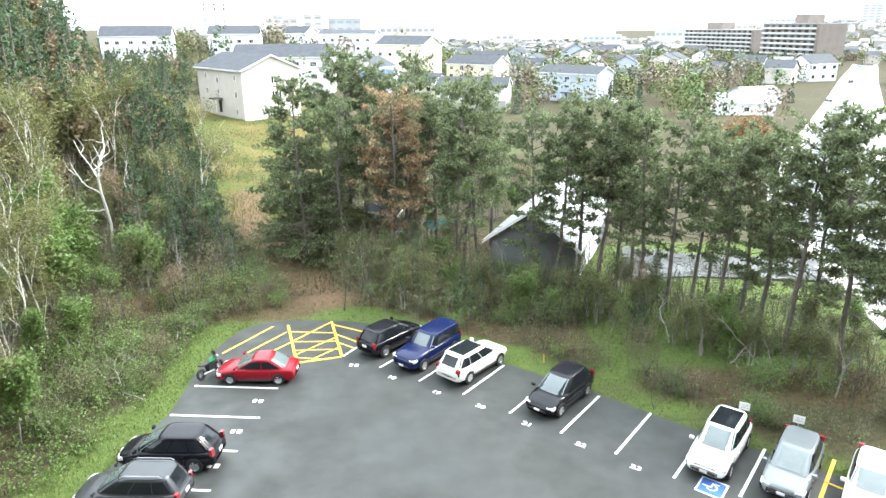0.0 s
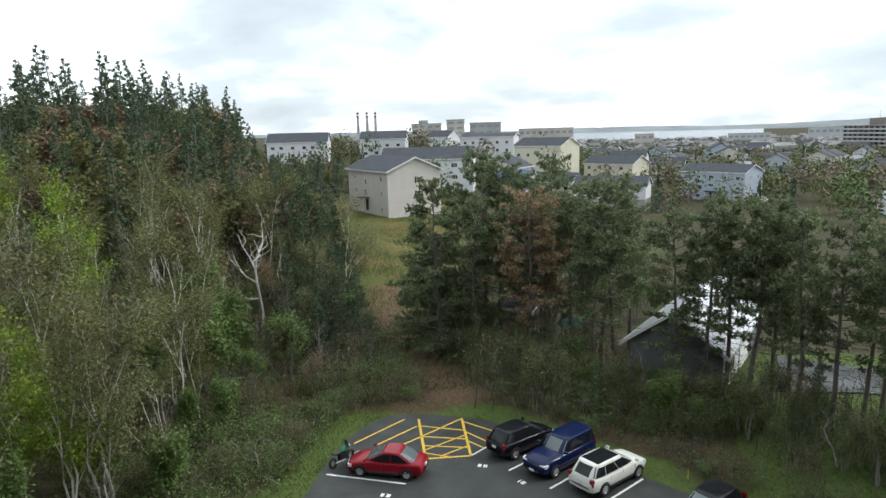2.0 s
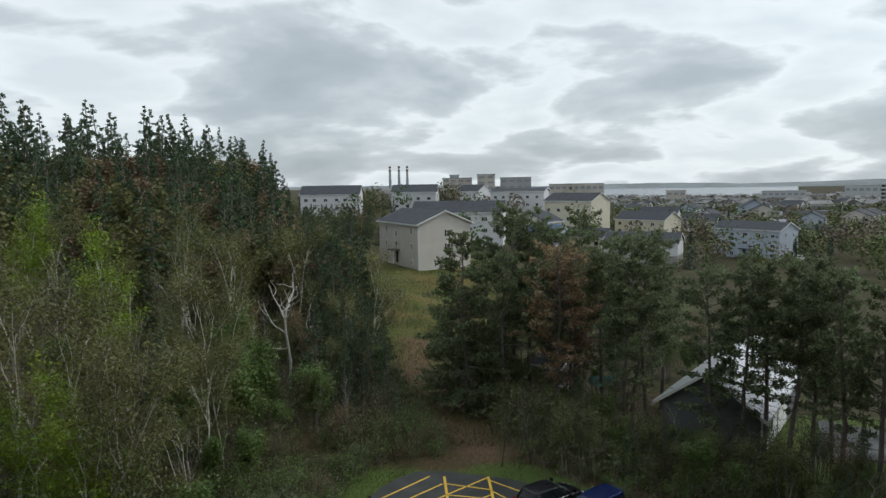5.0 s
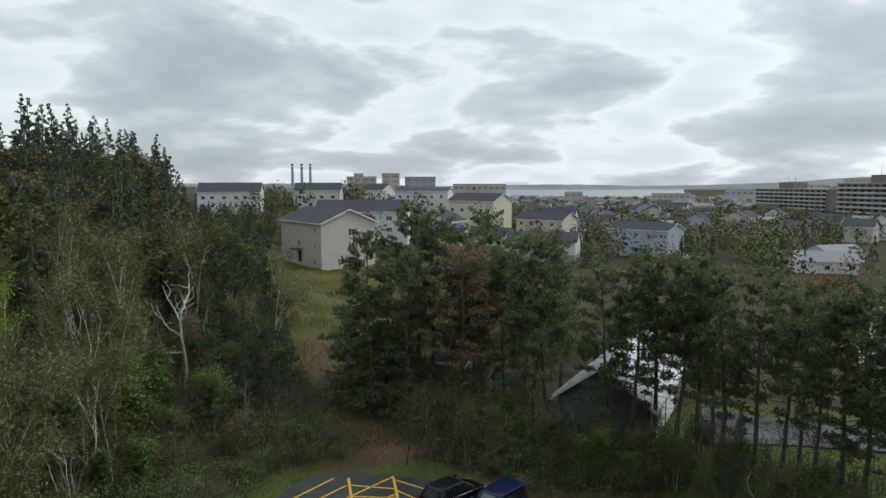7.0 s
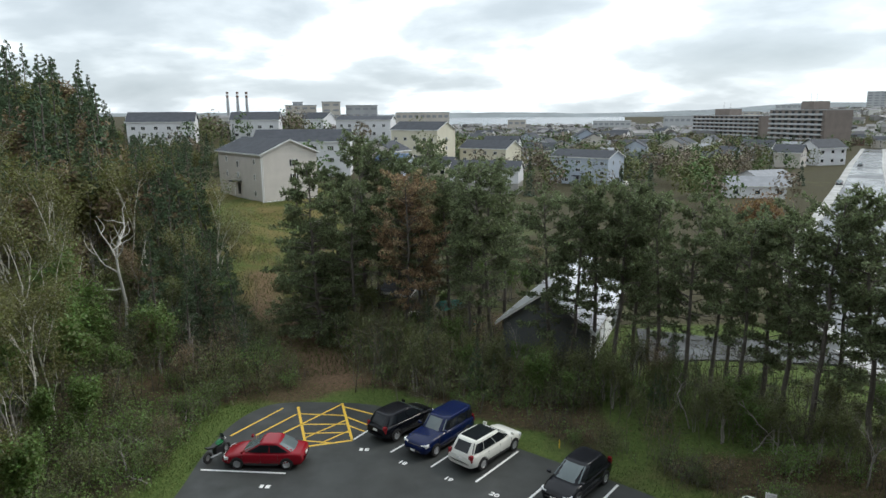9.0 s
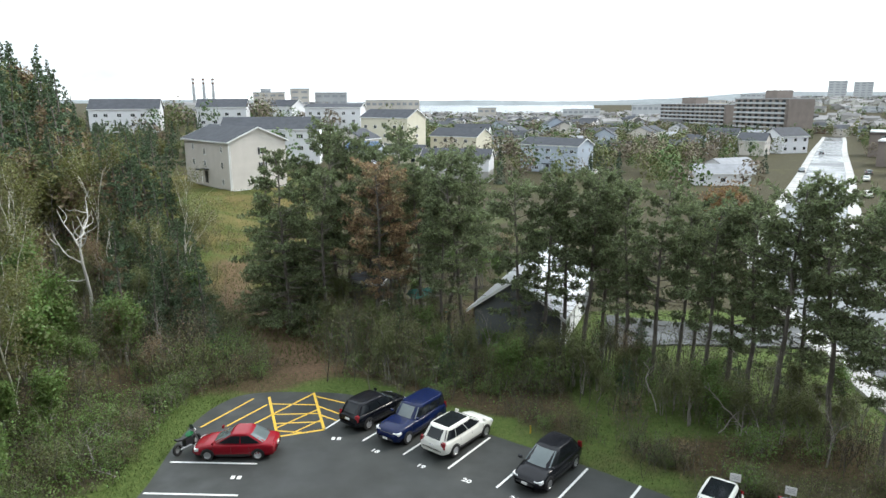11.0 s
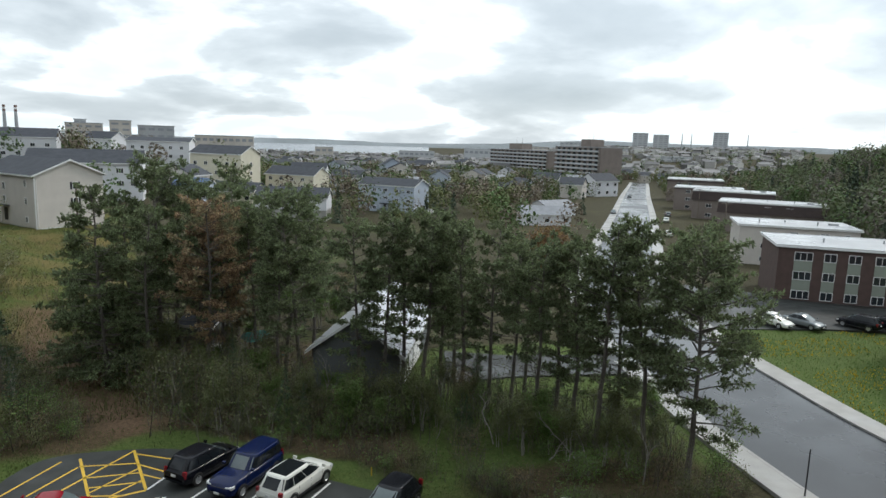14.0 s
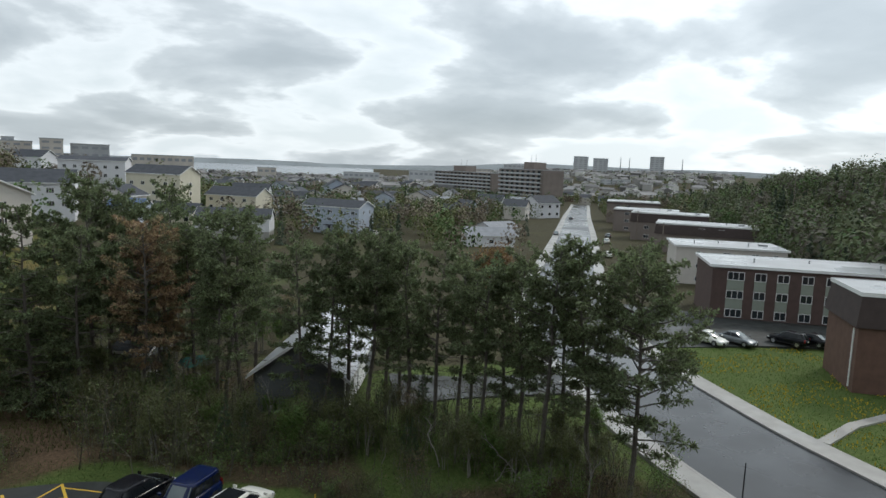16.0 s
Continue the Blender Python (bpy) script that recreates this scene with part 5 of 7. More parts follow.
# trees between the walk-ups on the hill
for k in range(80):
    x, y = polar(rng.uniform(-26.0, -13.5), rng.uniform(150, 216))
    if math.hypot(x + 36, y - 130) < 24 or math.hypot(x + 33, y - 166) < 18:
        continue
    az, r = math.degrees(math.atan2(x, y)), math.hypot(x, y)
    p, h = (FAR_SPRUCES[k % 4], 12.0) if k % 2 == 0 else (FAR_LEAFY[k % 3], 10.5)
    size = rng.uniform(0.5, 0.85)
    if -25.8 < az < -20.0 or -17.6 < az < -13.2:
        size = min(size, (EYE - rng.uniform(0.024, 0.036) * r - ground_z(x, y)) / h)
    if size > 0.2:
        plant(p, x, y, size, k * 50)

# young trees behind the pines, round the shed
for k in range(150):
    x, y = polar(rng.uniform(-9.5, 12), rng.uniform(54, 84))
    if math.hypot(x + 5, y - 62) < 4.0 or math.hypot(x - 10, y - 55) < 11 or x > 9 and y < 68 or lot_gap(x, y) < 9 or road_gap(x, y)[0] < 14 or not free(x, y, 1.9):
        continue
    p, top = ((BUDS[0], 0.72), (BUDS[1], 0.75), (WHIPS[1], 1.3), (BUDS[2], 0.75), (GREENS[k % 2], 0.65), (WHIPS[0], 1.2), (SPRUCES[0], 0.45))[k % 7]
    plant(p, x, y, top * rng.uniform(0.6, 1.05), k * 71)

# saplings among the pines
made = tries = 0
while made < 156 and tries < 4500:
    tries += 1
    az = rng.uniform(-13, 37)
    r = 45.0 - 0.16 * (az + 13) + rng.uniform(0, 13) * (0.6 if az > 20 else 1)
    x, y = polar(az, r)
    if 2.0 < x < 17 and y > 45.5 or road_gap(x, y)[0] < 8.8 or lot_gap(x, y) < 3.2 or track_gap(x, y) < 3.0 or (x > 9 and lot_gap(x, y) > 5 and rng.uniform() < 0.55) or not free(x, y, 1.15):
        continue
    made += 1
    p, top = ((BUDS[1], 0.7), (BUDS[0], 0.7), (BUDS[2], 0.7), (GREENS[0], 0.6), (BARES[0], 0.7), (SPRUCES[0], 0.45), (WHIPS[0], 1.2), (WHIPS[1], 1.3), (WHIPS[2], 1.1))[rng.choice(9, p=(0.15, 0.05, 0.13, 0.12, 0.08, 0.09, 0.11, 0.21, 0.06))]
    plant(p, x, y, top * rng.uniform(0.5, 1.0) * (0.85 if x > 8 else 0.9), rng.uniform(0, 360))

# shrubs and a young spruce before the dark gable wall
for p, x, y, k in ((SPRUCES[1], 7.4, 46.6, 0.34), (SPRUCES[0], 9.2, 44.6, 0.26), (GREENS[0], 5.6, 46.8, 0.36), (WHIPS[1], 9.9, 45.6, 0.8), (WHIPS[0], 6.4, 44.8, 0.85), (BUSHES[0], 8.4, 46.4, 0.9), (BUSHES[1], 4.4, 47.6, 1.1)):
    plant(p, x, y, k, x * 80)

# undergrowth along the wood's edge and below the pines
made = tries = 0
while made < 270 and tries < 6000:
    tries += 1
    if made % 5 < 2:
        x, y = (rng.uniform(-33, -15) if made % 2 else rng.uniform(-22, -15)), rng.uniform(17, 56)
        pick, s = rng.choice((0, 0, 0, 1, 1, 2, 3)), rng.uniform(0.5, 1.35)
    else:
        x = rng.uniform(-16, 27)
        y = rng.uniform(27, 57)
        pick, s = rng.choice((0, 0, 1, 1, 1, 2, 3)), rng.uniform(0.6, 1.2)
    gap = float(lot_gap(x, y))
    if track_gap(x, y) < 2.6 + 0.5 * s:
        continue
    if gap < 1.7 + 0.7 * noise.noise(Vector((x * 0.3, y * 0.3, 5))) + 0.6 * s or (gap > 12.5 and x > -15):
        continue
    if 2.5 < x < 17 and y > 45.8 or (x > 9 and gap > 4.5 and rng.uniform() < 0.85) or road_gap(x, y)[0] < 8.5 or (x > -15 and y < 24):
        continue
    made += 1
    plant(BUSHES[pick], x, y, s * (0.75 if gap < 5 else 1.0), rng.uniform(0, 360))


def blades(name, label, pts, size, width, material):
    """Tufts of grass as one mesh of thin bent blades."""
    rg = np.random.default_rng(7)
    n = len(pts)
    base = np.stack([pts[:, 0], pts[:, 1], height(pts[:, 0], pts[:, 1]) - 0.02], 1)
    d = rnd_dirs(rg, n) * 0.5 + np.array([0, 0, 1.0])
    s = rnd_dirs(rg, n)
    s[:, 2] = 0
    s /= np.linalg.norm(s, axis=1, keepdims=True)
    ln = size * rg.uniform(0.5, 1.3, (n, 1))
    verts = np.stack([base - s * width, base + s * width, base + d * ln], 1).reshape(-1, 3)
    return tagged(new(name, array_mesh(name, verts, np.arange(3 * n).reshape(-1, 3), M[material])), label, "grass", kind="stuff")


gall = np.concatenate([rng.uniform((-19, 16), (-12, 44.5), (30000, 2)), rng.uniform((-13, 18), (26, 46), (60000, 2)), rng.uniform((9, 30), (31, 58), (34000, 2))])
gg = lot_gap(gall[:, 0], gall[:, 1])
rag = np.array([noise.noise(Vector((p * 0.35, q * 0.35, 1))) for p, q in gall])
gall = gall[(gg > 0.08) & ((gg < 3.0 + 2.2 * rag) | (gall[:, 0] > 9) & (gg > 3.5)) & (road_gap(gall[:, 0], gall[:, 1]) > 7.4)]
blades("grass", "short green grass at the car park's edge", gall, 0.11, 0.02, "grass_blade")
g4 = rng.uniform((40, 20), (72, 60), (30000, 2))
g4 = g4[(road_gap(g4[:, 0], g4[:, 1]) > 7.4)]
blades("lawn_grass", "green lawn beside the brick flats", g4, 0.14, 0.03, "lawn_blade")
g5 = rng.uniform((41, 22), (66, 57), (6500, 2))
keep = np.array([noise.noise(Vector((a * 0.22, b * 0.22, 3))) > -0.1 for a, b in g5])
g5 = g5[keep & (road_gap(g5[:, 0], g5[:, 1]) > 7.8)]
blades("dandelions", "yellow dandelions scattered over the lawn", g5, 0.17, 0.07, "dandelion")
az5, r5 = rng.uniform(-20, -7.5, 26000), rng.uniform(47, 124, 26000)
g6 = np.stack([r5 * np.sin(np.radians(az5)), r5 * np.cos(np.radians(az5))], 1)
blades("dry_grass", "tall straw-coloured grass on the slope", g6, 0.28, 0.03, "dry_grass")


def thicket(name, label, pts, tall, leaf_size, per, stem_mat, leaf_mat, seed):
    """Undergrowth too dense to count: thin upright stems with small leaves along them."""
    rg = np.random.default_rng(seed)
    n = len(pts)
    base = np.stack([pts[:, 0], pts[:, 1], height(pts[:, 0], pts[:, 1]) - 0.05], 1)
    d = rnd_dirs(rg, n) * 0.38 + np.array([0, 0, 1.0])
    ln = tall * rg.uniform(0.35, 1.2, (n, 1))
    s = rnd_dirs(rg, n) * np.array([0.024, 0.024, 0.0])
    stems = np.stack([base - s, base + s, base + d * ln], 1).reshape(-1, 3)
    tagged(new(name, array_mesh(name, stems, np.arange(3 * n).reshape(-1, 3), M[stem_mat])), label + ", its thin stems", "undergrowth", kind="stuff")
    t = rg.uniform(0.15, 1.0, (n * per, 1))
    c = np.repeat(base, per, 0) + np.repeat(d * ln, per, 0) * t + rg.normal(size=(n * per, 3)) * 0.16
    tagged(new(name + "_leaves", leaf_mesh(name, c, leaf_size, rg, M[leaf_mat])), label + ", its young leaves", "undergrowth", kind="stuff")


def band(n, box, lo, hi):
    p = rng.uniform((box[0], box[1]), (box[2], box[3]), (n, 2))
    gp = lot_gap(p[:, 0], p[:, 1])
    rg = np.array([noise.noise(Vector((a * 0.4, b * 0.4, 9))) for a, b in p])
    house = (p[:, 0] > 2.0) & (p[:, 0] < 18) & (p[:, 1] > 45.2)
    open_lawn = (p[:, 0] > 9) & (gp > 3.8 + 1.5 * rg)
    return p[~open_lawn & (track_gap(p[:, 0], p[:, 1]) > 2.4) & (gp > lo + 1.2 * rg) & (gp < hi) & ~house & (road_gap(p[:, 0], p[:, 1]) > 8.2)]


thicket("undergrowth", "brown and olive brush under the pines", band(3600, (-17, 22, 24, 56), 2.4, 15), 1.5, 0.12, 5, "twig", "olive_leaf", 21)
thicket("undergrowth", "fresh green brush along the car park", band(5200, (-30, 17, 30, 56), 2.6, 17), 0.9, 0.14, 7, "bark", "green_leaf", 22)
thicket("undergrowth", "red-brown budding brush along the car park", band(1300, (-16, 24, 28, 52), 1.8, 9), 1.8, 0.10, 5, "twig", "bud_leaf", 23)
thicket("weeds", "lush green weeds on the bank beside the car park", band(4200, (-27, 13, -15, 42), 1.6, 11), 0.75, 0.15, 6, "twig", "green_leaf", 26)
az7, r7 = rng.uniform(-19.5, -8.0, 2600), rng.uniform(46, 112, 2600)
p7 = np.stack([r7 * np.sin(np.radians(az7)), r7 * np.cos(np.radians(az7))], 1)
keep = np.array([noise.noise(Vector((a * 0.13, c * 0.13, 4))) > -0.02 for a, c in p7])
off = track_gap(p7[:, 0], p7[:, 1]) > 1.5
thicket("brush", "low brown and olive brush in the clearing", p7[keep & off], 0.8, 0.17, 7, "grey_bark", "olive_leaf", 24)
thicket("brush", "low red-brown brush in the clearing", p7[~keep & off], 0.9, 0.14, 6, "bark", "bud_leaf", 25)


def fallen_branch(label, x, y, turn, length, rise, seed):
    """A dead limb on the ground or leaning, forked, with broken side twigs."""
    rg = np.random.default_rng(seed)
    ob = thing("dead_branch", label, "branch", pose(x, y, ground_z(x, y) + 0.05, 0, 0, turn), "dead branches on the ground")
    stem = wander(rg, (0, 0, 0.03), (length, 0, rise), 8, 0.035)
    stem[:, 2] = np.maximum(stem[:, 2], 0.05)
    part("limb", Geo().tube(stem, np.linspace(0.05, 0.014, 8), 7), M["grey_bark"], ob, smooth=True)
    for k in (2, 3, 4, 5, 6):
        d = np.array([0.7, rg.choice((-1, 1)) * rg.uniform(0.4, 1.0), rg.uniform(0.05, 0.6)]) * length * rg.uniform(0.18, 0.34)
        twig = wander(rg, stem[k], stem[k] + d, 5, 0.05)
        twig[:, 2] = np.maximum(twig[:, 2], 0.03)
        part("side_branch", Geo().tube(twig, np.linspace(0.022, 0.008, 5), 5), M["grey_bark"], ob)


for k, (x, y, turn, ln, up) in enumerate(((-16.9, 35.4, 146, 2.9, 0.35), (-15.5, 31.7, 152, 1.8, 0.2), (-17.2, 33.0, 120, 3.0, 0.6), (-17.0, 28.6, 165, 2.6, 0.3), (-16.2, 38.9, 110, 2.6, 0.5))):
    fallen_branch("grey dead branch lying on the weedy bank", x, y, turn, ln, up, 300 + k)
for k, (x, y, turn, ln, up) in enumerate(((19.0, 34.2, 150, 2.6, 3.0), (19.6, 33.9, 120, 2.2, 2.8), (17.4, 34.6, 30, 2.8, 1.6), (14.8, 37.4, 80, 2.4, 2.6))):
    fallen_branch("broken grey dead branch leaning under the pines", x, y, turn, ln, up, 320 + k)


# ---- vehicles ----
WHEELS = {}


def wheel_meshes(r, w):
    key = (round(r, 2), round(w, 2))
    if key not in WHEELS:
        n = 20
        prof = [(r * 0.62, -w / 2), (r * 0.92, -w / 2), (r, -w * 0.32), (r, w * 0.32), (r * 0.92, w / 2), (r * 0.62, w / 2)]
        rings = [[(p * math.cos(2 * math.pi * k / n), y, p * math.sin(2 * math.pi * k / n)) for p, y in prof] for k in range(n)]
        g = Geo().loft(rings + [rings[0]], closed=True, caps=False)
        rim = Geo()
        disc = [[(q * math.cos(2 * math.pi * k / n), y, q * math.sin(2 * math.pi * k / n)) for k in range(n)] for q, y in ((r * 0.66, w * 0.42), (r * 0.60, w * 0.49), (r * 0.56, w * 0.40))]
        rim.loft(disc, caps=False)
        for s in range(5):
            a = 2 * math.pi * s / 5
            m = Matrix.Rotation(-a, 4, "Y")
            rim.box((0.0, w * 0.36, -r * 0.09), (r * 0.6, w * 0.46, r * 0.09), m)
        rim.add([(r * 0.58 * math.cos(2 * math.pi * k / n), w * 0.30, r * 0.58 * math.sin(2 * math.pi * k / n)) for k in range(n)], [tuple(range(n))])
        WHEELS[key] = (g.mesh("tyre", M["tyre"], True), rim.mesh("rim", M["rim"]))
    return WHEELS[key]


def pane_grid(rows, lift):
    """A thin pane from rows of points (two or more a row), lifted off along its normals."""
    rows = [[Vector(p) for p in r] for r in rows]
    nr, nc = len(rows), len(rows[0])
    up = []
    for i in range(nr):
        line = []
        for j in range(nc):
            du = rows[i][min(j + 1, nc - 1)] - rows[i][max(j - 1, 0)]
            dv = rows[min(i + 1, nr - 1)][j] - rows[max(i - 1, 0)][j]
            line.append(rows[i][j] + du.cross(dv).normalized() * lift)
        up.append(line)
    g = Geo()
    low = [p for r in rows for p in r]
    top = [p for r in up for p in r]
    n = nr * nc
    faces = [(n + i * nc + j, n + i * nc + j + 1, n + (i + 1) * nc + j + 1, n + (i + 1) * nc + j) for i in range(nr - 1) for j in range(nc - 1)]
    rim = [j for j in range(nc)] + [i * nc + nc - 1 for i in range(1, nr)] + [(nr - 1) * nc + j for j in range(nc - 2, -1, -1)] + [i * nc for i in range(nr - 2, 0, -1)]
    faces += [(rim[k], rim[(k + 1) % len(rim)], n + rim[(k + 1) % len(rim)], n + rim[k]) for k in range(len(rim))]
    return g.add(low + top, faces)


def car(name, label, x, y, heading, paint, L=4.5, W=1.78, H=1.45, kind="sedan", z=0.05, rails=False, pano=False, group="parked cars"):
    """A parked car, its nose along the heading. kind: sedan, suv, box (upright old suv) or hatch."""
    ob = thing(name, label, "car", pose(x, y, z, 0, 0, heading), group)
    tall = kind != "sedan"
    wr = 0.36 if tall else 0.32
    belt = {"sedan": 0.92, "suv": 1.05, "box": 1.10, "hatch": 1.0}[kind]
    hood_f = {"sedan": 0.70, "suv": 0.84, "box": 0.95, "hatch": 0.78}[kind]
    zb = 0.30 if tall else 0.22
    # foot and top of the cabin along the length
    a0, a1, t0, t1 = {"sedan": (-0.41, 0.25, -0.20, 0.02), "suv": (-0.485, 0.27, -0.385, 0.05), "box": (-0.495, 0.17, -0.465, 0.05), "hatch": (-0.48, 0.29, -0.34, 0.05)}[kind]
    # the body: stations from tail to nose (share of the length, width, underside, top), rounded between them
    st = [(-0.500, 0.70, 0.48, belt - 0.36), (-0.492, 0.84, 0.36, belt - 0.16), (-0.465, 0.93, zb + 0.02, belt - 0.04), (-0.40, 0.975, zb, belt), (-0.24, 1.0, zb, belt), (0.0, 1.0, zb, belt - 0.01),
          (0.15, 1.0, zb, belt - 0.015), (0.25, 0.99, zb, belt - 0.045), (0.34, 0.97, zb, (belt + hood_f) / 2 + 0.015), (0.42, 0.93, zb, hood_f + 0.015), (0.465, 0.86, zb + 0.02, hood_f - 0.06), (0.49, 0.76, zb + 0.08, hood_f - 0.19), (0.5, 0.62, zb + 0.16, hood_f - 0.30)]
    rings = []
    for a, b in zip(st[:-1], st[1:]):
        for k in range(3 if b is not st[-1] else 4):
            t = k / 3
            f, wf, lo, hi = (p + (q - p) * (t if n == 0 else t * t * (3 - 2 * t) * 0.5 + t * 0.5) for n, (p, q) in enumerate(zip(a, b)))
            hw = W / 2 * wf
            mid = lo + (hi - lo) * 0.52
            half = [(0.0, lo), (hw * 0.80, lo), (hw * 0.93, lo + 0.05), (hw * 0.985, lo + 0.15), (hw, mid), (hw * 0.985, hi - 0.16), (hw * 0.955, hi - 0.075), (hw * 0.90, hi - 0.025), (hw * 0.78, hi + 0.005), (hw * 0.45, hi + 0.028)]
            rings.append([(f * L, yy, zz) for yy, zz in half] + [(f * L, 0.0, hi + 0.035)] + [(f * L, -yy, zz) for yy, zz in reversed(half[1:])])
    part("body", Geo().loft(rings), M["car_" + paint], ob, smooth=True)
    # the cabin: rounded in plan, tapering to a domed roof
    hw0, hw1 = W / 2 * 0.925, W / 2 * (0.74 if kind != "box" else 0.81)
    zf, zt = belt - 0.04, H
    A0, A1, T0, T1 = a0 * L, a1 * L, t0 * L, t1 * L
    plan = 5.5

    def ring_at(q):
        """Tail x, nose x, half width and height of the cabin at the share q of its height."""
        e = q ** 1.12
        return A0 + (T0 - A0) * e, A1 + (T1 - A1) * e, hw0 + (hw1 - hw0) * e, zf + (zt - zf) * 0.95 * q

    def side_y(x, q):
        xa, xb, hw, _ = ring_at(q)
        u = min(1.0, abs((x - (xa + xb) / 2) / ((xb - xa) / 2)))
        return hw * (1 - u ** plan) ** (1 / plan)

    def end_x(y, q, sign_):
        xa, xb, hw, _ = ring_at(q)
        u = min(1.0, abs(y / hw))
        return (xa + xb) / 2 + sign_ * (xb - xa) / 2 * (1 - u ** plan) ** (1 / plan)

    rings = []
    for q, shrink, up in ((0, 1, 0), (0.25, 1, 0), (0.5, 1, 0), (0.75, 1, 0), (0.92, 1, 0), (1.0, 0.985, 0), (1.0, 0.94, 0.024), (1.0, 0.84, 0.040), (1.0, 0.55, 0.05)):
        xa, xb, hw, zz = ring_at(q)
        ring = []
        for k in range(36):
            a = 2 * math.pi * k / 36
            c, d = math.cos(a), math.sin(a)
            rad = (abs(c) ** plan + abs(d) ** plan) ** (-1 / plan)
            ring.append(((xa + xb) / 2 + shrink * (xb - xa) / 2 * c * rad, shrink * hw * d * rad, zz + up * (zt - zf)))
        rings.append(ring)
    part("cabin", Geo().loft(rings), M["car_" + paint], ob, smooth=True)
    rows_f, rows_r = [], []
    for q in (0.10, 0.4, 0.7, 0.92):
        hw = ring_at(q)[2] * 0.88
        rows_f.append([(end_x(k * hw, q, 1), k * hw, ring_at(q)[3]) for k in (-1, -0.6, 0, 0.6, 1)])
    for q in (0.16, 0.4, 0.7, 0.90):
        hw = ring_at(q)[2] * 0.86
        rows_r.append([(end_x(k * hw, q, -1), k * hw, ring_at(q)[3]) for k in (1, 0.6, 0, -0.6, -1)])
    # windscreen glass has the reflected sky in its colour; side_glass is plain dark
    part("windscreen", pane_grid(rows_f, 0.012), M["car_glass_sky"], ob, "sloping windscreen")
    part("rear_window", pane_grid(rows_r, 0.012), M["car_glass_sky" if kind == "sedan" else "side_glass"], ob)
    for s in (1, -1):
        cuts = ((0.05, 0.46), (0.49, 0.97)) if kind == "sedan" else ((0.02, 0.25), (0.27, 0.59), (0.61, 0.98))
        for u0, u1 in cuts:
            rows_s = []
            for q in (0.13, 0.35, 0.6, 0.84):
                xa, xb, hw, zz = ring_at(q)
                lo, hi = xa + 0.17, xb - 0.17
                xs = [lo + (hi - lo) * (u0 + (u1 - u0) * k / 3) for k in range(4)]
                pr = [(px, s * side_y(px, q), zz) for px in xs]
                rows_s.append(pr if s < 0 else pr[::-1])
            part("side_window", pane_grid(rows_s, 0.012), M["side_glass"], ob)
        mir = Geo().loft([[(A1 - 0.18 + dx, s * (hw0 + 0.02 + o), zf + 0.10 + dz) for dx, dz in ((0, 0), (0.10, 0.02), (0.10, 0.13), (0, 0.15))] for o in (0.0, 0.12, 0.2)])
        part("mirror", mir, M["car_" + paint], ob)
        hx = L * 0.475
        part("headlight", Geo().loft([[(hx - 0.30 + dx, s * (W / 2 * f), hood_f - 0.20 + dz) for dx, dz in ((0, 0.02), (0.30 * q, 0.0), (0.28 * q, 0.13), (0, 0.17))] for f, q in ((0.93, 0.75), (0.72, 1.05), (0.52, 1.12))]), M["lamp_clear"], ob, "clear headlight")
        tz = belt - 0.34 if kind != "hatch" else belt - 0.2
        th = 0.2 if kind == "sedan" else 0.36
        part("tail_light", Geo().loft([[(-L * 0.497 + dx, s * (W / 2 * f), tz + dz) for dx, dz in ((0.012 + o, 0), (0.2, 0), (0.2, th), (0.04 + o, th))] for f, o in ((0.90, 0.045), (0.80, 0.008), (0.66, -0.004))]), M["lamp_red"], ob, "red tail light")
        for fx in (0.30, -0.30):
            ty, ri = wheel_meshes(wr, 0.21)
            wm = pose(fx * L, s * (W / 2 - 0.085), wr, 0, 0, 0 if s > 0 else 180)
            wheel = part("wheel", ty, None, ob, "black tyre", m=wm)
            part("rim", ri, None, wheel)
            arch = Geo()
            n = 12
            ring = [[((wr + q) * math.cos(math.pi * k / n) + fx * L, s * (W / 2 + o), wr + (wr + q) * math.sin(math.pi * k / n)) for q, o in ((-0.02, -0.06), (0.05, -0.05), (0.045, 0.004), (0.0, 0.004))] for k in range(n + 1)]
            part("wheel_arch", arch.loft(ring), M["black_plastic"], ob)
        part("sill", Geo().box((-0.2 * L, s * W / 2 * 0.985 - 0.012, zb + 0.02), (0.2 * L, s * W / 2 * 0.985 + 0.012, zb + 0.13)), M["black_plastic"], ob)
        for dx in (0.03, -0.2):
            part("door_handle", Geo().box((dx * L - 0.09, s * W / 2 * 0.97 - 0.01, belt - 0.16), (dx * L + 0.09, s * W / 2 * 0.97 + 0.03, belt - 0.125)), M["car_" + paint], ob)
        for dx in (0.235, 0.015, -0.2):
            part("door_seam", Geo().box((dx * L - 0.006, s * W / 2 * 0.99 - 0.005, zb + 0.12), (dx * L + 0.006, s * W / 2 * 0.99 + 0.008, belt - 0.1)), M["black_plastic"], ob)
        if rails:
            part("roof_rail", Geo().tube([(T0 + 0.15, s * hw1 * 0.9, zt - 0.02), (T0 + 0.3, s * hw1 * 0.9, zt + 0.07), (T1 - 0.3, s * hw1 * 0.9, zt + 0.07), (T1 - 0.12, s * hw1 * 0.9, zt - 0.02)], [0.02] * 4, 5), M["steel"], ob)
    part("grille", Geo().loft([[(L * 0.487 + dx, yy, hood_f - 0.33 + dz) for dx, dz in ((0, 0), (0.02, 0.01), (0.006, 0.2), (-0.02, 0.2))] for yy in (-W * 0.24, 0.0, W * 0.24)]), M["black_plastic"], ob)
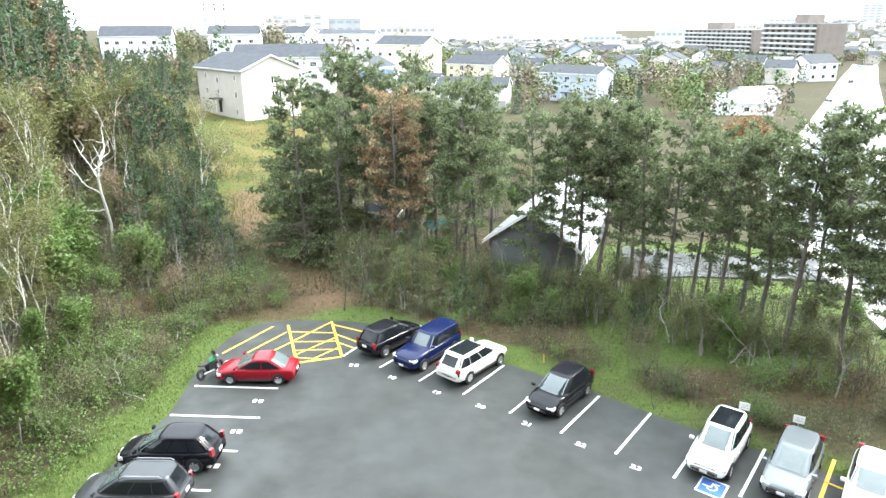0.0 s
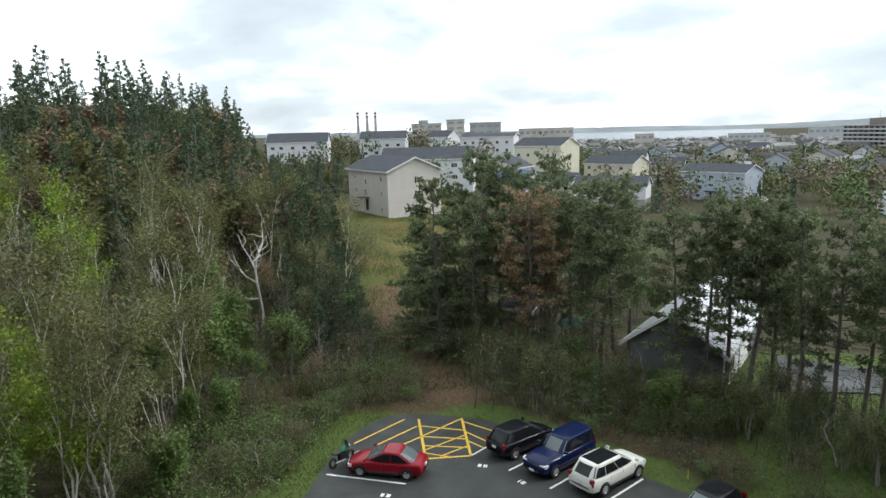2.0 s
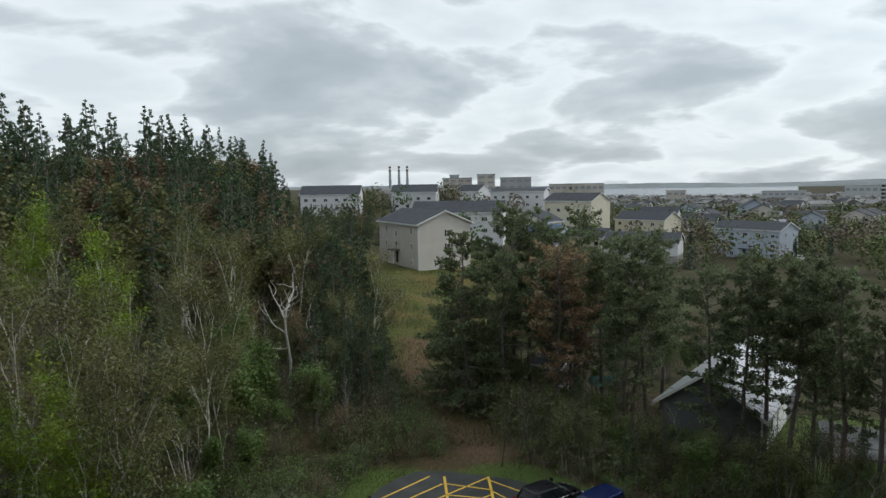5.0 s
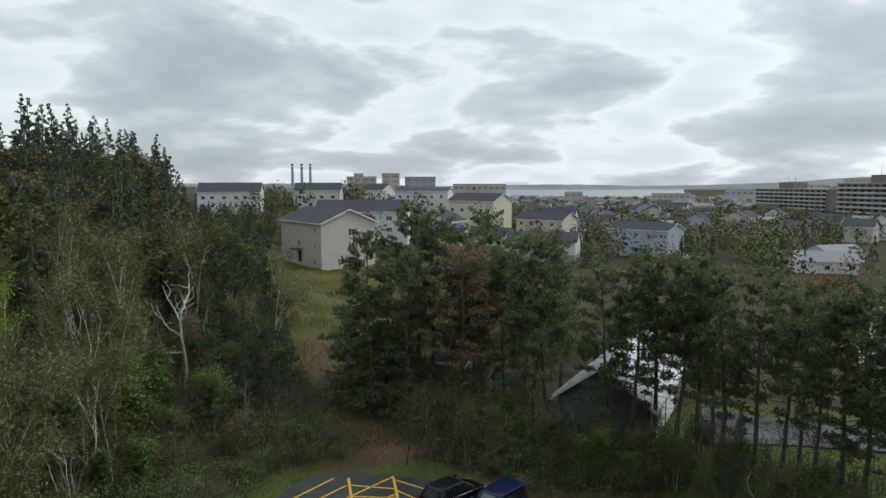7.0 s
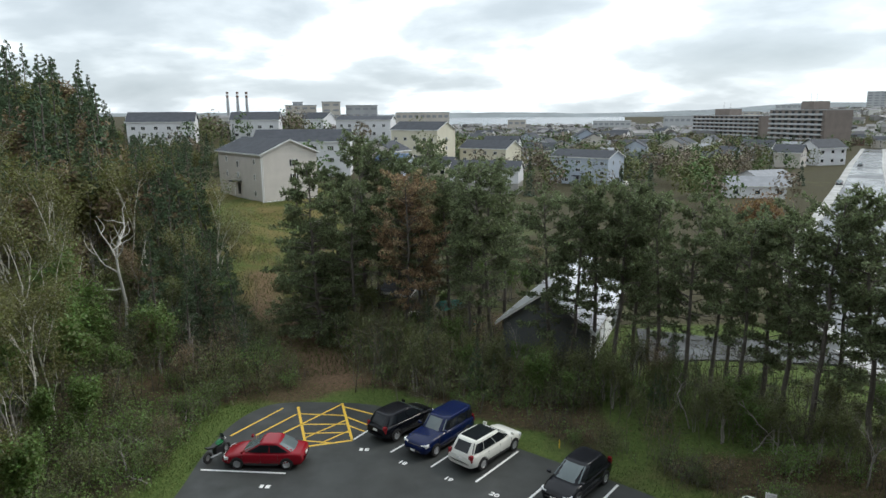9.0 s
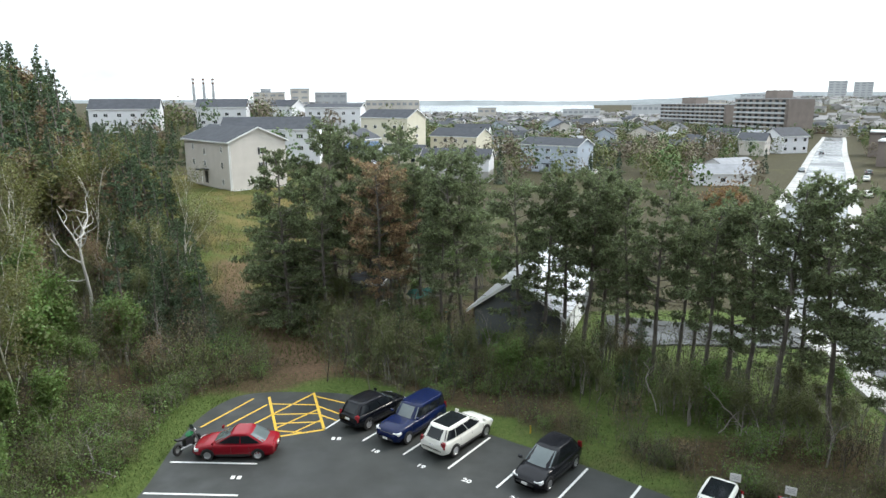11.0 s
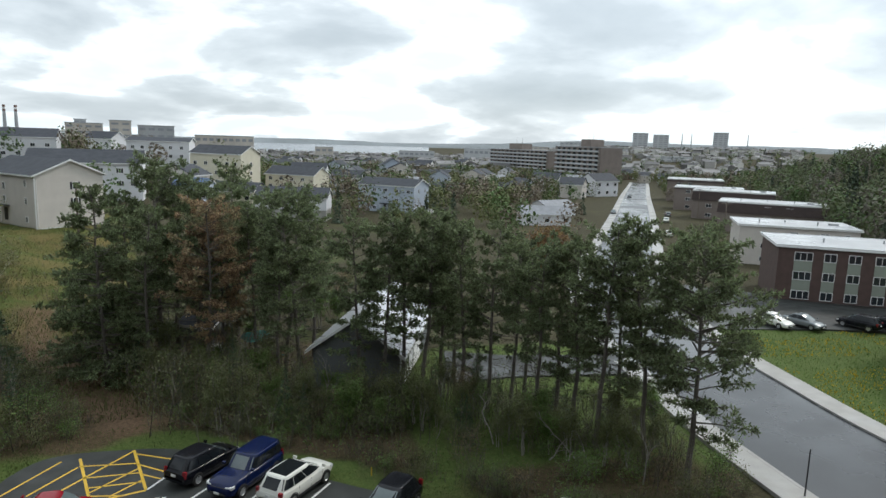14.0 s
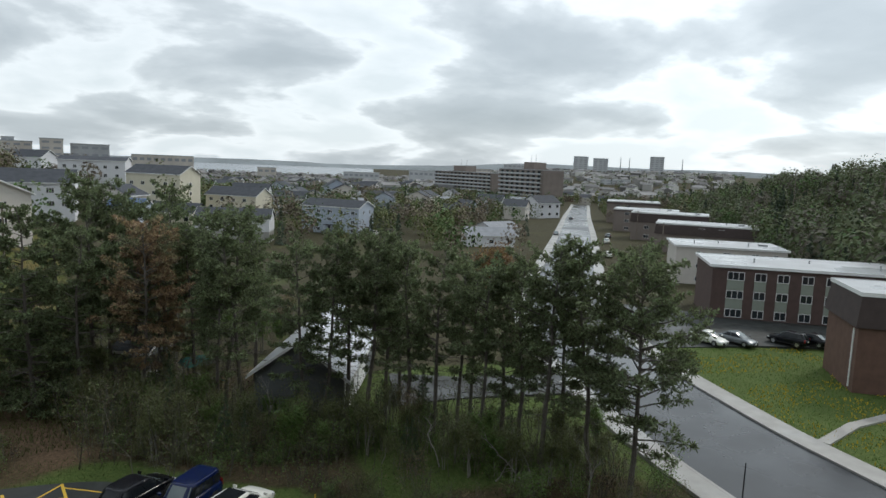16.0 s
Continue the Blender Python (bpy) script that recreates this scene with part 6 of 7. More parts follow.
    part("bumper", Geo().loft([[(L * f + dx, yy * W, zb + 0.12 + dz) for dx, dz in ((0, 0), (0.03, 0.02), (0.03, 0.1), (0, 0.13))] for f, yy in ((0.455, -0.42), (0.494, -0.28), (0.503, 0), (0.494, 0.28), (0.455, 0.42))]), M["black_plastic"], ob)
    part("number_plate", Geo().box((L * 0.506, -0.16, zb + 0.16), (L * 0.506 + 0.025, 0.16, zb + 0.28)), M["white_paint"], ob)
    part("number_plate", Geo().box((-L * 0.506, -0.16, belt - 0.34), (-L * 0.492, 0.16, belt - 0.22)), M["white_paint"], ob)
    if pano:
        part("glass_roof", Geo().box((T0 + 0.25, -hw1 * 0.8, zt - 0.01), (T1 - 0.12, hw1 * 0.8, zt + 0.012)), M["side_glass"], ob, "dark glass roof panel")
    return ob


car("sedan_car", "red saloon car parked nose to the verge", -9.85, 33.95, 178, "red", 4.5, 1.76, 1.44, "sedan")
car("suv_car", "black crossover with silver rims parked by the verge", -11.95, 26.35, 177, "black", 4.55, 1.82, 1.66, "hatch")
car("suv_car", "dark grey suv with silver roof rails", -12.5, 23.5, 177, "grey", 4.6, 1.84, 1.72, "suv", rails=True)
car("suv_car", "black suv seen from its red tail lights", -2.55, 37.75, 48, "black", 4.4, 1.8, 1.62, "suv")
car("suv_car", "dark blue boxy suv facing the car park", -0.25, 36.05, 231, "blue", 4.75, 1.82, 1.75, "box")
car("suv_car", "white crossover with a dark glass roof", 2.35, 34.55, 48, "white", 4.7, 1.88, 1.66, "suv", pano=True)
car("hatchback_car", "black compact suv facing the car park", 6.75, 31.0, 228, "black", 4.45, 1.8, 1.64, "hatch")
car("suv_car", "white suv with a panoramic roof on an accessible bay", 13.15, 26.0, 231, "white", 4.6, 1.84, 1.68, "suv", pano=True)
car("suv_car", "silver grey suv on an accessible bay", 15.75, 24.45, 231, "silver", 4.6, 1.84, 1.62, "hatch")
car("suv_car", "white car beside the yellow hatch", 18.3, 23.0, 231, "white", 4.5, 1.8, 1.5, "hatch")
zs = -0.42
for x, y, hd, col, kd, lb in ((57.0, 60.0, -80, "white", "sedan", "white saloon car by the lawn"), (60.2, 58.9, -75, "silver", "sedan", "silver saloon car by the lawn"),
                              (66.2, 57.2, 110, "black", "suv", "black suv before the brick flats"), (69.0, 56.6, 110, "black", "sedan", "dark car before the brick flats"), (50.5, 77.0, 30, "white", "suv", "white van-like car in the side car park")):
    car("parked_car", lb, x, y, hd, col, 4.5, 1.78, 1.45 if kd == "sedan" else 1.66, kd, z=zs)

# motorcycle by the red car
mc = thing("motorcycle", "black and green motorcycle parked beside a red car", "motorcycle", pose(-12.7, 34.4, 0.05, 0, 0, 62))
for fx in (0.68, -0.68):
    ty, ri = wheel_meshes(0.31, 0.13)
    wheel = part("wheel", ty, None, mc, "black tyre", m=pose(fx, 0, 0.31, -8))
    part("rim", ri, None, wheel)
part("fuel_tank", Geo().loft([[(fx, s * w, zz) for s, w, zz in ((1, a * 0.6, 0.72), (1, a, 0.82), (1, a * 0.5, h), (-1, a * 0.5, h), (-1, a, 0.82), (-1, a * 0.6, 0.72))] for fx, a, h in ((-0.08, 0.08, 0.86), (0.1, 0.15, 0.98), (0.3, 0.15, 1.0), (0.45, 0.07, 0.9))]), M["car_green"], mc, "green fuel tank", smooth=True)
part("seat", Geo().loft([[(fx, s * 0.13, zz + dz) for s, dz in ((1, 0), (1, 0.08), (-1, 0.08), (-1, 0))] for fx, zz in ((-0.75, 0.84), (-0.4, 0.74), (-0.05, 0.76))]), M["black_plastic"], mc)
part("engine", Geo().box((-0.2, -0.16, 0.28), (0.28, 0.16, 0.7)), M["dark_metal"], mc)
part("fork", Geo().tube([(0.68, 0.09, 0.31), (0.42, 0.1, 1.02)], [0.03, 0.03], 6), M["steel"], mc)
part("fork", Geo().tube([(0.68, -0.09, 0.31), (0.42, -0.1, 1.02)], [0.03, 0.03], 6), M["steel"], mc)
part("handlebar", Geo().tube([(0.28, 0.38, 1.06), (0.42, 0.2, 1.06), (0.42, -0.2, 1.06), (0.28, -0.38, 1.06)], [0.018] * 4, 6), M["dark_metal"], mc)
part("windshield", Geo().loft([[(0.5, -0.18, 0.95), (0.58, 0, 0.95), (0.5, 0.18, 0.95)], [(0.38, -0.14, 1.28), (0.44, 0, 1.3), (0.38, 0.14, 1.28)]], closed=False, caps=False), M["car_glass_sky"], mc)
part("headlight", Geo().tube([(0.5, 0, 0.92), (0.62, 0, 0.92)], [0.1, 0.09], 10), M["lamp_clear"], mc)
part("exhaust", Geo().tube([(0.1, -0.2, 0.3), (-0.7, -0.22, 0.38)], [0.04, 0.05], 8), M["steel"], mc)


# ---- posts, signs and garden things ----
def sign(x, y, turn, h=1.75):
    ob = thing("parking_sign", "white parking sign on a thin steel post", "sign", pose(x, y, ground_z(x, y), 0, 0, turn), "signs at the verge")
    part("post", Geo().box((-0.025, -0.02, -0.3), (0.025, 0.02, h)), M["steel"], ob)
    pl = part("plate", Geo().box((-0.24, -0.035, h - 0.38), (0.24, -0.02, h + 0.02)), M["white_paint"], ob)
    for zz, w in ((h - 0.09, 0.17), (h - 0.17, 0.13), (h - 0.25, 0.16)):
        part("text_bar", Geo().box((-w, -0.039, zz - 0.012), (w, -0.034, zz + 0.012)), M["far_grey"], pl)


sign(14.95, 27.7, -28)
sign(16.95, 26.5, -32)
stake = thing("verge_stake", "short pale yellow marker stake in the verge", "stake", pose(6.6, 35.3, ground_z(6.6, 35.3)))
part("post", Geo().loft([[(dx * w, dy * w, z) for dx, dy in ((-1, -1), (1, -1), (1, 1), (-1, 1))] for z, w in ((-0.2, 0.03), (0.48, 0.03), (0.52, 0.015))]), M["yellow_paint"], stake)


def pole(name, label, x, y, h, r, arms=0, material="wood_pole", turn=0):
    ob = thing(name, label, "pole", pose(x, y, ground_z(x, y), 0, 0, turn))
    part("shaft", Geo().tube([(0, 0, -0.5), (0, 0, h)], [r, r * 0.7], 8), M[material], ob)
    for k in range(arms):
        arm = part("crossarm", Geo().box((-1.1, -0.06, h - 0.6 - 0.7 * k), (1.1, 0.06, h - 0.48 - 0.7 * k)), M[material], ob)
        for xx in (-0.95, -0.35, 0.35, 0.95):
            part("insulator", Geo().tube([(xx, 0, h - 0.48 - 0.7 * k), (xx, 0, h - 0.33 - 0.7 * k)], [0.05, 0.03], 6), M["steel"], arm)
    return ob


pole("steel_post", "thin dark post at the street's edge", 29.4, 27.3, 3.0, 0.05, material="dark_metal")
px, py = polar(-12.4, 116)
pole("utility_pole", "weathered wooden pole beside the beige walk-up", px, py, 8.0, 0.16)
for x, y in ((91, 128), (131, 190), (178, 262)):
    pole("utility_pole", "wooden utility pole along the street", x + 9, y - 6, 10.0, 0.15, 1, turn=-32)
for x, y in ((150, 108), (170, 150), (128, 82)):
    pole("utility_pole", "wooden utility pole on the wooded slope", x, y, 15.0, 0.15, 1, turn=40)

play = thing("play_set", "small garden play set with a teal roof", "play set", pose(0.6, 57.6, ground_z(0.6, 57.6), 0, 0, 20))
for sx in (-0.8, 0.75):
    for sy in (-0.6, 0.55):
        part("post", Geo().box((sx, sy, -0.1), (sx + 0.1, sy + 0.1, 2.0)), M["plank"], play)
part("deck", Geo().box((-0.85, -0.65, 0.9), (0.9, 0.7, 1.0)), M["plank"], play)
part("roof", Geo().add([(-1.1, -0.9, 1.95), (1.1, -0.9, 1.95), (1.1, 0.9, 1.95), (-1.1, 0.9, 1.95), (-1.1, 0, 2.6), (1.1, 0, 2.6)], [(0, 1, 5, 4), (2, 3, 4, 5), (0, 4, 3), (1, 2, 5), (3, 2, 1, 0)]), M["teal_plastic"], play, "teal canopy roof")
part("slide", Geo().loft([[(xx, -0.25, zz), (xx, 0.25, zz), (xx, 0.25, zz + 0.12), (xx, 0.2, zz + 0.02), (xx, -0.2, zz + 0.02), (xx, -0.25, zz + 0.12)] for xx, zz in ((0.9, 0.98), (1.6, 0.45), (2.4, 0.05))]), M["teal_plastic"], play)
box = thing("garden_box", "white storage chest behind the shed", "chest", pose(-2.4, 59.9, ground_z(-2.4, 59.9), 0, 0, -25))
part("chest", Geo().box((-0.9, -0.5, 0), (0.9, 0.5, 0.75)), M["trim_white"], box)
part("lid", Geo().box((-0.95, -0.55, 0.75), (0.95, 0.55, 0.84)), M["trim_white"], box)
# path across the lawn to the near flats
pth = [Vector((43.2, 33.4, 0)), Vector((49, 35.5, 0)), Vector((54, 36.2, 0)), Vector((58, 36.5, 0))]
tagged(new("footpath", ribbon(pth, [-0.45, 0.45], 0.16, 0.3).mesh("footpath", M["concrete"])), "narrow concrete footpath across the lawn", "path", kind="structure")


# ---- the town beyond ----
def far_windows(ob, face, xs, zs, w, h):
    """Small framed windows of the far houses, the pane in the same mesh as its frame."""
    key = (w, h)
    if key not in FAR_WINDOWS:
        me = Geo().box((-w / 2, -0.06, 0), (w / 2, 0.02, h)).box((-w / 2 + 0.09, -0.075, 0.09), (w / 2 - 0.09, -0.05, h - 0.09)).mesh("window", M["trim_white"])
        me.materials.append(M["glass"])
        me.polygons.foreach_set("material_index", [0] * 6 + [1] * 6)
        FAR_WINDOWS[key] = me
    for x in xs:
        for z in zs:
            part("window", FAR_WINDOWS[key], None, ob, m=face @ pose(x, -0.025, z))


FAR_WINDOWS = {}


def far_house(kind, wall, roof, L, W, h, rise, label, ridge="x"):
    xs = [1.5 + k * (L - 3) / 2 for k in range(3)]
    zs = (0.9,) if h < 4 else (0.9, 3.6)
    ob = gable_house("house", label, "house", (0, 0), 0, 0, L, W, h, rise, wall, roof, [], ridge=ridge, foot=3, lap=1.5, barge=False)
    walls = faces_of(L, W)
    far_windows(ob, walls["front"][0], xs, zs, 1.3, 1.1)
    far_windows(ob, walls["left"][0], (W / 2,), zs, 1.0, 1.1)
    return ob


HOUSES = [far_house(0, "siding_white", "shingle", 11, 8, 5.4, 2.4, "white two-storey town house with a dark roof"),
          far_house(1, "siding_cream", "shingle", 12, 8, 3.0, 2.0, "cream bungalow with a grey roof"),
          far_house(2, "siding_blue", "shingle", 9, 8, 5.4, 2.6, "pale blue gabled town house", "y"),
          far_house(3, "siding_white", "shingle_mid", 13, 9, 3.0, 1.8, "white bungalow with a pale grey roof"),
          far_house(4, "siding_beige", "shingle", 10, 9, 5.2, 2.4, "beige two-storey town house", "y"),
          far_house(5, "brick_orange", "shingle", 10, 8, 5.2, 2.4, "red-brown gabled house among trees")]


def set_house(k, x, y, turn, size=1.0):
    p = HOUSES[k]
    m = pose(x, y, ground_z(x, y), 0, 0, turn) @ Matrix.Diagonal((size, size, size, 1))
    if p.name not in PLACED:
        PLACED[p.name] = True
        p.matrix_basis = m
        return p
    keep = p.scale.copy()
    p.scale = (1, 1, 1)
    ob = copy_thing(p, m)
    p.scale = keep
    return ob


for k, x, y, turn, s in ((2, 84, 432, -5, 1.7), (1, 75, 276, -25, 1.15), (4, 112, 350, -30, 1.3), (3, 70, 163, -12, 1.0), (3, 88, 186, 20, 0.95), (0, 146, 330, -40, 1.25), (3, 182, 362, -30, 1.6), (5, 101, 266, -50, 0.9),
                         (0, 36, 300, -20, 1.2), (4, 52, 330, -10, 1.2), (1, 112, 440, -5, 1.4), (1, 128, 452, -5, 1.3), (0, 20, 330, -18, 1.5), (1, -2, 290, -15, 1.3), (4, -22, 185, -25, 1.0), (1, -10, 196, -30, 1.1), (2, 24, 262, -18, 1.0)):
    set_house(k, x, y, turn, s)
trng = np.random.default_rng(5)
made = tries = 0
while made < 105 and tries < 4000:
    tries += 1
    az, r = trng.uniform(-9, 36), 300 + 640 * trng.uniform() ** 0.9
    x, y = polar(az, r)
    if road_gap(x, y)[0] < 16 or (24 < az < 32 and 420 < r < 640) or not free(x, y, 13):
        continue
    spots.setdefault((int(x // 4), int(y // 4)), []).append((x, y))
    made += 1
    set_house(int(trng.choice(6, p=(0.27, 0.2, 0.17, 0.17, 0.14, 0.05))), x, y, trng.choice((-32, 58, -12, 20)) + trng.normal() * 6, trng.uniform(0.9, 1.5))
# blue tarpaulin on a roof between the walk-ups
tp = gable_house("house", "low house with a blue tarpaulin on its roof", "house", (-17.5, 172), 3.0, -20, 8, 8, 3.2, 2.0, "siding_blue", "blue_tarp", [("front", (2, 5, 8), (0.9,), 1.2, 1.1, 2)], foot=3)
gable_house("house", "low house with a dark grey roof behind the pines", "house", (2, 176), 0.6, -15, 18, 9, 3.2, 2.2, "siding_white", "shingle", [("front", (2, 6, 10, 14), (0.9,), 1.4, 1.1, 2)], foot=4)


def tower(name, label, corner, z, heading, L, W, h, floors, pent):
    """A brick slab with a blank end wall and a face of balconies."""
    ob = thing(name, label, "apartment building", pose(corner[0], corner[1], z, 0, 0, heading))
    part("wall", Geo().box((0, 0, -12), (L, W, h)), M["tower_brick"], ob)
    part("end_wall", Geo().box((0.3, -0.25, -12), (L - 0.1, -0.01, h + 0.6)), M["tower_brick"], ob, "blank brown brick end wall")
    part("roof", Geo().box((-0.4, -0.4, h), (L + 0.4, W + 0.4, h + 0.5)), M["far_grey"], ob)
    part("penthouse", Geo().box((L * 0.2, W * pent, h + 0.5), (L * 0.8, W * (pent + 0.22), h + 6)), M["tower_brick"], ob, "roof plant room")
    for k in range(2):
        part("aerial", Geo().tube([(L * 0.4, W * (pent + 0.05 + 0.1 * k), h + 6), (L * 0.4, W * (pent + 0.05 + 0.1 * k), h + 12)], [0.15, 0.06], 5), M["dark_metal"], ob)
    fh = h / floors
    for f in range(floors):
        part("balcony", Geo().box((-1.5, 1, f * fh - 0.1), (-0.02, W - 1, f * fh + 0.12)).box((-1.55, 1, f * fh + 0.1), (-1.42, W - 1, f * fh + 1.15)), M["far_pale"], ob, "pale balcony rail")
        for j in range(int(W / 6)):
            part("window", Geo().box((-0.06, 2.5 + j * 6, f * fh + 0.5), (-0.005, 5.6 + j * 6, f * fh + fh - 0.5)), M["glass"], ob)
    return ob


tower("tower_block", "long eight-storey brown brick apartment block", (249, 443), -8.2, 15, 22, 50, 26.0, 8, 0.3)
tower("tower_block", "eight-storey brown brick block behind another", (262, 560), -10.0, 18, 22, 84, 23.0, 7, 0.5)


def far_block(az0, az1, r, slope, material, label, floors, depth=25.0):
    """A large building on the skyline, its top at the given slope above the eye."""
    (x0, y0), (x1, y1) = polar(az0, r), polar(az1, r)
    top = EYE + slope * r
    z = ground_z((x0 + x1) / 2, (y0 + y1) / 2)
    w = math.hypot(x1 - x0, y1 - y0)
    turn = math.degrees(math.atan2(y1 - y0, x1 - x0))
    ob = thing("office_block", label, "building", pose(x0, y0, z, 0, 0, turn), "blocks on the skyline")
    h = top - z
    part("wall", Geo().box((0, 0, -5), (w, depth, h)), M[material], ob)
    part("roof", Geo().box((-0.5, -0.5, h), (w + 0.5, depth + 0.5, h + 1.0)), M["far_grey"], ob)
    for f in range(floors):
        zz = h * (f + 0.35) / floors
        for j in range(max(2, int(w / 9))):
            n = max(2, int(w / 9))
            part("window", Geo().box((w * (j + 0.18) / n, -0.4, zz), (w * (j + 0.82) / n, -0.02, zz + 0.35 * h / floors)), M["far_window"], ob)


for a, b, r, s, m, n in ((-12.9, -10.4, 900, 0.0085, "far_tan", 4), (-12.3, -11.5, 910, 0.0131, "far_grey", 5), (-9.95, -8.45, 860, 0.0132, "far_tan", 5), (-8.0, -5.4, 880, 0.0080, "far_grey", 4),
                      (-3.9, 0.6, 1050, -0.0025, "far_tan", 3), (31.8, 33.0, 1700, 0.0196, "far_pale", 8), (33.4, 34.6, 1700, 0.0178, "far_pale", 8), (37.9, 39.0, 1600, 0.0226, "far_pale", 9),
                      (12.5, 15.5, 1250, -0.016, "far_pale", 2), (5.5, 7.0, 1300, -0.014, "far_tan", 2), (18.0, 20.5, 1350, -0.010, "far_pale", 2), (29.5, 31.5, 1250, -0.004, "far_pale", 3),
                      (33.0, 36.5, 1150, -0.012, "far_pale", 2), (23, 25, 1500, -0.004, "far_tan", 3), (36.4, 38.0, 1350, 0.000, "far_tan", 3), (26.0, 28.2, 1600, 0.004, "far_pale", 3), (39.3, 41.0, 1450, 0.004, "far_pale", 3)):
    # haze over these blocks is part of their wall colours
    far_block(a, b, r, s, m, "grey concrete block on the town's skyline, paled for haze" if m != "far_tan" else "tan block on the town's skyline, paled for haze", n)
for az in (-17.36, -16.6, -15.9):
    x, y = polar(az, 1400)
    z = ground_z(x, y)
    ob = thing("chimney_stack", "tall slim power station chimney with banded top", "chimney", pose(x, y, z), "power station chimneys")
    top = EYE + 0.0278 * 1400 - z
    part("shaft", Geo().tube([(0, 0, -5), (0, 0, top * 0.82)], [3.4, 2.4], 12), M["far_grey"], ob)
    for k in range(3):
        part("band", Geo().tube([(0, 0, top * (0.82 + 0.06 * k)), (0, 0, top * (0.88 + 0.06 * k))], [2.45, 2.35], 12), M["brick_orange" if k % 2 == 0 else "trim_white"], ob)
for az, h in ((35.6, 60), (36.3, 58), (40.4, 62)):
    x, y = polar(az, 1750)
    z = ground_z(x, y)
    ob = thing("radio_mast", "thin radio mast on the skyline", "mast", pose(x, y, z))
    part("mast", Geo().tube([(0, 0, -3), (0, 0, EYE + 0.021 * 1750 - z)], [2.0, 0.6], 5), M["far_grey"], ob)

# the harbour and the low hills across it
def sector(r0, r1, a0, a1, z, n=40):
    g = Geo()
    g.loft([[(*polar(a0 + (a1 - a0) * k / n, r0), z), (*polar(a0 + (a1 - a0) * k / n, r1), z)] for k in range(n + 1)], closed=False, caps=False)
    return g


tagged(new("water", sector(1900, 4400, -4, 15, -23.0).mesh("water", M["water"])), "pale grey harbour water under the clouds", "water", kind="structure")
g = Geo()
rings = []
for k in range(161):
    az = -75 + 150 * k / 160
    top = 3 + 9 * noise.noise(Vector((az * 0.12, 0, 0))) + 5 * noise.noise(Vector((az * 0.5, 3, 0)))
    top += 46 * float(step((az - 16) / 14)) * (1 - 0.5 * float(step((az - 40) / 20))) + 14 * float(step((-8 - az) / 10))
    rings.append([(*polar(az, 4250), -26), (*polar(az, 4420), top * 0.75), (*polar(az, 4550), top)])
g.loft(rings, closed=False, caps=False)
# wooded hills, their material paled and blued in place of haze
tagged(new("backdrop", g.mesh("backdrop", M["far_hill_haze"], True)), "low wooded hills across the harbour, haze in their colour", "hill", kind="structure")


def far_trees(name, label, pts, heights, widths, leaves, material, cone=False, seed=3):
    """Trees too far off to count, as one mesh of leaf clumps."""
    rg = np.random.default_rng(seed)
    n = len(pts)
    c = np.repeat(np.stack([pts[:, 0], pts[:, 1], height(pts[:, 0], pts[:, 1])], 1), leaves, 0)
    hh, ww = np.repeat(heights, leaves), np.repeat(widths, leaves)
    d = rnd_dirs(rg, n * leaves) * rg.uniform(0.35, 1.0, (n * leaves, 1)) ** 0.5
    if cone:
        t = rg.uniform(0, 1, n * leaves) ** 1.4
        rad = (1 - t) * ww * 0.5
        p = np.stack([d[:, 0] * rad, d[:, 1] * rad, t * hh], 1)
    else:
        lump = np.repeat(rnd_dirs(rg, n), leaves, 0)
        d = d * (1 + 0.45 * np.sum(d * lump, 1, keepdims=True))
        p = np.stack([d[:, 0] * ww * 0.5, d[:, 1] * ww * 0.5, hh * 0.56 + d[:, 2] * hh * 0.44], 1)
    size = 0.72 * np.repeat(heights, leaves) / leaves ** 0.5
    q = c + p
    nr = d / np.linalg.norm(d, axis=1, keepdims=True) * 0.8 + rnd_dirs(rg, len(q)) * 0.6 + np.array([0, 0, 0.25])
    nr /= np.linalg.norm(nr, axis=1, keepdims=True)
    u = np.cross(nr, rnd_dirs(rg, len(q)))
    u /= np.linalg.norm(u, axis=1, keepdims=True)
    w = np.cross(nr, u)
    s = (size * rg.uniform(0.5, 1.2, len(q)))[:, None]
    verts = np.stack([q - u * s, q + w * s * 0.6, q + u * s, q - w * s * 0.6], 1).reshape(-1, 3)
    tagged(new(name, array_mesh(name, verts, np.arange(len(verts)).reshape(-1, 4), M[material])), label, "trees", kind="stuff")


def scatter(n, test, sample):
    out = []
    while len(out) < n:
        x, y = sample()
        if test(x, y):
            out.append((x, y))
    return np.array(out)


def east_ok(x, y):
    u = (x - 98) * 0.83 - (y - 65) * 0.55
    r, az = math.hypot(x, y), math.degrees(math.atan2(x, y))
    return u > -4 and r > 108 or (az > 34.0 and r > 200 and road_gap(x, y)[0] > 48)


def east_spot():
    return polar(trng.uniform(35, 66), 100 + 380 * trng.uniform() ** 1.3)


def town_spot():
    return polar(trng.uniform(-24, 42), 150 + 620 * trng.uniform() ** 0.85)


bpy.context.view_layer.update()
BUILT = []
for ob in bpy.data.objects:
    if ob.type == "MESH" and ob.parent and ob.name.split(".")[0] == "wall":
        q = ob.matrix_world @ Vector([sum(c[k] for c in ob.bound_box) / 8 for k in range(3)])
        BUILT.append((q.x, q.y, 0.5 * max(ob.dimensions.x, ob.dimensions.y), ob.matrix_world.inverted(), Vector(ob.bound_box[0]), Vector(ob.bound_box[6])))


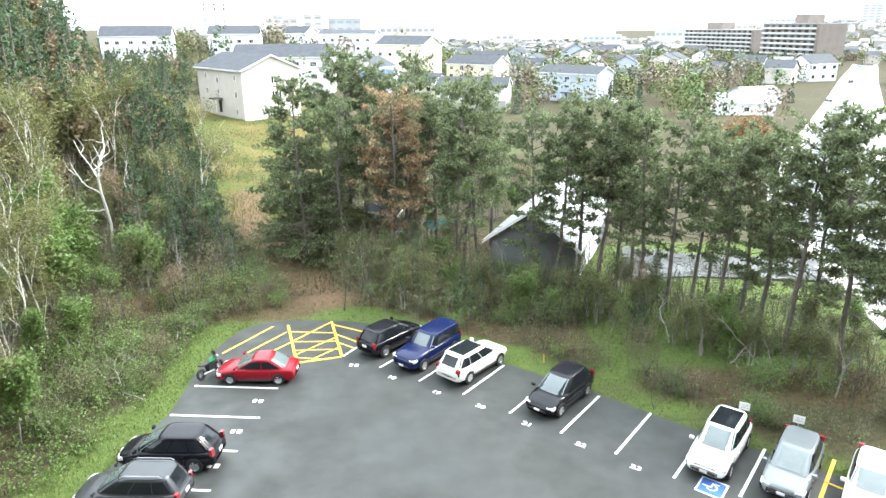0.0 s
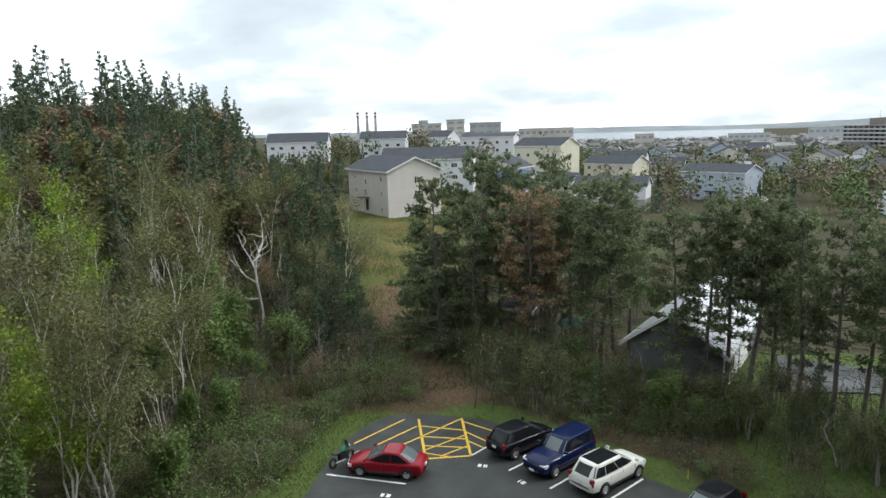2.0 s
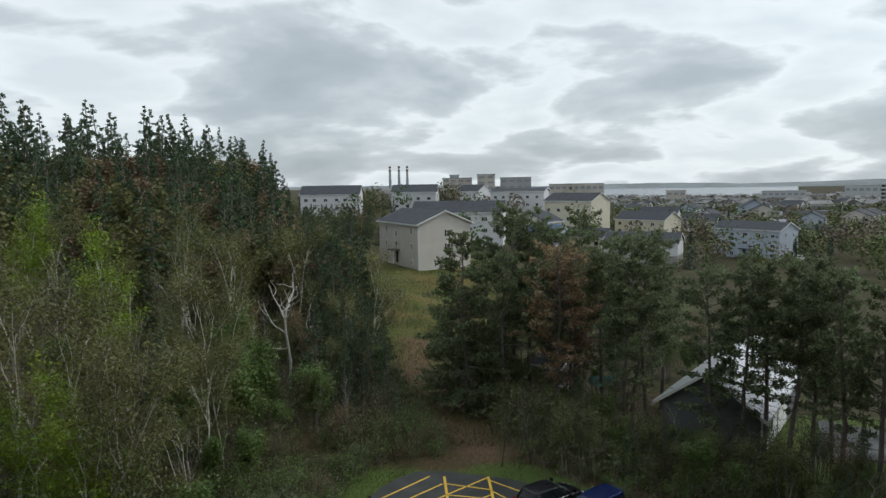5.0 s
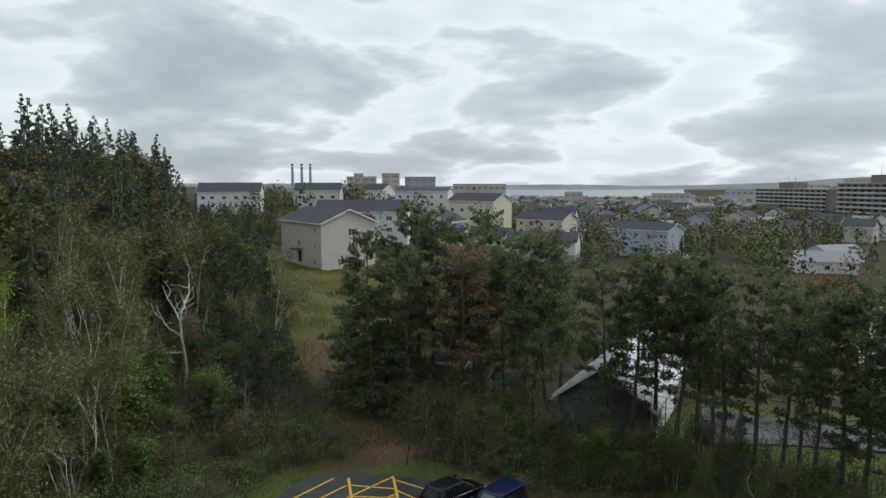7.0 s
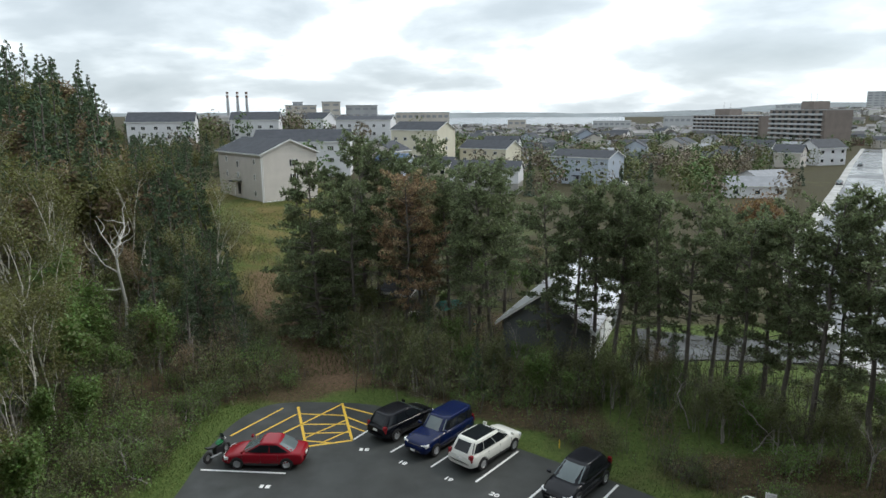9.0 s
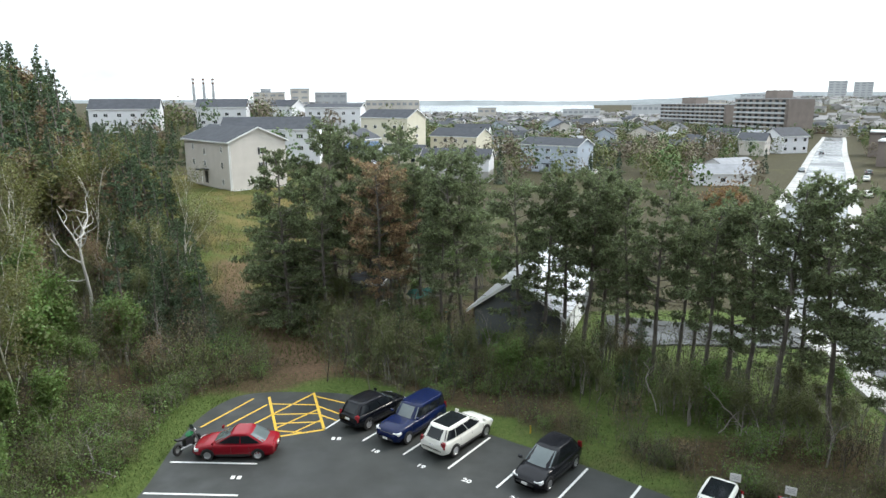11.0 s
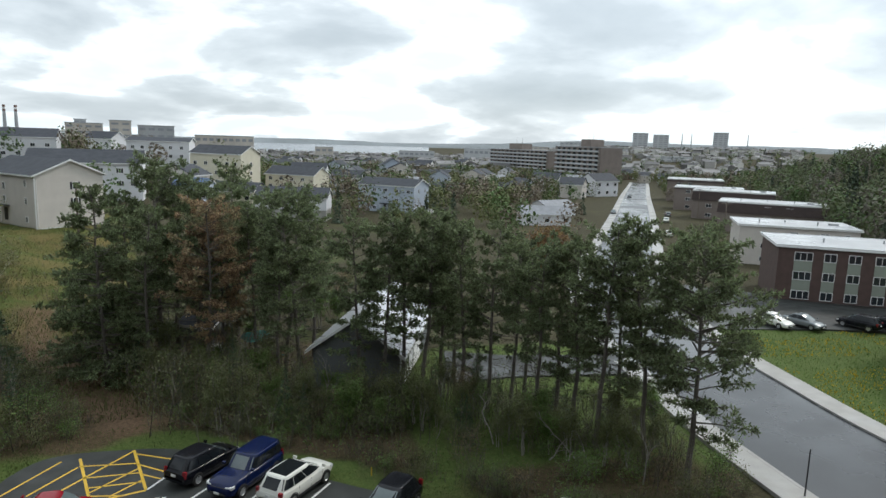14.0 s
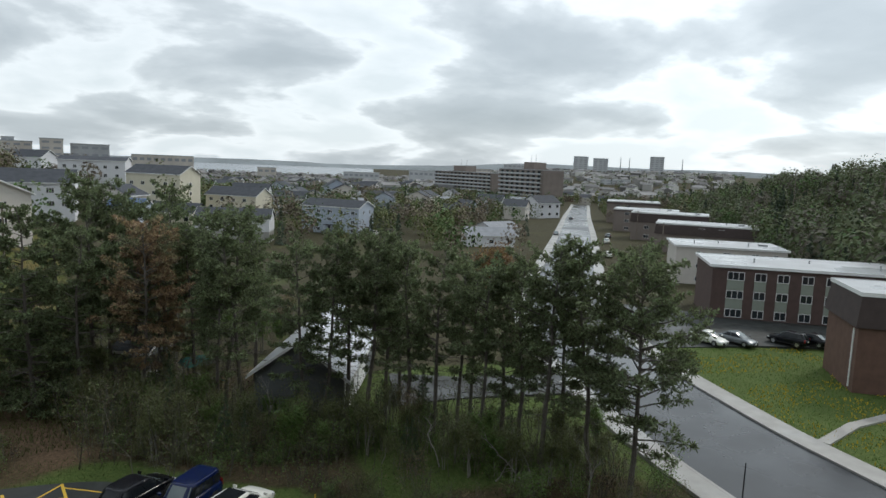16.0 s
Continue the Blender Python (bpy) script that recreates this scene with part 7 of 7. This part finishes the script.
def clear_of_houses(x, y, margin=3.2):
    for cx, cy, rad, inv, lo, hi in BUILT:
        if math.hypot(x - cx, y - cy) < rad * 1.5 + margin:
            p = inv @ Vector((x, y, 0))
            if lo.x - margin < p.x < hi.x + margin and lo.y - margin < p.y < hi.y + margin:
                return False
    return True


def town_ok(x, y):
    if not clear_of_houses(x, y):
        return False
    az, r = math.degrees(math.atan2(x, y)), math.hypot(x, y)
    if road_gap(x, y)[0] < 13 or ((x - 98) * 0.83 - (y - 65) * 0.55 > -4 and r < 330):
        return False
    if r < 300 and az < 24:
        if -24 < az < -12 and r > 262:
            return True
        return (r > 238 and trng.uniform() < 0.8) or (az > 14 and r > 150 and trng.uniform() < 0.6) or (r > 152 and trng.uniform() < 0.4)
    if az > 20 and r < 300:
        return trng.uniform() < 0.25 and road_gap(x, y)[0] < 200 and az < 33
    return True


for mat_key, n, cone, lb, k in (("hill_olive", 470, False, "olive spring wood on the eastern hill", 1), ("far_dark", 260, True, "dark spruces on the eastern hill", 2), ("hill_brown", 260, False, "brown leafless wood on the eastern hill", 3), ("far_green", 130, False, "green wood on the eastern hill", 9)):
    pts = scatter(n, east_ok, east_spot)
    hs = trng.uniform(6, 11.5, n)
    far_trees("hillside_wood", lb, pts, hs, hs * (0.5 if cone else 0.8), 170, mat_key, cone, k)
for mat_key, n, cone, lb, k in (("far_olive", 800, False, "olive trees scattered through the town", 4), ("far_dark", 520, True, "dark conifers scattered through the town", 5), ("far_brown", 800, False, "brown budding trees scattered through the town", 6), ("far_green", 780, False, "green trees scattered through the town", 7)):
    pts = scatter(n, town_ok, town_spot)
    hs = trng.uniform(5.0, 10.5, n)
    near = np.hypot(pts[:, 0], pts[:, 1]) < 420
    for pick, leaves in ((near, 170), (~near, 95)):
        far_trees("town_trees", lb, pts[pick], hs[pick], hs[pick] * (0.45 if cone else 0.75), leaves, mat_key, cone, k)
# trees on the ridge behind the houses on the hill
for mat_key, n, cone, k in (("far_brown", 46, False, 41), ("far_green", 34, False, 42), ("far_dark", 30, True, 43)):
    pts = scatter(n, clear_of_houses, lambda: polar(trng.uniform(-30, -5), trng.uniform(262, 430)))
    hs = trng.uniform(6, 11, n)
    far_trees("ridge_trees", "spring trees on the ridge behind the houses", pts, hs, hs * (0.5 if cone else 0.85), 170, mat_key, cone, k)
# parked cars along the street and by the walk-up
for x, y, hd, col, kd in ((39.5, 196.5, -20, "silver", "sedan"), (53, 193, 60, "white", "suv"), (98, 139, 58, "white", "suv"), (120, 172, 58, "white", "sedan"), (133, 190, 60, "silver", "suv"), (117, 197, 58, "silver", "sedan"), (176, 283, 57, "grey", "sedan")):
    car("parked_car", {"silver": "silver car parked far off in the town", "white": "white car parked far off in the town", "grey": "dark car on the far street"}[col], x, y, hd, col, 4.5, 1.78, 1.5, kd, z=ground_z(x, y) + 0.1)

# the distant town as far as the harbour: roofs and trees too many to count
n = 1500
az8, r8 = trng.uniform(-22, 44, n), 620 + 1250 * trng.uniform(size=n) ** 0.9
xy = np.stack([r8 * np.sin(np.radians(az8)), r8 * np.cos(np.radians(az8))], 1)
xy = xy[(road_gap(xy[:, 0], xy[:, 1]) > 25) & ~((az8 > -4.5) & (az8 < 15) & (r8 > 1750))]
wv, wf, rv, rf = [], [], [], []
for x, y in xy:
    a, L, W, h = trng.uniform(0, math.pi), trng.uniform(9, 20), trng.uniform(8, 11), trng.choice((3.2, 5.6, 6.0, 8.5))
    z = ground_z(x, y)
    ux, uy = np.array([math.cos(a), math.sin(a)]) * L / 2, np.array([-math.sin(a), math.cos(a)]) * W / 2
    c = [np.array([x, y]) + s * ux + t * uy for s, t in ((-1, -1), (1, -1), (1, 1), (-1, 1))]
    k = len(wv)
    wv += [(*q, z - 3) for q in c] + [(*q, z + h) for q in c] + [(*((c[0] + c[3]) / 2), z + h + 2.3), (*((c[1] + c[2]) / 2), z + h + 2.3)]
    wf += [[k + i, k + (i + 1) % 4, k + 4 + (i + 1) % 4, k + 4 + i] for i in range(4)] + [[k + 4, k + 7, k + 8], [k + 5, k + 9, k + 6]]
    k = len(rv)
    e = [np.array([x, y]) + 1.06 * s * ux + 1.12 * t * uy for s, t in ((-1, -1), (1, -1), (1, 1), (-1, 1))]
    rv += [(*q, z + h - 0.1) for q in e] + [(*((e[0] + e[3]) / 2), z + h + 2.6), (*((e[1] + e[2]) / 2), z + h + 2.6)]
    rf += [[k, k + 1, k + 5, k + 4], [k + 2, k + 3, k + 4, k + 5]]
for nm, vv, ff, mk, lb in (("distant_walls", wv, wf, "far_walls", "pale walls of the distant town's houses"), ("distant_roofs", rv, rf, "far_roofs", "grey and brown roofs of the distant town")):
    g = Geo()
    g.add(vv, ff)
    tagged(new(nm, g.mesh(nm, M[mk])), lb, "houses", kind="stuff")
for mat_key, n, cone, k in (("far_olive", 700, False, 31), ("far_dark", 500, True, 32), ("far_brown", 500, False, 33), ("far_green", 700, False, 34)):
    pts = np.array([polar(trng.uniform(-25, 45), 520 + 1400 * trng.uniform() ** 0.9) for j in range(n)])
    a9, r9 = np.degrees(np.arctan2(pts[:, 0], pts[:, 1])), np.hypot(pts[:, 0], pts[:, 1])
    pts = pts[(road_gap(pts[:, 0], pts[:, 1]) > 14) & ~((a9 > -5) & (a9 < 16) & (r9 > 1850)) & ~((a9 > 23) & (a9 < 33) & (r9 < 640))]
    hs = trng.uniform(6, 12, len(pts))
    far_trees("distant_trees", "trees among the roofs of the distant town", pts, hs, hs * (0.55 if cone else 1.15), 26, mat_key, cone, k)
